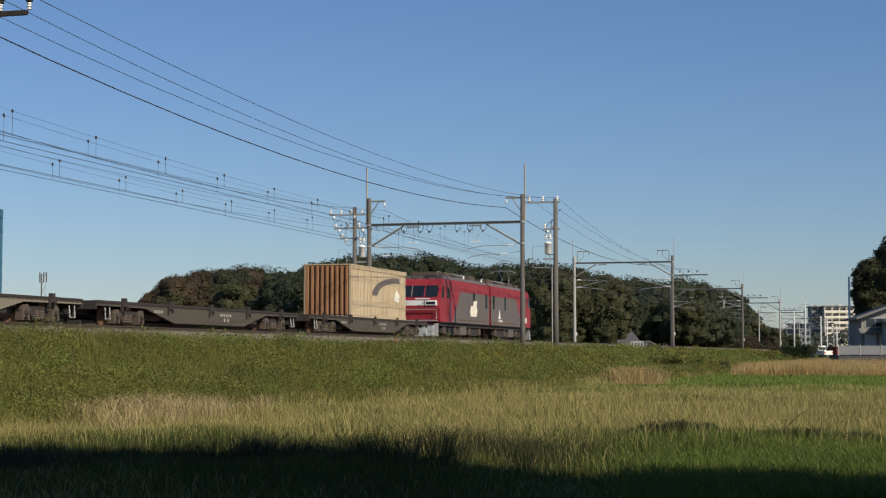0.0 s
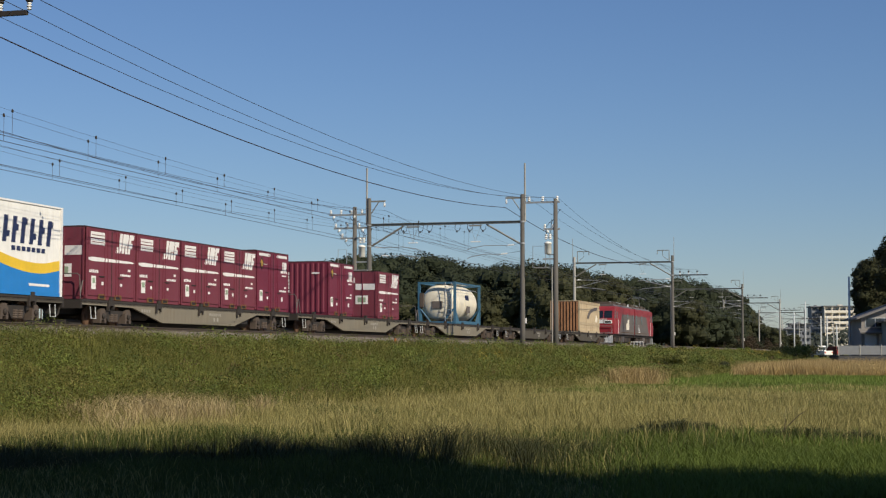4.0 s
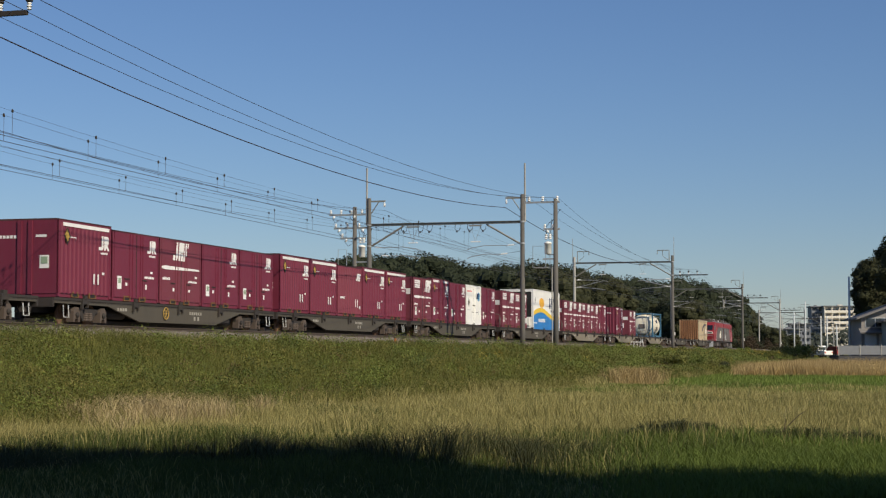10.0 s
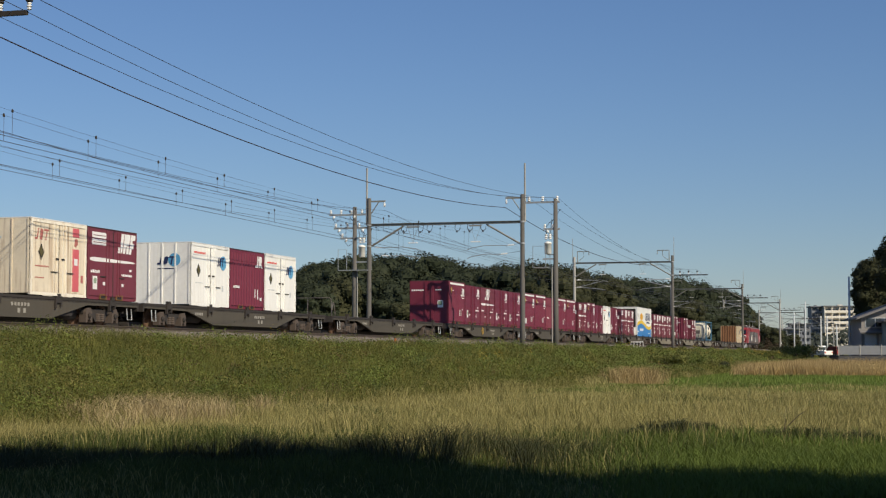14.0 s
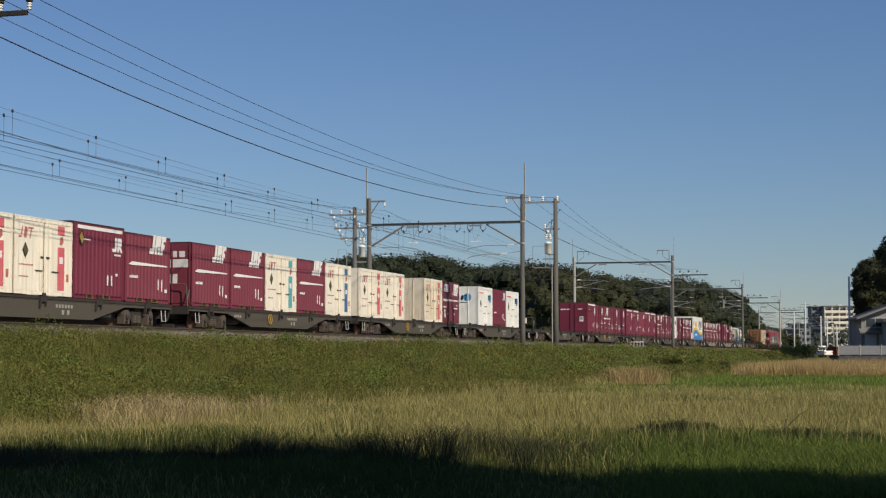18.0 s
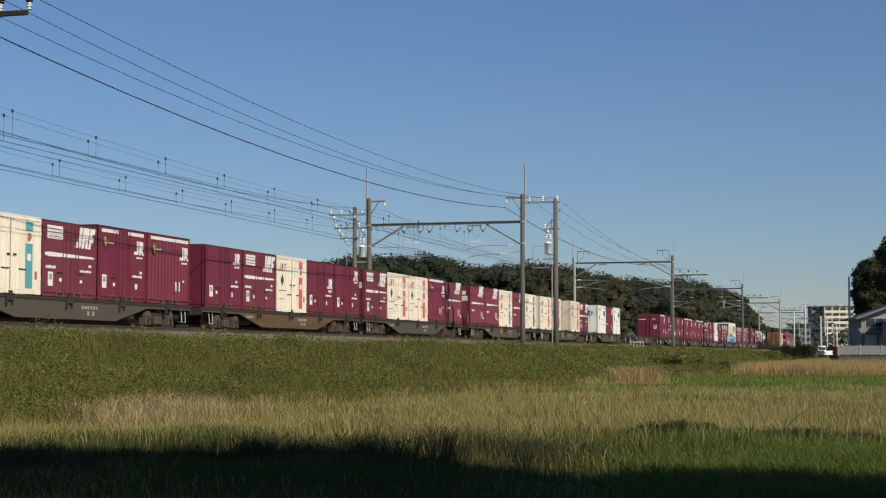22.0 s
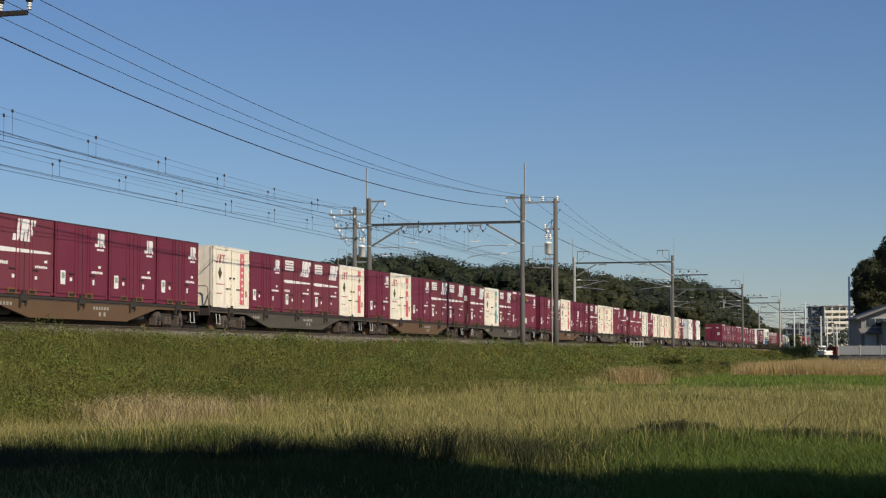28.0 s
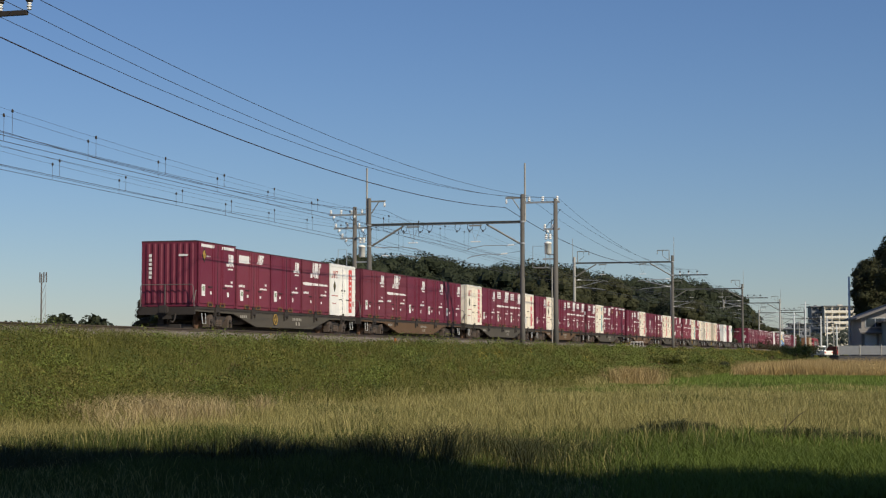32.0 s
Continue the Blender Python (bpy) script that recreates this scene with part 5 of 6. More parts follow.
def leaf_quads(centres, normals, size, r):
    """A pointed four-cornered leaf or clump at each centre, roughly across its normal."""
    n = len(centres)
    a = np.cross(normals, r.normal(size=(n, 3)))
    a /= np.linalg.norm(a, axis=1, keepdims=True) + 1e-9
    b = np.cross(normals, a)
    s = size * (0.6 + 0.8 * r.random((n, 1)))
    w = 0.5 + 0.3 * r.random((n, 1))
    return np.stack([centres - a * s, centres + b * s * w + a * s * 0.1, centres + a * s, centres - b * s * w], 1)


def crown_cloud(blobs, n, size, r, shell=0.35):
    """Leaves over a set of blobs (x, y, z, rx, ry, rz)."""
    blobs = np.array(blobs, float)
    wt = (blobs[:, 3] * blobs[:, 5]) ** 1.2
    pick = r.choice(len(blobs), n, p=wt / wt.sum())
    d = r.normal(size=(n, 3))
    d /= np.linalg.norm(d, axis=1, keepdims=True)
    rad = 0.97 - shell * r.random((n, 1)) ** 1.3
    d[:, 2] = np.where(d[:, 2] < -0.35, -d[:, 2], d[:, 2])
    c = blobs[pick, :3] + d * rad * blobs[pick, 3:]
    nn = d + 0.38 * r.normal(size=(n, 3))
    nn /= np.linalg.norm(nn, axis=1, keepdims=True)
    return leaf_quads(c, nn, size, r)


def inner_foliage(blobs, r, n=8, m=5):
    """The dense inside of a crown: facets a little within each blob."""
    out = []
    for x, y, z, rx, ry, rz in blobs:
        k = 0.6 + 0.3 * r.random((n + 1, m + 1))
        k[n] = k[0]
        p = lambda i, j: (x + k[i, j] * rx * math.sin(math.pi * j / m) * math.cos(2 * math.pi * i / n), y + k[i, j] * ry * math.sin(math.pi * j / m) * math.sin(2 * math.pi * i / n), z + k[i, j] * rz * math.cos(math.pi * j / m))
        out += [(p(i, j), p(i + 1, j), p(i + 1, j + 1), p(i, j + 1)) for i in range(n) for j in range(m - 1)]
    return np.array(out)


def tree(height, spread, leaf, seed, n=3200, size=0.3, label="tall dark green broadleaf tree", low=0.25, lumps=30):
    r = np.random.default_rng(seed)
    ob = thing("tree", label, "tree", "trees of the wood")
    g = Geo()
    p, rad = Vector((0, 0, -0.2)), height * 0.02 + 0.05
    top = height * 0.75
    pts = [Vector((r.normal() * 0.15 * i, r.normal() * 0.15 * i, top * i / 5)) for i in range(6)]
    pts[0].z = -0.2
    for i in range(5):
        g.rod(pts[i], pts[i + 1], rad * (1 - i * 0.17), 8, rad * (1 - (i + 1) * 0.17))
    part("trunk", g, BARK, ob)
    mz, rx, rz = height * (low + (1 - low) * 0.48), spread * 0.74, height * (1 - low) * 0.45
    blobs = [(0, 0, mz, rx, rx, rz)]
    for i in range(lumps):
        a, f = r.random() * 6.283, -0.7 + 1.6 * r.random()
        q = math.sqrt(1 - f * f)
        s = spread * (0.2 + 0.17 * r.random())
        blobs.append((rx * 0.82 * q * math.cos(a), rx * 0.82 * q * math.sin(a), min(mz + rz * 0.82 * f, height - s * 0.72), s, s, s * 0.75))
        if i < 6:
            base = pts[2].lerp(pts[4], r.random())
            part("limb", Geo().rod(base, (blobs[-1][0] * 0.8, blobs[-1][1] * 0.8, blobs[-1][2]), rad * 0.35, 6, rad * 0.1), BARK, ob)
    me = tri_mesh("crown", np.concatenate([crown_cloud(blobs, n, size, r, 0.22), inner_foliage(blobs, r)]), leaf)
    crown = new("crown", me)
    crown.parent = ob
    return ob


def spot(px, dist):
    """World x and y at a bearing (offset right of the view's middle, per metre of depth) and a depth."""
    a = radians(HEAD)
    return (-math.sin(a) * dist + math.cos(a) * px * dist, math.cos(a) * dist + math.sin(a) * px * dist)


def bearing(x):
    return (x - 784) / 2956


PROTO = {}


def plant(kind, x, y, turn, hh):
    """Kind: leaf and shape. Trees alike share their meshes; heights come in steps."""
    step = max(4, round(hh))
    key = (kind, step)
    if key not in PROTO:
        leaf, spr, lab, low = {"d": (LEAF_DARK, 0.34, "tall dark green broadleaf tree in the wood", 0.12), "o": (LEAF_OLIVE, 0.38, "olive-green broadleaf tree turning in autumn", 0.12),
                               "r": (LEAF_RUST, 0.4, "russet-brown broadleaf tree in autumn", 0.12), "t": (LEAF_OLIVE, 0.25, "tall dark evergreen tree behind the houses", 0.3), "h": (LEAF_DARK, 0.2, "unseen tall tree with a high crown, added to shape the shade", 0.5), "s": (LEAF_DARK, 0.34, "unseen dense dark green tree behind the onlooker, added for shade", 0.12)}[kind]
        PROTO[key] = tree(step, step * spr, leaf, 100 + step * 7 + ord(kind), n=int((1000 + 165 * step) * (2.2 if kind == "t" else 1)), size=(0.09 + 0.005 * step) * (2.2 if kind in "sh" else 0.8 if kind == "t" else 1), label=lab, low=low)
        PROTO[key].matrix_basis = pose(x, y, 0, rz=turn)
        return
    copy_thing(PROTO[key], pose(x, y, 0, rz=turn))


wood = np.random.default_rng(21)


def ridge(x):
    """Elevation of the wood's skyline over the horizon, in parts of the view, by bearing."""
    return np.interp(x, [258, 300, 350, 430, 480, 500, 560, 600, 700, 760, 800, 850, 868, 885, 920, 1000, 1050, 1100, 1150, 1240, 1270, 1302, 1318, 1335, 1400],
                     [110, 138, 156, 166, 150, 156, 176, 174, 185, 185, 176, 165, 148, 170, 173, 158, 150, 138, 139, 138, 120, 104, 88, 60, 40]) / 2956


# stands of the wood: bearings from and to, depth, share of the skyline's height, how many, kinds
STANDS = [(268, 500, 335, 1.0, 15, "rrord"), (300, 500, 305, 0.8, 9, "orror"), (495, 870, 258, 1.0, 24, "ddddo"), (500, 880, 236, 0.82, 17, "dod"), (520, 880, 222, 0.6, 10, "oo"),
          (872, 1010, 240, 1.0, 10, "dd"), (940, 1090, 210, 0.97, 10, "odo"), (960, 1090, 185, 0.75, 6, "oo"), (1080, 1310, 320, 1.0, 16, "dd"), (1090, 1290, 285, 0.8, 12, "dod"),
          (1290, 1400, 400, 1.0, 10, "do"), (1200, 1340, 300, 0.5, 9, "do")]
for x0, x1, dist, share, n, kinds in STANDS:
    for i in range(n):
        px = x0 + (x1 - x0) * ((i + 0.5) / n) + wood.normal() * 5
        d = dist * (1 + 0.04 * wood.normal())
        x, y = spot(bearing(px), d)
        plant(kinds[i % len(kinds)], x, y, wood.random() * 360, (1.3 + float(ridge(px)) * d) * share * (1.01 + 0.1 * wood.random()))
# the big trees beside the houses
for px, d, hh, k in ((1549, 185, 13.2, "t"), (1600, 175, 15.6, "t"), (1581, 205, 16.0, "t"), (1640, 190, 15.0, "t")):
    plant(k, *spot(bearing(px), d), px, hh)
# unseen trees added behind the onlooker, to shade the meadow's front and block skylight
for gx, gy, k, hh in ((-13.5, 16.6, 27, 25), (-8.7, 16.2, 27, 27), (-6.4, 13.0, 26, 28), (-2.4, 8.0, 26, 22), (-9, 11, 26, 20), (-3, 8, 26, 19), (-31, 8, 22, 21), (-40, 12, 22, 22), (-22, 2, 22, 20), (-2, 2, 25, 22), (6, 6, 25, 21), (-12, 6, 25, 23)):
    x, y = gx - 1.8 + k * 1.0, gy - 3.2 - k * 0.6
    plant("s", x, y, gx * 40, hh)
# one more unseen tree, added to shape the edge of that shade
plant("h", 18.7, -0.4, 40, 27)


def bush(w, hh, seed, leaf=LEAF_DARK, label="low dark green bush on the bank", fine=1.0):
    r = np.random.default_rng(seed)
    ob = thing("bush", label, "bush", "bushes")
    g = Geo()
    for i in range(5):
        g.rod((0, 0, -0.1), (r.normal() * w * 0.3, r.normal() * w * 0.3, hh * 0.6), 0.03, 5, 0.01)
    part("stems", g, BARK, ob)
    blobs = [(r.normal() * w * 0.35, r.normal() * w * 0.35, hh * (0.35 + 0.3 * r.random()), w * 0.35, w * 0.35, hh * 0.33) for i in range(7)]
    crown = new("crown", tri_mesh("crown", crown_cloud(blobs, int(900 / fine), (0.09 + 0.02 * hh) * fine, r, 0.5), leaf))
    crown.parent = ob
    return ob


for i, (px, d, w, hh, z) in enumerate(((105, 74, 0.8, 1.9, 1.3), (124, 76, 0.9, 2.0, 1.2), (150, 75, 0.7, 1.5, 1.3), (172, 74, 0.6, 1.9, 1.3), (186, 76, 0.5, 1.6, 1.2))):
    x, y = spot(bearing(px), d)
    bush(w, hh, 300 + i).matrix_basis = pose(x, y, z)
for i, (px, d, w, hh, lf) in enumerate(((1412, 215, 2.4, 3.0, LEAF_FRESH), (1430, 220, 2.4, 2.8, LEAF_OLIVE), (1398, 230, 2.0, 2.6, LEAF_DARK), (1345, 290, 3, 4.6, LEAF_RUST), (1320, 300, 3.4, 5.6, LEAF_RUST),
                                        (1296, 310, 3.4, 5.8, LEAF_RUST), (1272, 290, 3, 4.4, LEAF_OLIVE), (1365, 300, 2.6, 3.6, LEAF_RUST), (1382, 270, 2.4, 3.2, LEAF_OLIVE))):
    x, y = spot(bearing(px), d)
    bush(w, hh, 320 + i, lf, "brown autumn bush beside the line" if lf is LEAF_RUST else "green bush beside the line", 0.6).matrix_basis = pose(x, y, 0)
BUSH_GREEN = leafy("hedge_leaves", (0.07, 0.085, 0.022), (0.21, 0.21, 0.055), scale=0.5)
for i, (px, d, w, hh, z, lf) in enumerate(((1206, 104, 1.7, 1.25, 0.4, BUSH_GREEN), (1222, 112, 1.8, 1.35, 0.3, LEAF_FRESH), (1240, 118, 1.6, 1.2, 0.1, BUSH_GREEN), (1258, 122, 1.4, 0.9, 0.0, LEAF_OLIVE), (1184, 98, 1.5, 0.9, 0.5, BUSH_GREEN))):
    x, y = spot(bearing(px), d)
    bush(w, hh, 360 + i, lf, "rounded green bush at the end of the bank", 0.5).matrix_basis = pose(x, y, z)
# far woods along the skyline, distance haze put into a greyed leaf colour
r = np.random.default_rng(5)
pts, nrm = [], []
for i in range(15000):
    px = -300 + 2300 * r.random()
    d = 760 + 120 * r.random()
    x, y = spot(bearing(px), d)
    top = 13 + 4 * math.sin(px * 0.013) + 3 * math.sin(px * 0.041 + 1)
    pts.append((x, y, top * r.random() ** 0.7))
    nrm.append((0.2 + r.normal() * 0.5, -0.9 + r.normal() * 0.5, 0.4 + r.normal() * 0.5))
nrm = np.array(nrm)
nrm /= np.linalg.norm(nrm, axis=1, keepdims=True)
far = new("far_woods", tri_mesh("far_woods", leaf_quads(np.array(pts), nrm, 1.0, r), leafy("hazy_leaves", (0.022, 0.03, 0.025), (0.05, 0.058, 0.045), through=0)))
tagged(far, "low hazy belt of woods on the skyline", "woods", kind="stuff")

# ---- buildings and the road on the far side of the fields ----
WALL_PALE = surface("pale_render", (0.72, 0.66, 0.56), 0.8, dirty=0.25)
WALL_GREY = surface("grey_render", (0.2, 0.21, 0.23), 0.8, dirty=0.25)
WALL_DARK = surface("dark_cladding", (0.06, 0.06, 0.065), 0.7, dirty=0.25)
TILE = surface("grey_roof_tile", (0.075, 0.075, 0.08), 0.6, grain=20, bump=0.4)
PANE = surface("window_pane", (0.04, 0.05, 0.06), 0.15, dirty=0.1, bump=0, spec=0.7)
FENCE = surface("pale_grey_fence_panel", (0.21, 0.22, 0.235), 0.5, dirty=0.2)
ASPHALT = surface("asphalt", (0.05, 0.05, 0.052), 0.9, dirty=0.3, grain=30)


def apartment(px, dist, width, deep, floors, bays, wall, label):
    x, y = spot(bearing(px), dist)
    ob = thing("apartment_building", label, "apartment building", m=pose(x, y, 0, rz=HEAD - 4))
    top = floors * 2.9 + 0.6
    grid = CREAM if wall is WALL_PALE else wall
    part("wall", Geo().box(-width / 2, width / 2, 0, deep, 0, top), wall, ob)
    roof = part("roof", Geo().box(-width / 2 - 0.8, width / 2 + 0.8, -1.6, deep + 0.5, top, top + 0.5), WALL_GREY, ob)
    part("roof_house", Geo().box(-width * 0.1, width * 0.05, deep * 0.4, deep * 0.7, top + 0.5, top + 1.2), wall, roof)
    bw = width / bays
    for f in range(floors):
        z = 0.3 + f * 2.9
        part("balcony_slab", Geo().box(-width / 2, width / 2, -1.5, 0, z - 0.15, z), grid, ob)
        for b in range(bays):
            x0 = -width / 2 + b * bw
            w = part("window", Geo().box(x0 + 0.5, x0 + bw - 0.5, -0.06, 0.0, z + 0.1, z + 2.1), wall, ob)
            part("pane", Geo().box(x0 + 0.6, x0 + bw / 2 - 0.05, -0.09, -0.05, z + 0.9, z + 1.95), PANE, w)
            part("pane", Geo().box(x0 + bw / 2 + 0.05, x0 + bw - 0.6, -0.09, -0.05, z + 0.9, z + 1.95), PANE, w)
            part("balcony_front", Geo().box(x0 + 0.1, x0 + bw - 0.1, -1.5, -1.42, z, z + 1.2), grid, ob)
            part("balcony_divider", Geo().box(x0 - 0.2, x0 + 0.2, -1.55, 0, z, z + 2.75), grid, ob)
    return ob


apartment(1491, 884, 19, 14, 9, 5, WALL_PALE, "cream apartment block with rows of balconies")
# this wing lies in shade, and the darkness is put into its wall colour
apartment(1447, 892, 6.6, 14, 9, 2, WALL_GREY, "apartment block wing, its shade put into a grey wall colour")
for px, d, w, dp, fl, lab in ((1398, 720, 10, 10, 4, "hazy grey block of flats far off"), (1416, 760, 9, 9, 5, "hazy grey tower block far off"), (1376, 800, 12, 9, 3, "hazy low office block far off")):
    apartment(px, d, w, dp, fl, 3, WALL_GREY, lab)


def house(px, dist, turn, w, d, eaves, ridge, wall, label, windows=2):
    x, y = spot(bearing(px), dist)
    ob = thing("house", label, "house", m=pose(x, y, 0, rz=turn))
    part("wall", Geo().prism([(-d / 2, 0), (d / 2, 0), (d / 2, eaves), (0, ridge - 0.2), (-d / 2, eaves)], -w / 2, w / 2, "x"), wall, ob)
    for s in (-1, 1):
        part("roof", Geo().prism([(s * (d / 2 + 0.5), eaves - 0.25), (0, ridge), (0, ridge - 0.18), (s * (d / 2 + 0.45), eaves - 0.42)], -w / 2 - 0.45, w / 2 + 0.45, "x"), TILE, ob)
    for f in range(2 if eaves > 4 else 1):
        for i in range(windows):
            x0 = -w / 2 + (i + 0.5) * w / windows
            z = 0.9 + f * 2.7
            wd = part("window", Geo().box(x0 - 0.95, x0 + 0.95, -d / 2 - 0.05, -d / 2, z, z + 1.3), STEEL, ob)
            part("pane", Geo().box(x0 - 0.87, x0 - 0.03, -d / 2 - 0.07, -d / 2 - 0.04, z + 0.07, z + 1.23), PANE, wd)
            part("pane", Geo().box(x0 + 0.03, x0 + 0.87, -d / 2 - 0.07, -d / 2 - 0.04, z + 0.07, z + 1.23), PANE, wd)
    return ob


SLATE = surface("pale_slate_roof", (0.2, 0.19, 0.18), 0.7, grain=20, bump=0.3)
WALL_MID = surface("grey_brown_render", (0.3, 0.28, 0.26), 0.8, dirty=0.25)
WALL_TEAL = surface("grey_green_render", (0.24, 0.29, 0.29), 0.8, dirty=0.25)
x, y = spot(bearing(1622), 172)
h1 = thing("house", "two-storey house with pale slate gable roof and white shutter", "house", m=pose(x, y, 0, rz=HEAD - 6))
part("wall", Geo().prism([(-5.6, 0), (5.6, 0), (5.6, 5.2), (0, 7.15), (-5.6, 5.2)], 0, 9, "y"), WALL_MID, h1)
for s_ in (-1, 1):
    part("roof", Geo().prism([(s_ * 6.15, 5.1), (0, 7.4), (0, 7.2), (s_ * 6.15, 4.9)], -0.7, 9.5, "y"), SLATE, h1, "pale slate roof slope")
part("canopy", Geo().prism([(-1.3, 3.6), (0.02, 4.0), (0.02, 3.85), (-1.3, 3.47)], -5.9, 5.9, "x"), SLATE, h1)
for i in range(3):
    wd = part("window", Geo().box(-5.2 + i * 2.6, -3.2 + i * 2.6, -0.06, 0, 4.1, 5.1), GREY_BOX, h1)
    for j in range(2):
        part("pane", Geo().box(-5.12 + i * 2.6 + j * 0.96, -4.24 + i * 2.6 + j * 0.96, -0.09, -0.05, 4.17, 5.03), PANE, wd)
part("white_shutter", Geo().box(-5.3, -4.1, -0.05, 0, 2.0, 3.4), MARK, h1, "white roller shutter")
part("white_door", Geo().box(-3.8, -3.3, -0.05, 0, 1.6, 3.4), MARK, h1)
house(1628, 168, HEAD + 80, 9, 7, 4.9, 6.2, WALL_TEAL, "grey-green rendered two-storey house")
house(1066, 236, HEAD + 20, 8, 7, 2.8, 4.9, WALL_PALE, "low house with grey tiled roof among trees")
house(1132, 240, HEAD - 70, 5, 4, 2.4, 3.3, WALL_PALE, "small pale outbuilding beside the line", 1)
# raised lane with its fence
x0, y0 = spot(bearing(1483), 158)
lane = thing("lane_fence", "pale grey panel fence along a raised lane", "fence", m=pose(x0, y0, 0, rz=HEAD - 3))
part("retaining_wall", Geo().box(0, 30, 0, 0.3, -0.1, 1.2), WALL_DARK, lane)
for i in range(15):
    part("fence_panel", Geo().box(i * 2.0 + 0.05, i * 2.0 + 1.95, 0.02, 0.07, 1.3, 2.15), FENCE, lane)
    part("fence_post", Geo().box(i * 2.0 - 0.05, i * 2.0 + 0.05, -0.02, 0.08, 1.2, 2.25), PALE_POST, lane)
g = Geo().box(0.2, 40, 0.4, 6, 0.6, 1.24)
road = tagged(part("road", g, ASPHALT), "grey asphalt lane on a low bank", "road", kind="structure")
road.matrix_basis = pose(x0, y0, 0, rz=HEAD - 3)


def tall_pole(px, dist, top_row, arms):
    x, y = spot(bearing(px), dist)
    top = H + (628 - top_row) / 2956 * dist
    ob = thing("utility_pole", "tall pale concrete utility pole beside the lane", "utility pole", "poles by the lane", pose(x, y, 0))
    part("pole", Geo().lathe([(0.15, -0.1), (0.13, 4), (0.09, top)], (0, 0, 0), "z", 10), GREY_BOX, ob, smooth=True)
    for i in range(arms):
        part("crossarm", Geo().box(-0.9, 0.9, -0.05, 0.05, top - 0.7 - i * 0.8, top - 0.6 - i * 0.8), STEEL, ob)
    return ob


for px, d, row, n in ((1503, 178, 490, 0), (1517, 190, 497, 1), (1525, 215, 505, 2), (1532, 235, 507, 2), (1425, 330, 534, 1), (1405, 300, 552, 1), (1463, 300, 560, 1), (1480, 260, 575, 0), (1452, 380, 560, 0)):
    tall_pole(px, d, row, n)


def car(px, dist, z, paint, label, truck):
    x, y = spot(bearing(px), dist)
    ob = thing("car", label, "car", m=pose(x, y, z, rz=HEAD + 25))
    L, w = (3.4, 1.5)
    part("body", Geo().prism([(-L / 2, 0.35), (L / 2, 0.35), (L / 2, 0.8), (L / 2 - 0.7, 0.95), (-L / 2, 0.95)], -w / 2, w / 2, "x"), paint, ob, bevel=0.05)
    prof = [(L / 2 - 0.8, 0.95), (L / 2 - 1.3, 1.6), (L / 2 - 1.9, 1.65), (L / 2 - 2.0, 0.95)] if truck else [(L / 2 - 0.7, 0.95), (L / 2 - 1.3, 1.55), (-L / 2 + 0.3, 1.55), (-L / 2 + 0.05, 0.95)]
    cab = part("cabin", Geo().prism(prof, -w / 2 + 0.06, w / 2 - 0.06, "x"), paint, ob, bevel=0.04)
    part("rear_window", Geo().box(-w / 2 + 0.2, w / 2 - 0.2, prof[3][0] - 0.02, prof[3][0] + 0.3, 1.05, 1.45), PANE, cab)
    for sx in (-1, 1):
        part("tail_light", Geo().box(sx * 0.6 - 0.1, sx * 0.6 + 0.1, -L / 2 - 0.02, -L / 2 + 0.02, 0.6, 0.8), RED_MARK, ob)
        for sy in (-1, 1):
            wh = part("wheel", Geo().lathe([(0.1, -0.09), (0.28, -0.09), (0.3, 0), (0.28, 0.09), (0.1, 0.09)], (sx * (w / 2 - 0.1), sy * L * 0.32, 0.3), "x", 16), DARK, ob)
            part("rim", Geo().lathe([(0.05, -0.1), (0.17, -0.1), (0.17, 0.1), (0.05, 0.1)], (sx * (w / 2 - 0.1), sy * L * 0.32, 0.3), "x", 12), STEEL, wh)
    return ob


car(1452, 235, 0.9, WHITE, "white small truck parked by the lane", True)
car(1474, 245, 0.95, surface("dark_red_paint", (0.16, 0.02, 0.02), 0.4), "red car parked by the lane", False)
part_pad = Geo().prism([(-22, -0.1), (-3, 0.9), (6, 0.9), (6, -0.1)], -9, 14, "x")
pad = tagged(part("road_shoulder", part_pad, EARTH), "grassy earth lay-by beside the lane", "road", kind="structure")
px_, py_ = spot(bearing(1455), 235)
pad.matrix_basis = pose(px_, py_, 0, rz=HEAD)
# radio mast far off
x, y = spot(bearing(73), 345)
mast = thing("radio_mast", "slim grey radio mast with aerials", "mast", m=pose(x, y, 0))
part("pole", Geo().rod((0, 0, 0), (0, 0, 18), 0.19, 8, 0.14), LOCO_GREY, mast)
for i in range(9):
    part("lattice_brace", Geo().rod((0.2, 0, 2 * i), (1.0, 0, 2 * i + 2), 0.05, 4).rod((1.0, 0, 2 * i), (1.0, 0, 2 * i + 2), 0.05, 4), STEEL, mast)
for dx in (-0.4, 0.5, 1.1):
    part("aerial", Geo().box(dx - 0.08, dx + 0.08, -0.12, 0.12, 16.2, 18.3), LOCO_GREY, mast)
# small fixtures on the bank
fx = -19.0
fy = 118.0
rail_ = thing("pipe_railing", "small white pipe railing on the bank", "railing", m=pose(fx, fy, 1.3))
for i in range(5):
    part("upright", Geo().rod((-0.4 + i * 0.2, -0.3 + 0.1 * i, 0), (-0.4 + i * 0.2, -0.3 + 0.1 * i, 0.9), 0.025), MARK, rail_)
part("top_bar", Geo().rod((-0.4, -0.3, 0.9), (0.4, 0.1, 0.9), 0.025), MARK, rail_)
mk = thing("marker_post", "short orange marker post beside the ballast", "marker", m=pose(-22.1, 70.5, 1.6))
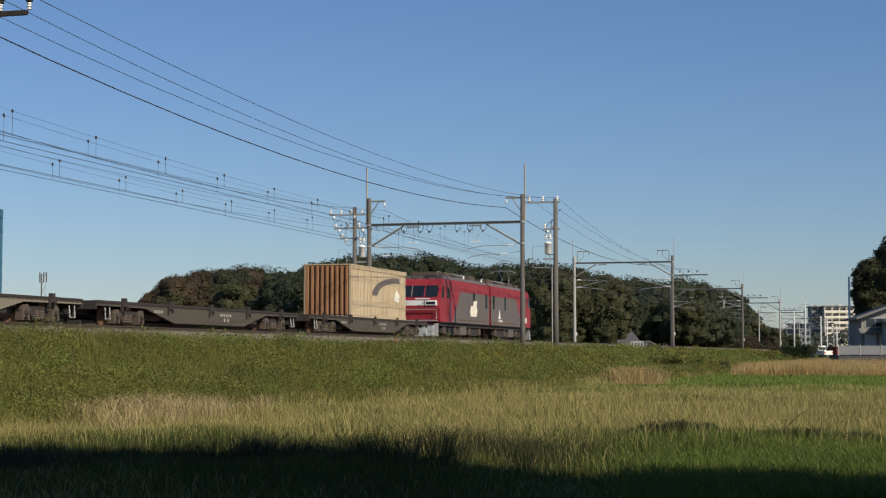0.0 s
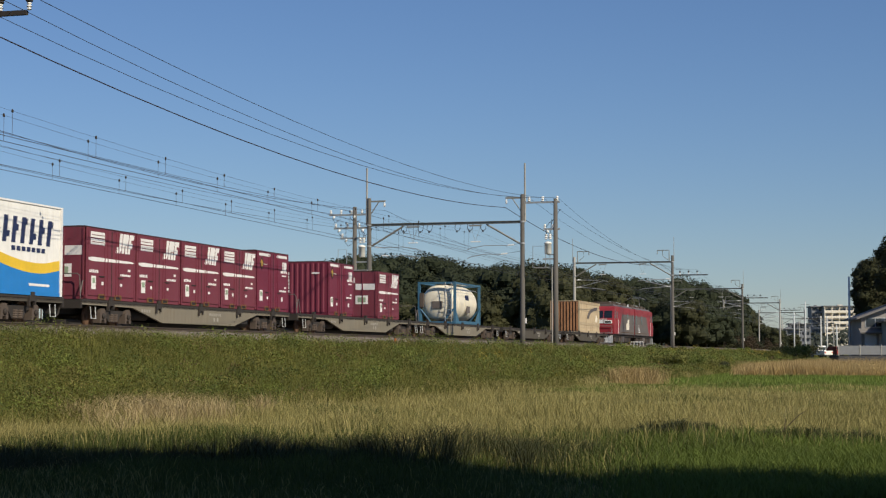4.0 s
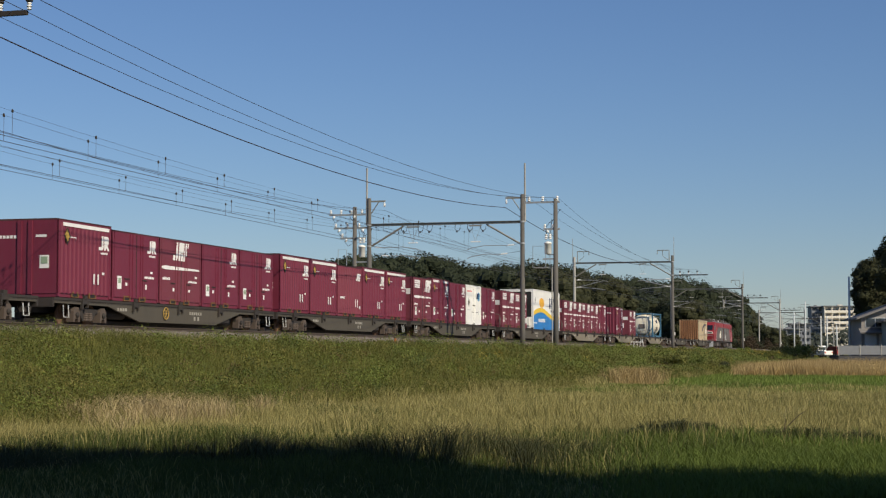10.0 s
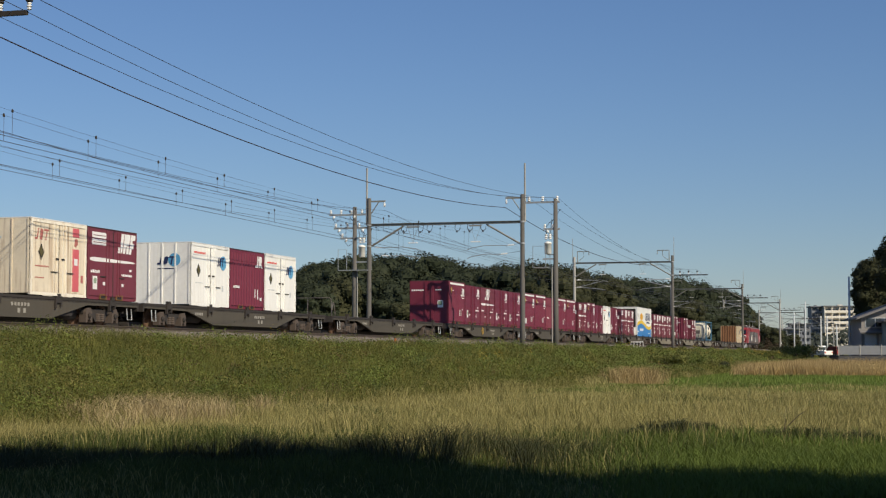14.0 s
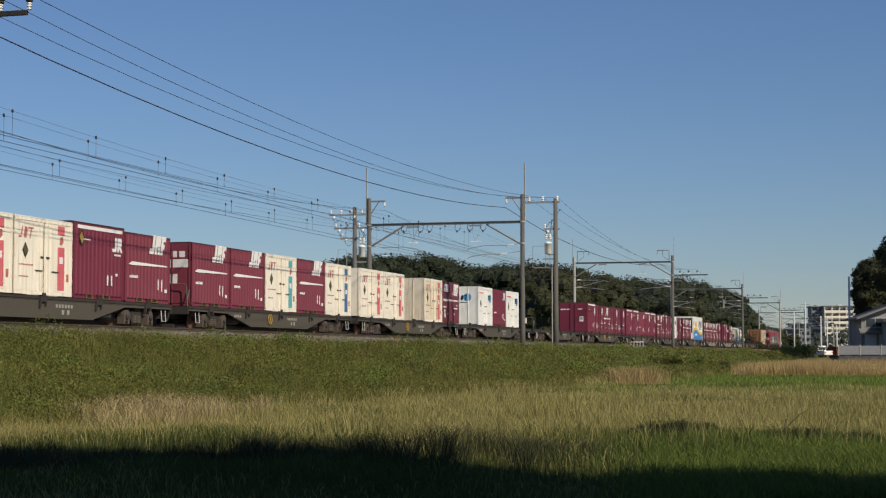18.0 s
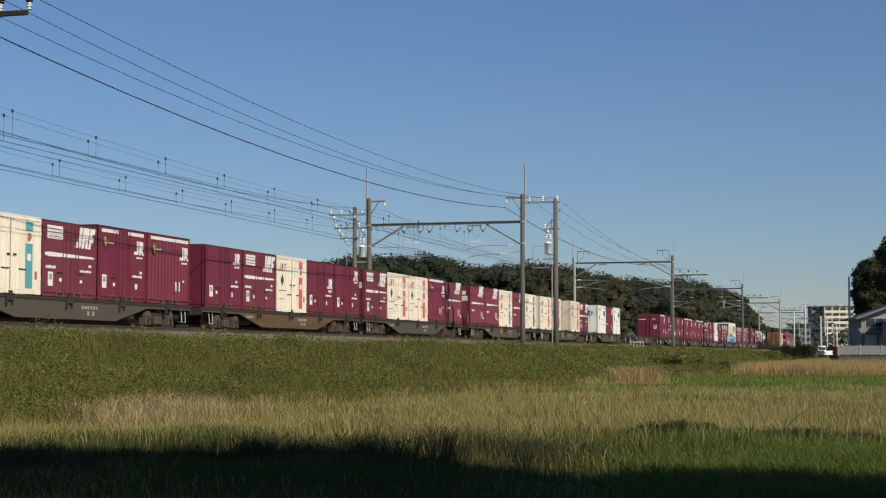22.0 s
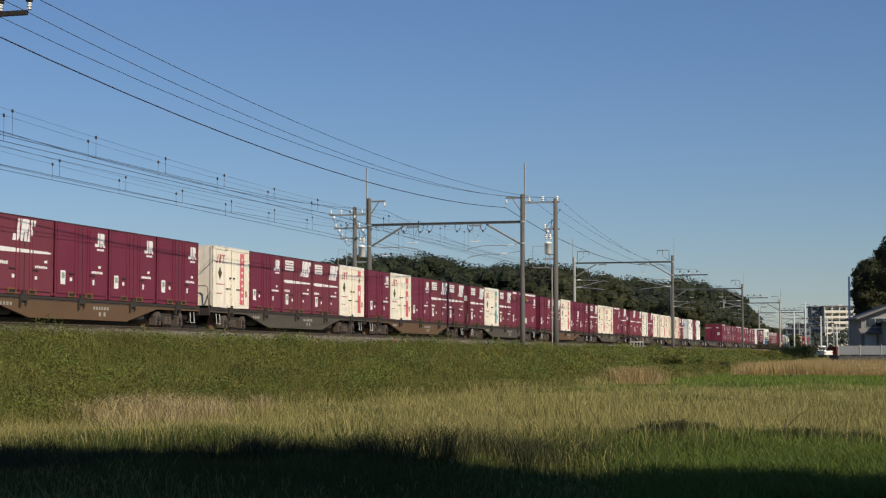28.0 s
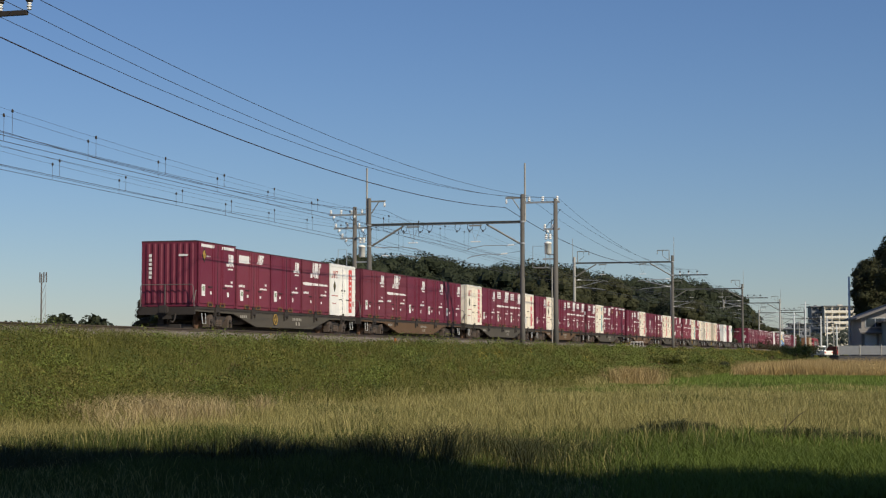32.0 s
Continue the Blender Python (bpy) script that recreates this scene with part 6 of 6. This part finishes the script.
part("post", Geo().rod((0, 0, -0.1), (0, 0, 0.42), 0.05, 8), surface("orange_plastic", (0.6, 0.14, 0.03), 0.5), mk)
part("cap", Geo().lathe([(0.06, 0), (0.06, 0.05), (0.02, 0.08)], (0, 0, 0.42), "z", 8), RUST, mk)

# ---- grass, weeds and reeds ----
def blades(name, label, x, y, hh, width, lean, material, category, r):
    """Bent grass blades: three triangles each, drawn as one five-cornered outline."""
    n = len(x)
    z = ground_z(x, y)
    base = np.stack([x, y, z - 0.02], 1)
    a = r.random(n) * 2 * np.pi
    side = np.stack([np.cos(a), np.sin(a), np.zeros(n)], 1) * width[:, None] * 0.5
    b = r.random(n) * 2 * np.pi
    out = np.stack([np.cos(b), np.sin(b), np.zeros(n)], 1) * (hh * lean * (0.3 + 0.9 * r.random(n)))[:, None]
    up = np.array([0, 0, 1.0])
    mid = base + up * (hh * 0.6)[:, None] + out * 0.35
    tip = base + up * (hh * (1 - 0.25 * lean))[:, None] + out
    v = np.stack([base - side, base + side, mid + side * 0.75, tip, mid - side * 0.75], 1)
    ob = new(name, blade_mesh(name, v, material))
    return tagged(ob, label, category, kind="stuff")


def short_blades(name, label, x, y, hh, width, material, category, r):
    """Far or short grass: one triangle each."""
    n = len(x)
    base = np.stack([x, y, ground_z(x, y) - 0.02], 1)
    a, b = r.random(n) * 2 * np.pi, r.random(n) * 2 * np.pi
    side = np.stack([np.cos(a), np.sin(a), np.zeros(n)], 1) * width[:, None] * 0.5
    tip = base + np.stack([np.cos(b) * hh * 0.3, np.sin(b) * hh * 0.3, hh], 1)
    return tagged(new(name, tri_mesh(name, np.stack([base - side, base + side, tip], 1), material)), label, category, kind="stuff")


def weeds(name, label, x, y, z, size, material, category, r):
    n = len(x)
    nrm = r.normal(size=(n, 3)) * 0.7 + np.array([0.35, -0.3, 0.7])
    nrm /= np.linalg.norm(nrm, axis=1, keepdims=True)
    ob = new(name, tri_mesh(name, leaf_quads(np.stack([x, y, z], 1), nrm, size, r), material))
    return tagged(ob, label, category, kind="stuff")


DRY = leafy("dry_grass", (0.15, 0.145, 0.045), (0.44, 0.38, 0.15), (0.6, 0.46, 0.25), scale=0.5, through=0.3)
GREEN = leafy("green_grass", (0.035, 0.052, 0.014), (0.125, 0.15, 0.035), scale=0.35, through=0.3)
LUSH = leafy("lush_grass", (0.07, 0.11, 0.02), (0.16, 0.205, 0.04), scale=0.3, through=0.3)
WEED = leafy("bank_weeds", (0.04, 0.045, 0.011), (0.16, 0.156, 0.035), (0.28, 0.21, 0.085), scale=0.45, through=0.25)
BANK = leafy("bank_grass_blades", (0.06, 0.069, 0.016), (0.19, 0.19, 0.045), (0.32, 0.26, 0.1), scale=0.3, through=0.3)
MOWN = leafy("mown_grass", (0.1, 0.155, 0.028), (0.19, 0.245, 0.05), scale=0.12, through=0.2)
REED = leafy("golden_reeds", (0.36, 0.26, 0.115), (0.52, 0.39, 0.185), scale=0.15, through=0.3)
STRAW = leafy("bleached_straw", (0.28, 0.22, 0.11), (0.6, 0.48, 0.26), scale=0.6, through=0.3)
LEAFY = leafy("tall_weed_leaves", (0.05, 0.07, 0.015), (0.17, 0.2, 0.05), scale=0.4, through=0.25)
gr = np.random.default_rng(11)


def fan(n, d0, d1, b0, b1, power=1.0):
    """Random spots of the meadow between two depths and two bearings."""
    d = d0 * (d1 / d0) ** (gr.random(n) ** power)
    s = b0 + (b1 - b0) * gr.random(n)
    a = radians(HEAD)
    return -math.sin(a) * d + math.cos(a) * s * d, math.cos(a) * d + math.sin(a) * s * d, d, s


def patch(x, y, k=0.35, o=0.0):
    return np.sin(x * k + o) * np.cos(y * k * 0.8 + 2 * o) + 0.6 * np.sin(x * k * 2.3 + y * k * 1.7 + o)


# meadow: near grass is darker green, part of its shade put into colour
x, y, d, s = fan(290000, 12, 66, -0.3, 0.3)
keep = -x < toe(y) + 0.8
x, y, d, s = x[keep], y[keep], d[keep], s[keep]
dry = 0.8 * patch(x, y) + 1.1 * np.clip((d - 22 - 5 * (s < -0.03)) / 5, -1, 1) - 1.3 * np.clip((s - 0.1) / 0.08, 0, 1) * np.clip((27 - d) / 3, 0, 1) - 1.6 * np.clip((d - 57) / 6, 0, 1) * (s > 0.1) + gr.normal(size=len(x)) * 0.6 > 0.1
hh = (0.12 + 0.16 * gr.random(len(x))) * (1 + 0.25 * patch(x, y, 0.8, 1)) * np.clip((d - 9) / 10, 0.5, 1)
w = 0.0026 + 0.00014 * d + 0.0028 * gr.random(len(x))
blades("dry_meadow_grass", "tall straw-yellow meadow grass", x[dry], y[dry], hh[dry] * 1.2, w[dry], 0.7, DRY, "grass", gr)
blades("green_meadow_grass", "rough green meadow grass", x[~dry], y[~dry], hh[~dry] * 0.9, w[~dry] * 1.2, 0.6, GREEN, "grass", gr)
# seed heads standing over the rest
x, y, d, s = fan(2600, 21, 50, -0.3, 0.3)
keep = -x < toe(y)
x, y, d = x[keep], y[keep], d[keep]
blades("seed_stalks", "pale seed stalks above the meadow", x, y, 0.38 + 0.3 * gr.random(len(x)), 0.005 + 0.00012 * d, 0.5, DRY, "grass", gr)
# mown field further out
x, y, d, s = fan(90000, 56, 108, 0.05, 0.3)
keep = -x < toe(y) - 0.5
short_blades("mown_field_grass", "short green field grass", x[keep], y[keep], 0.1 + 0.1 * gr.random(keep.sum()), 0.02 + 0.0003 * d[keep], MOWN, "grass", gr)
x, y, d, s = fan(34000, 14, 26, 0.05, 0.3)
keep = (s + gr.normal(size=len(s)) * 0.025 > 0.13) & (d + gr.normal(size=len(s)) < 24.5)
x, y, d = x[keep], y[keep], d[keep]
blades("lush_meadow_grass", "bright green young grass", x, y, 0.18 + 0.14 * gr.random(len(x)), 0.007 + 0.0002 * d, 0.6, LUSH, "grass", gr)
# reeds
x, y, d, s = fan(130000, 97, 230, 0.15, 0.32, 1.2)
keep = (-x < 11) & (s > 0.174 + 0.004 * np.sin(d) + 0.01 * gr.random(len(s)))
short_blades("golden_reeds", "golden dry reeds at the field's edge", x[keep], y[keep], (0.5 + 0.42 * gr.random(keep.sum())) * (1 + 0.25 * patch(x[keep], y[keep], 0.2, 2)), 0.009 + 0.00022 * d[keep], REED, "reeds", gr)
# bank: weeds over the slope, taller at its foot
n = 160000
yy = 18 * (330 / 18) ** (gr.random(n) ** 0.8)
pp = toe(yy) - 0.6 + (21.5 - toe(yy)) * gr.random(n)
xx = -pp
crest = 1 - 0.65 * np.clip((yy - 42) / 14, 0, 1) * np.clip((pp - 19.5) / 1.0, 0, 1)
tall = crest * (0.36 + 0.1 * patch(xx, yy, 0.7, 0.5) + 0.2 * np.clip(1 - np.abs(pp - toe(yy) - 1.2) / 1.5, 0, 1)) * np.clip((21.9 - pp) / 1.2, 0.35, 1)
thin = gr.random(n) < 0.72 + 0.28 * np.sin(xx * 2.1 + 3 * np.sin(yy * 0.7)) * np.cos(yy * 1.3)
xx, yy, tall, n = xx[thin], yy[thin], tall[thin], int(thin.sum())
zz = ground_z(xx, yy) + np.maximum(tall, 0.1) * gr.random(n) ** 0.6
weeds("bank_weeds", "rough olive-green weeds and creepers covering the bank", xx, yy, zz, (0.011 + 0.00032 * yy)[:, None], WEED, "weeds", gr)
n = 125000
yy = 18 * (300 / 18) ** (gr.random(n) ** 0.8)
pp = toe(yy) - 0.6 + (22.4 - toe(yy)) * gr.random(n)
hb = (0.3 + 0.4 * gr.random(n)) * (1 + np.clip((pp - 19.5) / 1.0, 0, 1) * (0.1 - 0.7 * np.clip((yy - 42) / 14, 0, 1)))
blades("bank_grass", "green and straw grass among the weeds", -pp, yy, hb, 0.004 + 0.00013 * yy, 0.7, BANK, "grass", gr)
# straw tufts at the foot of the bank
n = 5500
c = gr.integers(0, 45, n)
cx, cy = gr.random(45), gr.random(45)
yy = 30 + 75 * cy[c] + gr.normal(size=n) * 0.35
pp = toe(yy) - 0.8 + 1.6 * cx[c] + gr.normal(size=n) * 0.3
blades("straw_tufts", "tufts of dry straw at the foot of the bank", -pp, yy, 0.3 + 0.36 * gr.random(n), 0.009 + 0.00013 * yy, 0.9, DRY, "grass", gr)
# a stand of dry reeds where the bank meets the field
n = 2200
yy = 71 + 1.2 * gr.normal(size=n)
pp = 11.5 + 0.5 * gr.normal(size=n)
blades("bank_reeds", "pale brown dry reeds at the bank's foot", -pp, yy, 0.45 + 0.75 * gr.random(n), 0.006 + 0.00014 * yy, 0.9, REED, "reeds", gr)
# mounds of leafy weeds, each a heap of small leaves, in several tints over the slope
def weed_heaps(name, label, count, y0, y1, p0, p1, wide, high, leaves, leaf_size, material, r, power=1.3):
    yc = y0 * (y1 / y0) ** (r.random(count) ** power)
    t = toe(yc)
    pc = t + p0 + (20.9 - t + p1) * r.random(count)
    sc = 0.55 + 0.75 * r.random(count)
    i = r.integers(0, count, count * leaves)
    n = len(i)
    d = r.normal(size=(n, 3))
    d /= np.linalg.norm(d, axis=1, keepdims=True)
    d[:, 2] = np.abs(d[:, 2])
    rad = (1 - 0.35 * r.random((n, 1)) ** 2) * (1 + 0.16 * np.sin(d[:, :1] * 9 + i[:, None]) * np.cos(d[:, 1:2] * 8 + 2 * i[:, None]))
    lim = np.clip((22.2 - pc[i]) / 2.2, 0.35, 1)
    size = np.stack([wide * sc[i], wide * 1.5 * sc[i], high * sc[i] * lim], 1)
    c = np.stack([-pc[i], yc[i], ground_z(-pc[i], yc[i]) + 0.08], 1) + d * rad * size
    nn = d + 0.5 * r.normal(size=(n, 3)) + np.array([0, 0, 0.3])
    nn /= np.linalg.norm(nn, axis=1, keepdims=True)
    big = (leaf_size * (0.6 + 0.011 * yc[i]))[:, None]
    return tagged(new(name, tri_mesh(name, leaf_quads(c, nn, big, r), material)), label, "weeds", kind="stuff")


HEAP_GREEN = leafy("green_weed_leaves", (0.06, 0.086, 0.018), (0.24, 0.28, 0.06), scale=0.5, through=0.25)
HEAP_OLIVE = leafy("olive_weed_leaves", (0.075, 0.078, 0.022), (0.22, 0.2, 0.055), (0.32, 0.25, 0.1), scale=0.5, through=0.25)
HEAP_DARK = leafy("dark_creeper_leaves", (0.03, 0.05, 0.014), (0.11, 0.145, 0.035), scale=0.5, through=0.2)
HEAP_YELLOW = leafy("goldenrod_heads", (0.22, 0.17, 0.03), (0.42, 0.33, 0.06), scale=0.5, through=0.2)
HEAP_BROWN = leafy("withered_weed_leaves", (0.09, 0.055, 0.03), (0.22, 0.14, 0.08), scale=0.5, through=0.15)
hr = np.random.default_rng(47)
weed_heaps("green_weed_heaps", "heaps of fresh green leafy weeds on the bank", 260, 22, 230, -0.1, -0.2, 0.48, 0.55, 380, 0.021, HEAP_GREEN, hr)
weed_heaps("olive_weed_heaps", "heaps of olive-green weeds on the bank", 280, 22, 260, -0.3, 0.0, 0.46, 0.42, 340, 0.02, HEAP_OLIVE, hr)
weed_heaps("creeper_heaps", "dark green creepers heaped on the bank", 120, 22, 240, -0.2, -0.3, 0.42, 0.4, 300, 0.023, HEAP_DARK, hr)
weed_heaps("goldenrod_tufts", "yellow goldenrod heads among the weeds", 60, 50, 240, 0.5, 0.0, 0.3, 0.62, 60, 0.022, HEAP_YELLOW, hr, 0.7)
weed_heaps("withered_weed_tufts", "withered brown weeds on the bank", 90, 24, 200, 0.0, 0.4, 0.3, 0.36, 150, 0.018, HEAP_BROWN, hr)
# leafy tall weeds in clumps on the slope
n = 26000
c = gr.integers(0, 120, n)
cy, cp = 24 + 150 * gr.random(120) ** 1.4, gr.random(120)
yy = cy[c] + gr.normal(size=n) * 0.5
pp = toe(yy) + 0.3 + 5.2 * cp[c] + gr.normal(size=n) * 0.4
zz = ground_z(-pp, yy) + 0.75 * gr.random(n) ** 0.7 * np.clip((21.5 - pp) / 3, 0.3, 1)
weeds("tall_weeds", "clumps of taller leafy weeds on the bank", -pp, yy, zz, (0.013 + 0.00026 * yy)[:, None], LEAFY, "weeds", gr)
# weedy mounds with shade put into their dark leaves, one with bare stalks
SHADE_WEED = leafy("shade_dark_weed_leaves", (0.02, 0.025, 0.01), (0.065, 0.07, 0.026), (0.11, 0.085, 0.042), scale=0.9, through=0.1)
for px, d, wide, hh in ((1185, 25.9, 0.8, 0.36), (1150, 25.4, 0.5, 0.26), (1235, 26.2, 0.5, 0.24), (1430, 24.6, 0.75, 0.3), (1520, 24.2, 0.7, 0.34), (1345, 24.4, 0.5, 0.22)):
    n = 4200
    cx, cy = spot(bearing(px), d)
    a, q = gr.random(n) * 6.283, np.sqrt(gr.random(n))
    x, y = cx + np.cos(a) * q * wide, cy + np.sin(a) * q * wide * 1.6
    blades("weed_mound", "mound of weeds in the meadow, shade put into dark leaves", x, y, 0.07 + 0.95 * hh * np.clip(1.05 - q * q, 0, 1) * (0.6 + 0.4 * np.sin(3 * a + px) * np.cos(5 * q + px)) * (0.4 + 0.9 * gr.random(n)), 0.008 + 0.006 * gr.random(n), 0.9, SHADE_WEED, "weeds", gr)
cx, cy = spot(bearing(1385), 24.3)
ob = thing("dry_stalk", "bare pale dry stalk leaning out of the weeds", "plant", m=pose(cx, cy, 0))
part("stem", Geo().path([(-0.18, 0, 0.0), (0.0, 0, 0.22), (0.2, 0, 0.42), (0.32, 0, 0.5)], [0.009, 0.008, 0.006, 0.003]), BARK, ob)
part("twig", Geo().path([(0.0, 0, 0.22), (0.02, 0, 0.36), (0.0, 0, 0.48)], [0.006, 0.004, 0.002]), BARK, ob)
# tall weed stalks, coloured dark to carry the shade's edge further out
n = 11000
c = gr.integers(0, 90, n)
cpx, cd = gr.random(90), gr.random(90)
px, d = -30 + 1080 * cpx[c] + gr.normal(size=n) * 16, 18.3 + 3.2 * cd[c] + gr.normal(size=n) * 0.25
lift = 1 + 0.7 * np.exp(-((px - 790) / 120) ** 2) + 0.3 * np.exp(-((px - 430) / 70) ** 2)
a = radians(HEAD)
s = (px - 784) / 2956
blades("meadow_stalks", "upright weed stalks in the meadow, coloured dark for shade", -math.sin(a) * d + math.cos(a) * s * d, math.cos(a) * d + math.sin(a) * s * d, lift * (0.16 + 0.26 * gr.random(n)), 0.004 + 0.006 * gr.random(n), 0.7, SHADE_WEED, "grass", gr)
# weeds behind the far rails
n = 30000
yy = 30 * (260 / 30) ** gr.random(n)
pp = 31.8 + 2.2 * gr.random(n)
zz = 1.2 + (0.75 + 0.2 * patch(-pp, yy, 0.9, 1)) * gr.random(n)
weeds("far_bank_weeds", "rough green weeds behind the far track", -pp, yy, zz, (0.03 + 0.0003 * yy)[:, None], WEED, "weeds", gr)
# a straw-coloured swathe at the foot of the bank
n = 17000
c = gr.integers(0, 130, n)
px, d = (195 + 125 * gr.normal(size=130))[c] + 9 * gr.normal(size=n), (33.5 + 1.6 * gr.normal(size=130))[c] + 0.3 * gr.normal(size=n)
s = (px - 784) / 2956
x, y = -math.sin(a) * d + math.cos(a) * s * d, math.cos(a) * d + math.sin(a) * s * d
keep = -x < toe(y) + 0.5
hs = (0.16 + 0.5 * gr.random(n) ** 1.5) * (0.7 + 0.6 * gr.random(130))[c]
blades("straw_swathe", "bleached straw grass at the foot of the bank", x[keep], y[keep], hs[keep], 0.007 + 0.008 * gr.random(keep.sum()), 1.0, STRAW, "grass", gr)


def run_at(t):
    """How far the train has gone at t seconds, smoothly through the rows of RUN."""
    return float(np.polyval(RUN_CURVE, t))


RUN_CURVE = np.polyfit([t for t, s in RUN], [s for t, s in RUN], 6)


def motions():
    for ob, q, z in MOVING:
        walk(ob, [(t, pose(TRACK_FAR, START + q + s, z)) for t, s in RUN])
    # the wheels roll with the train: a row for every thirtieth of a second
    for ob in [o for o in scene.objects if o.name.split(".")[0] == "wheelset"]:
        x, y, z = ob.location
        walk(ob, [(i / FPS, pose(x, y, z, -math.degrees(run_at(i / FPS) / z))) for i in range(32 * FPS + 1)])


motions()
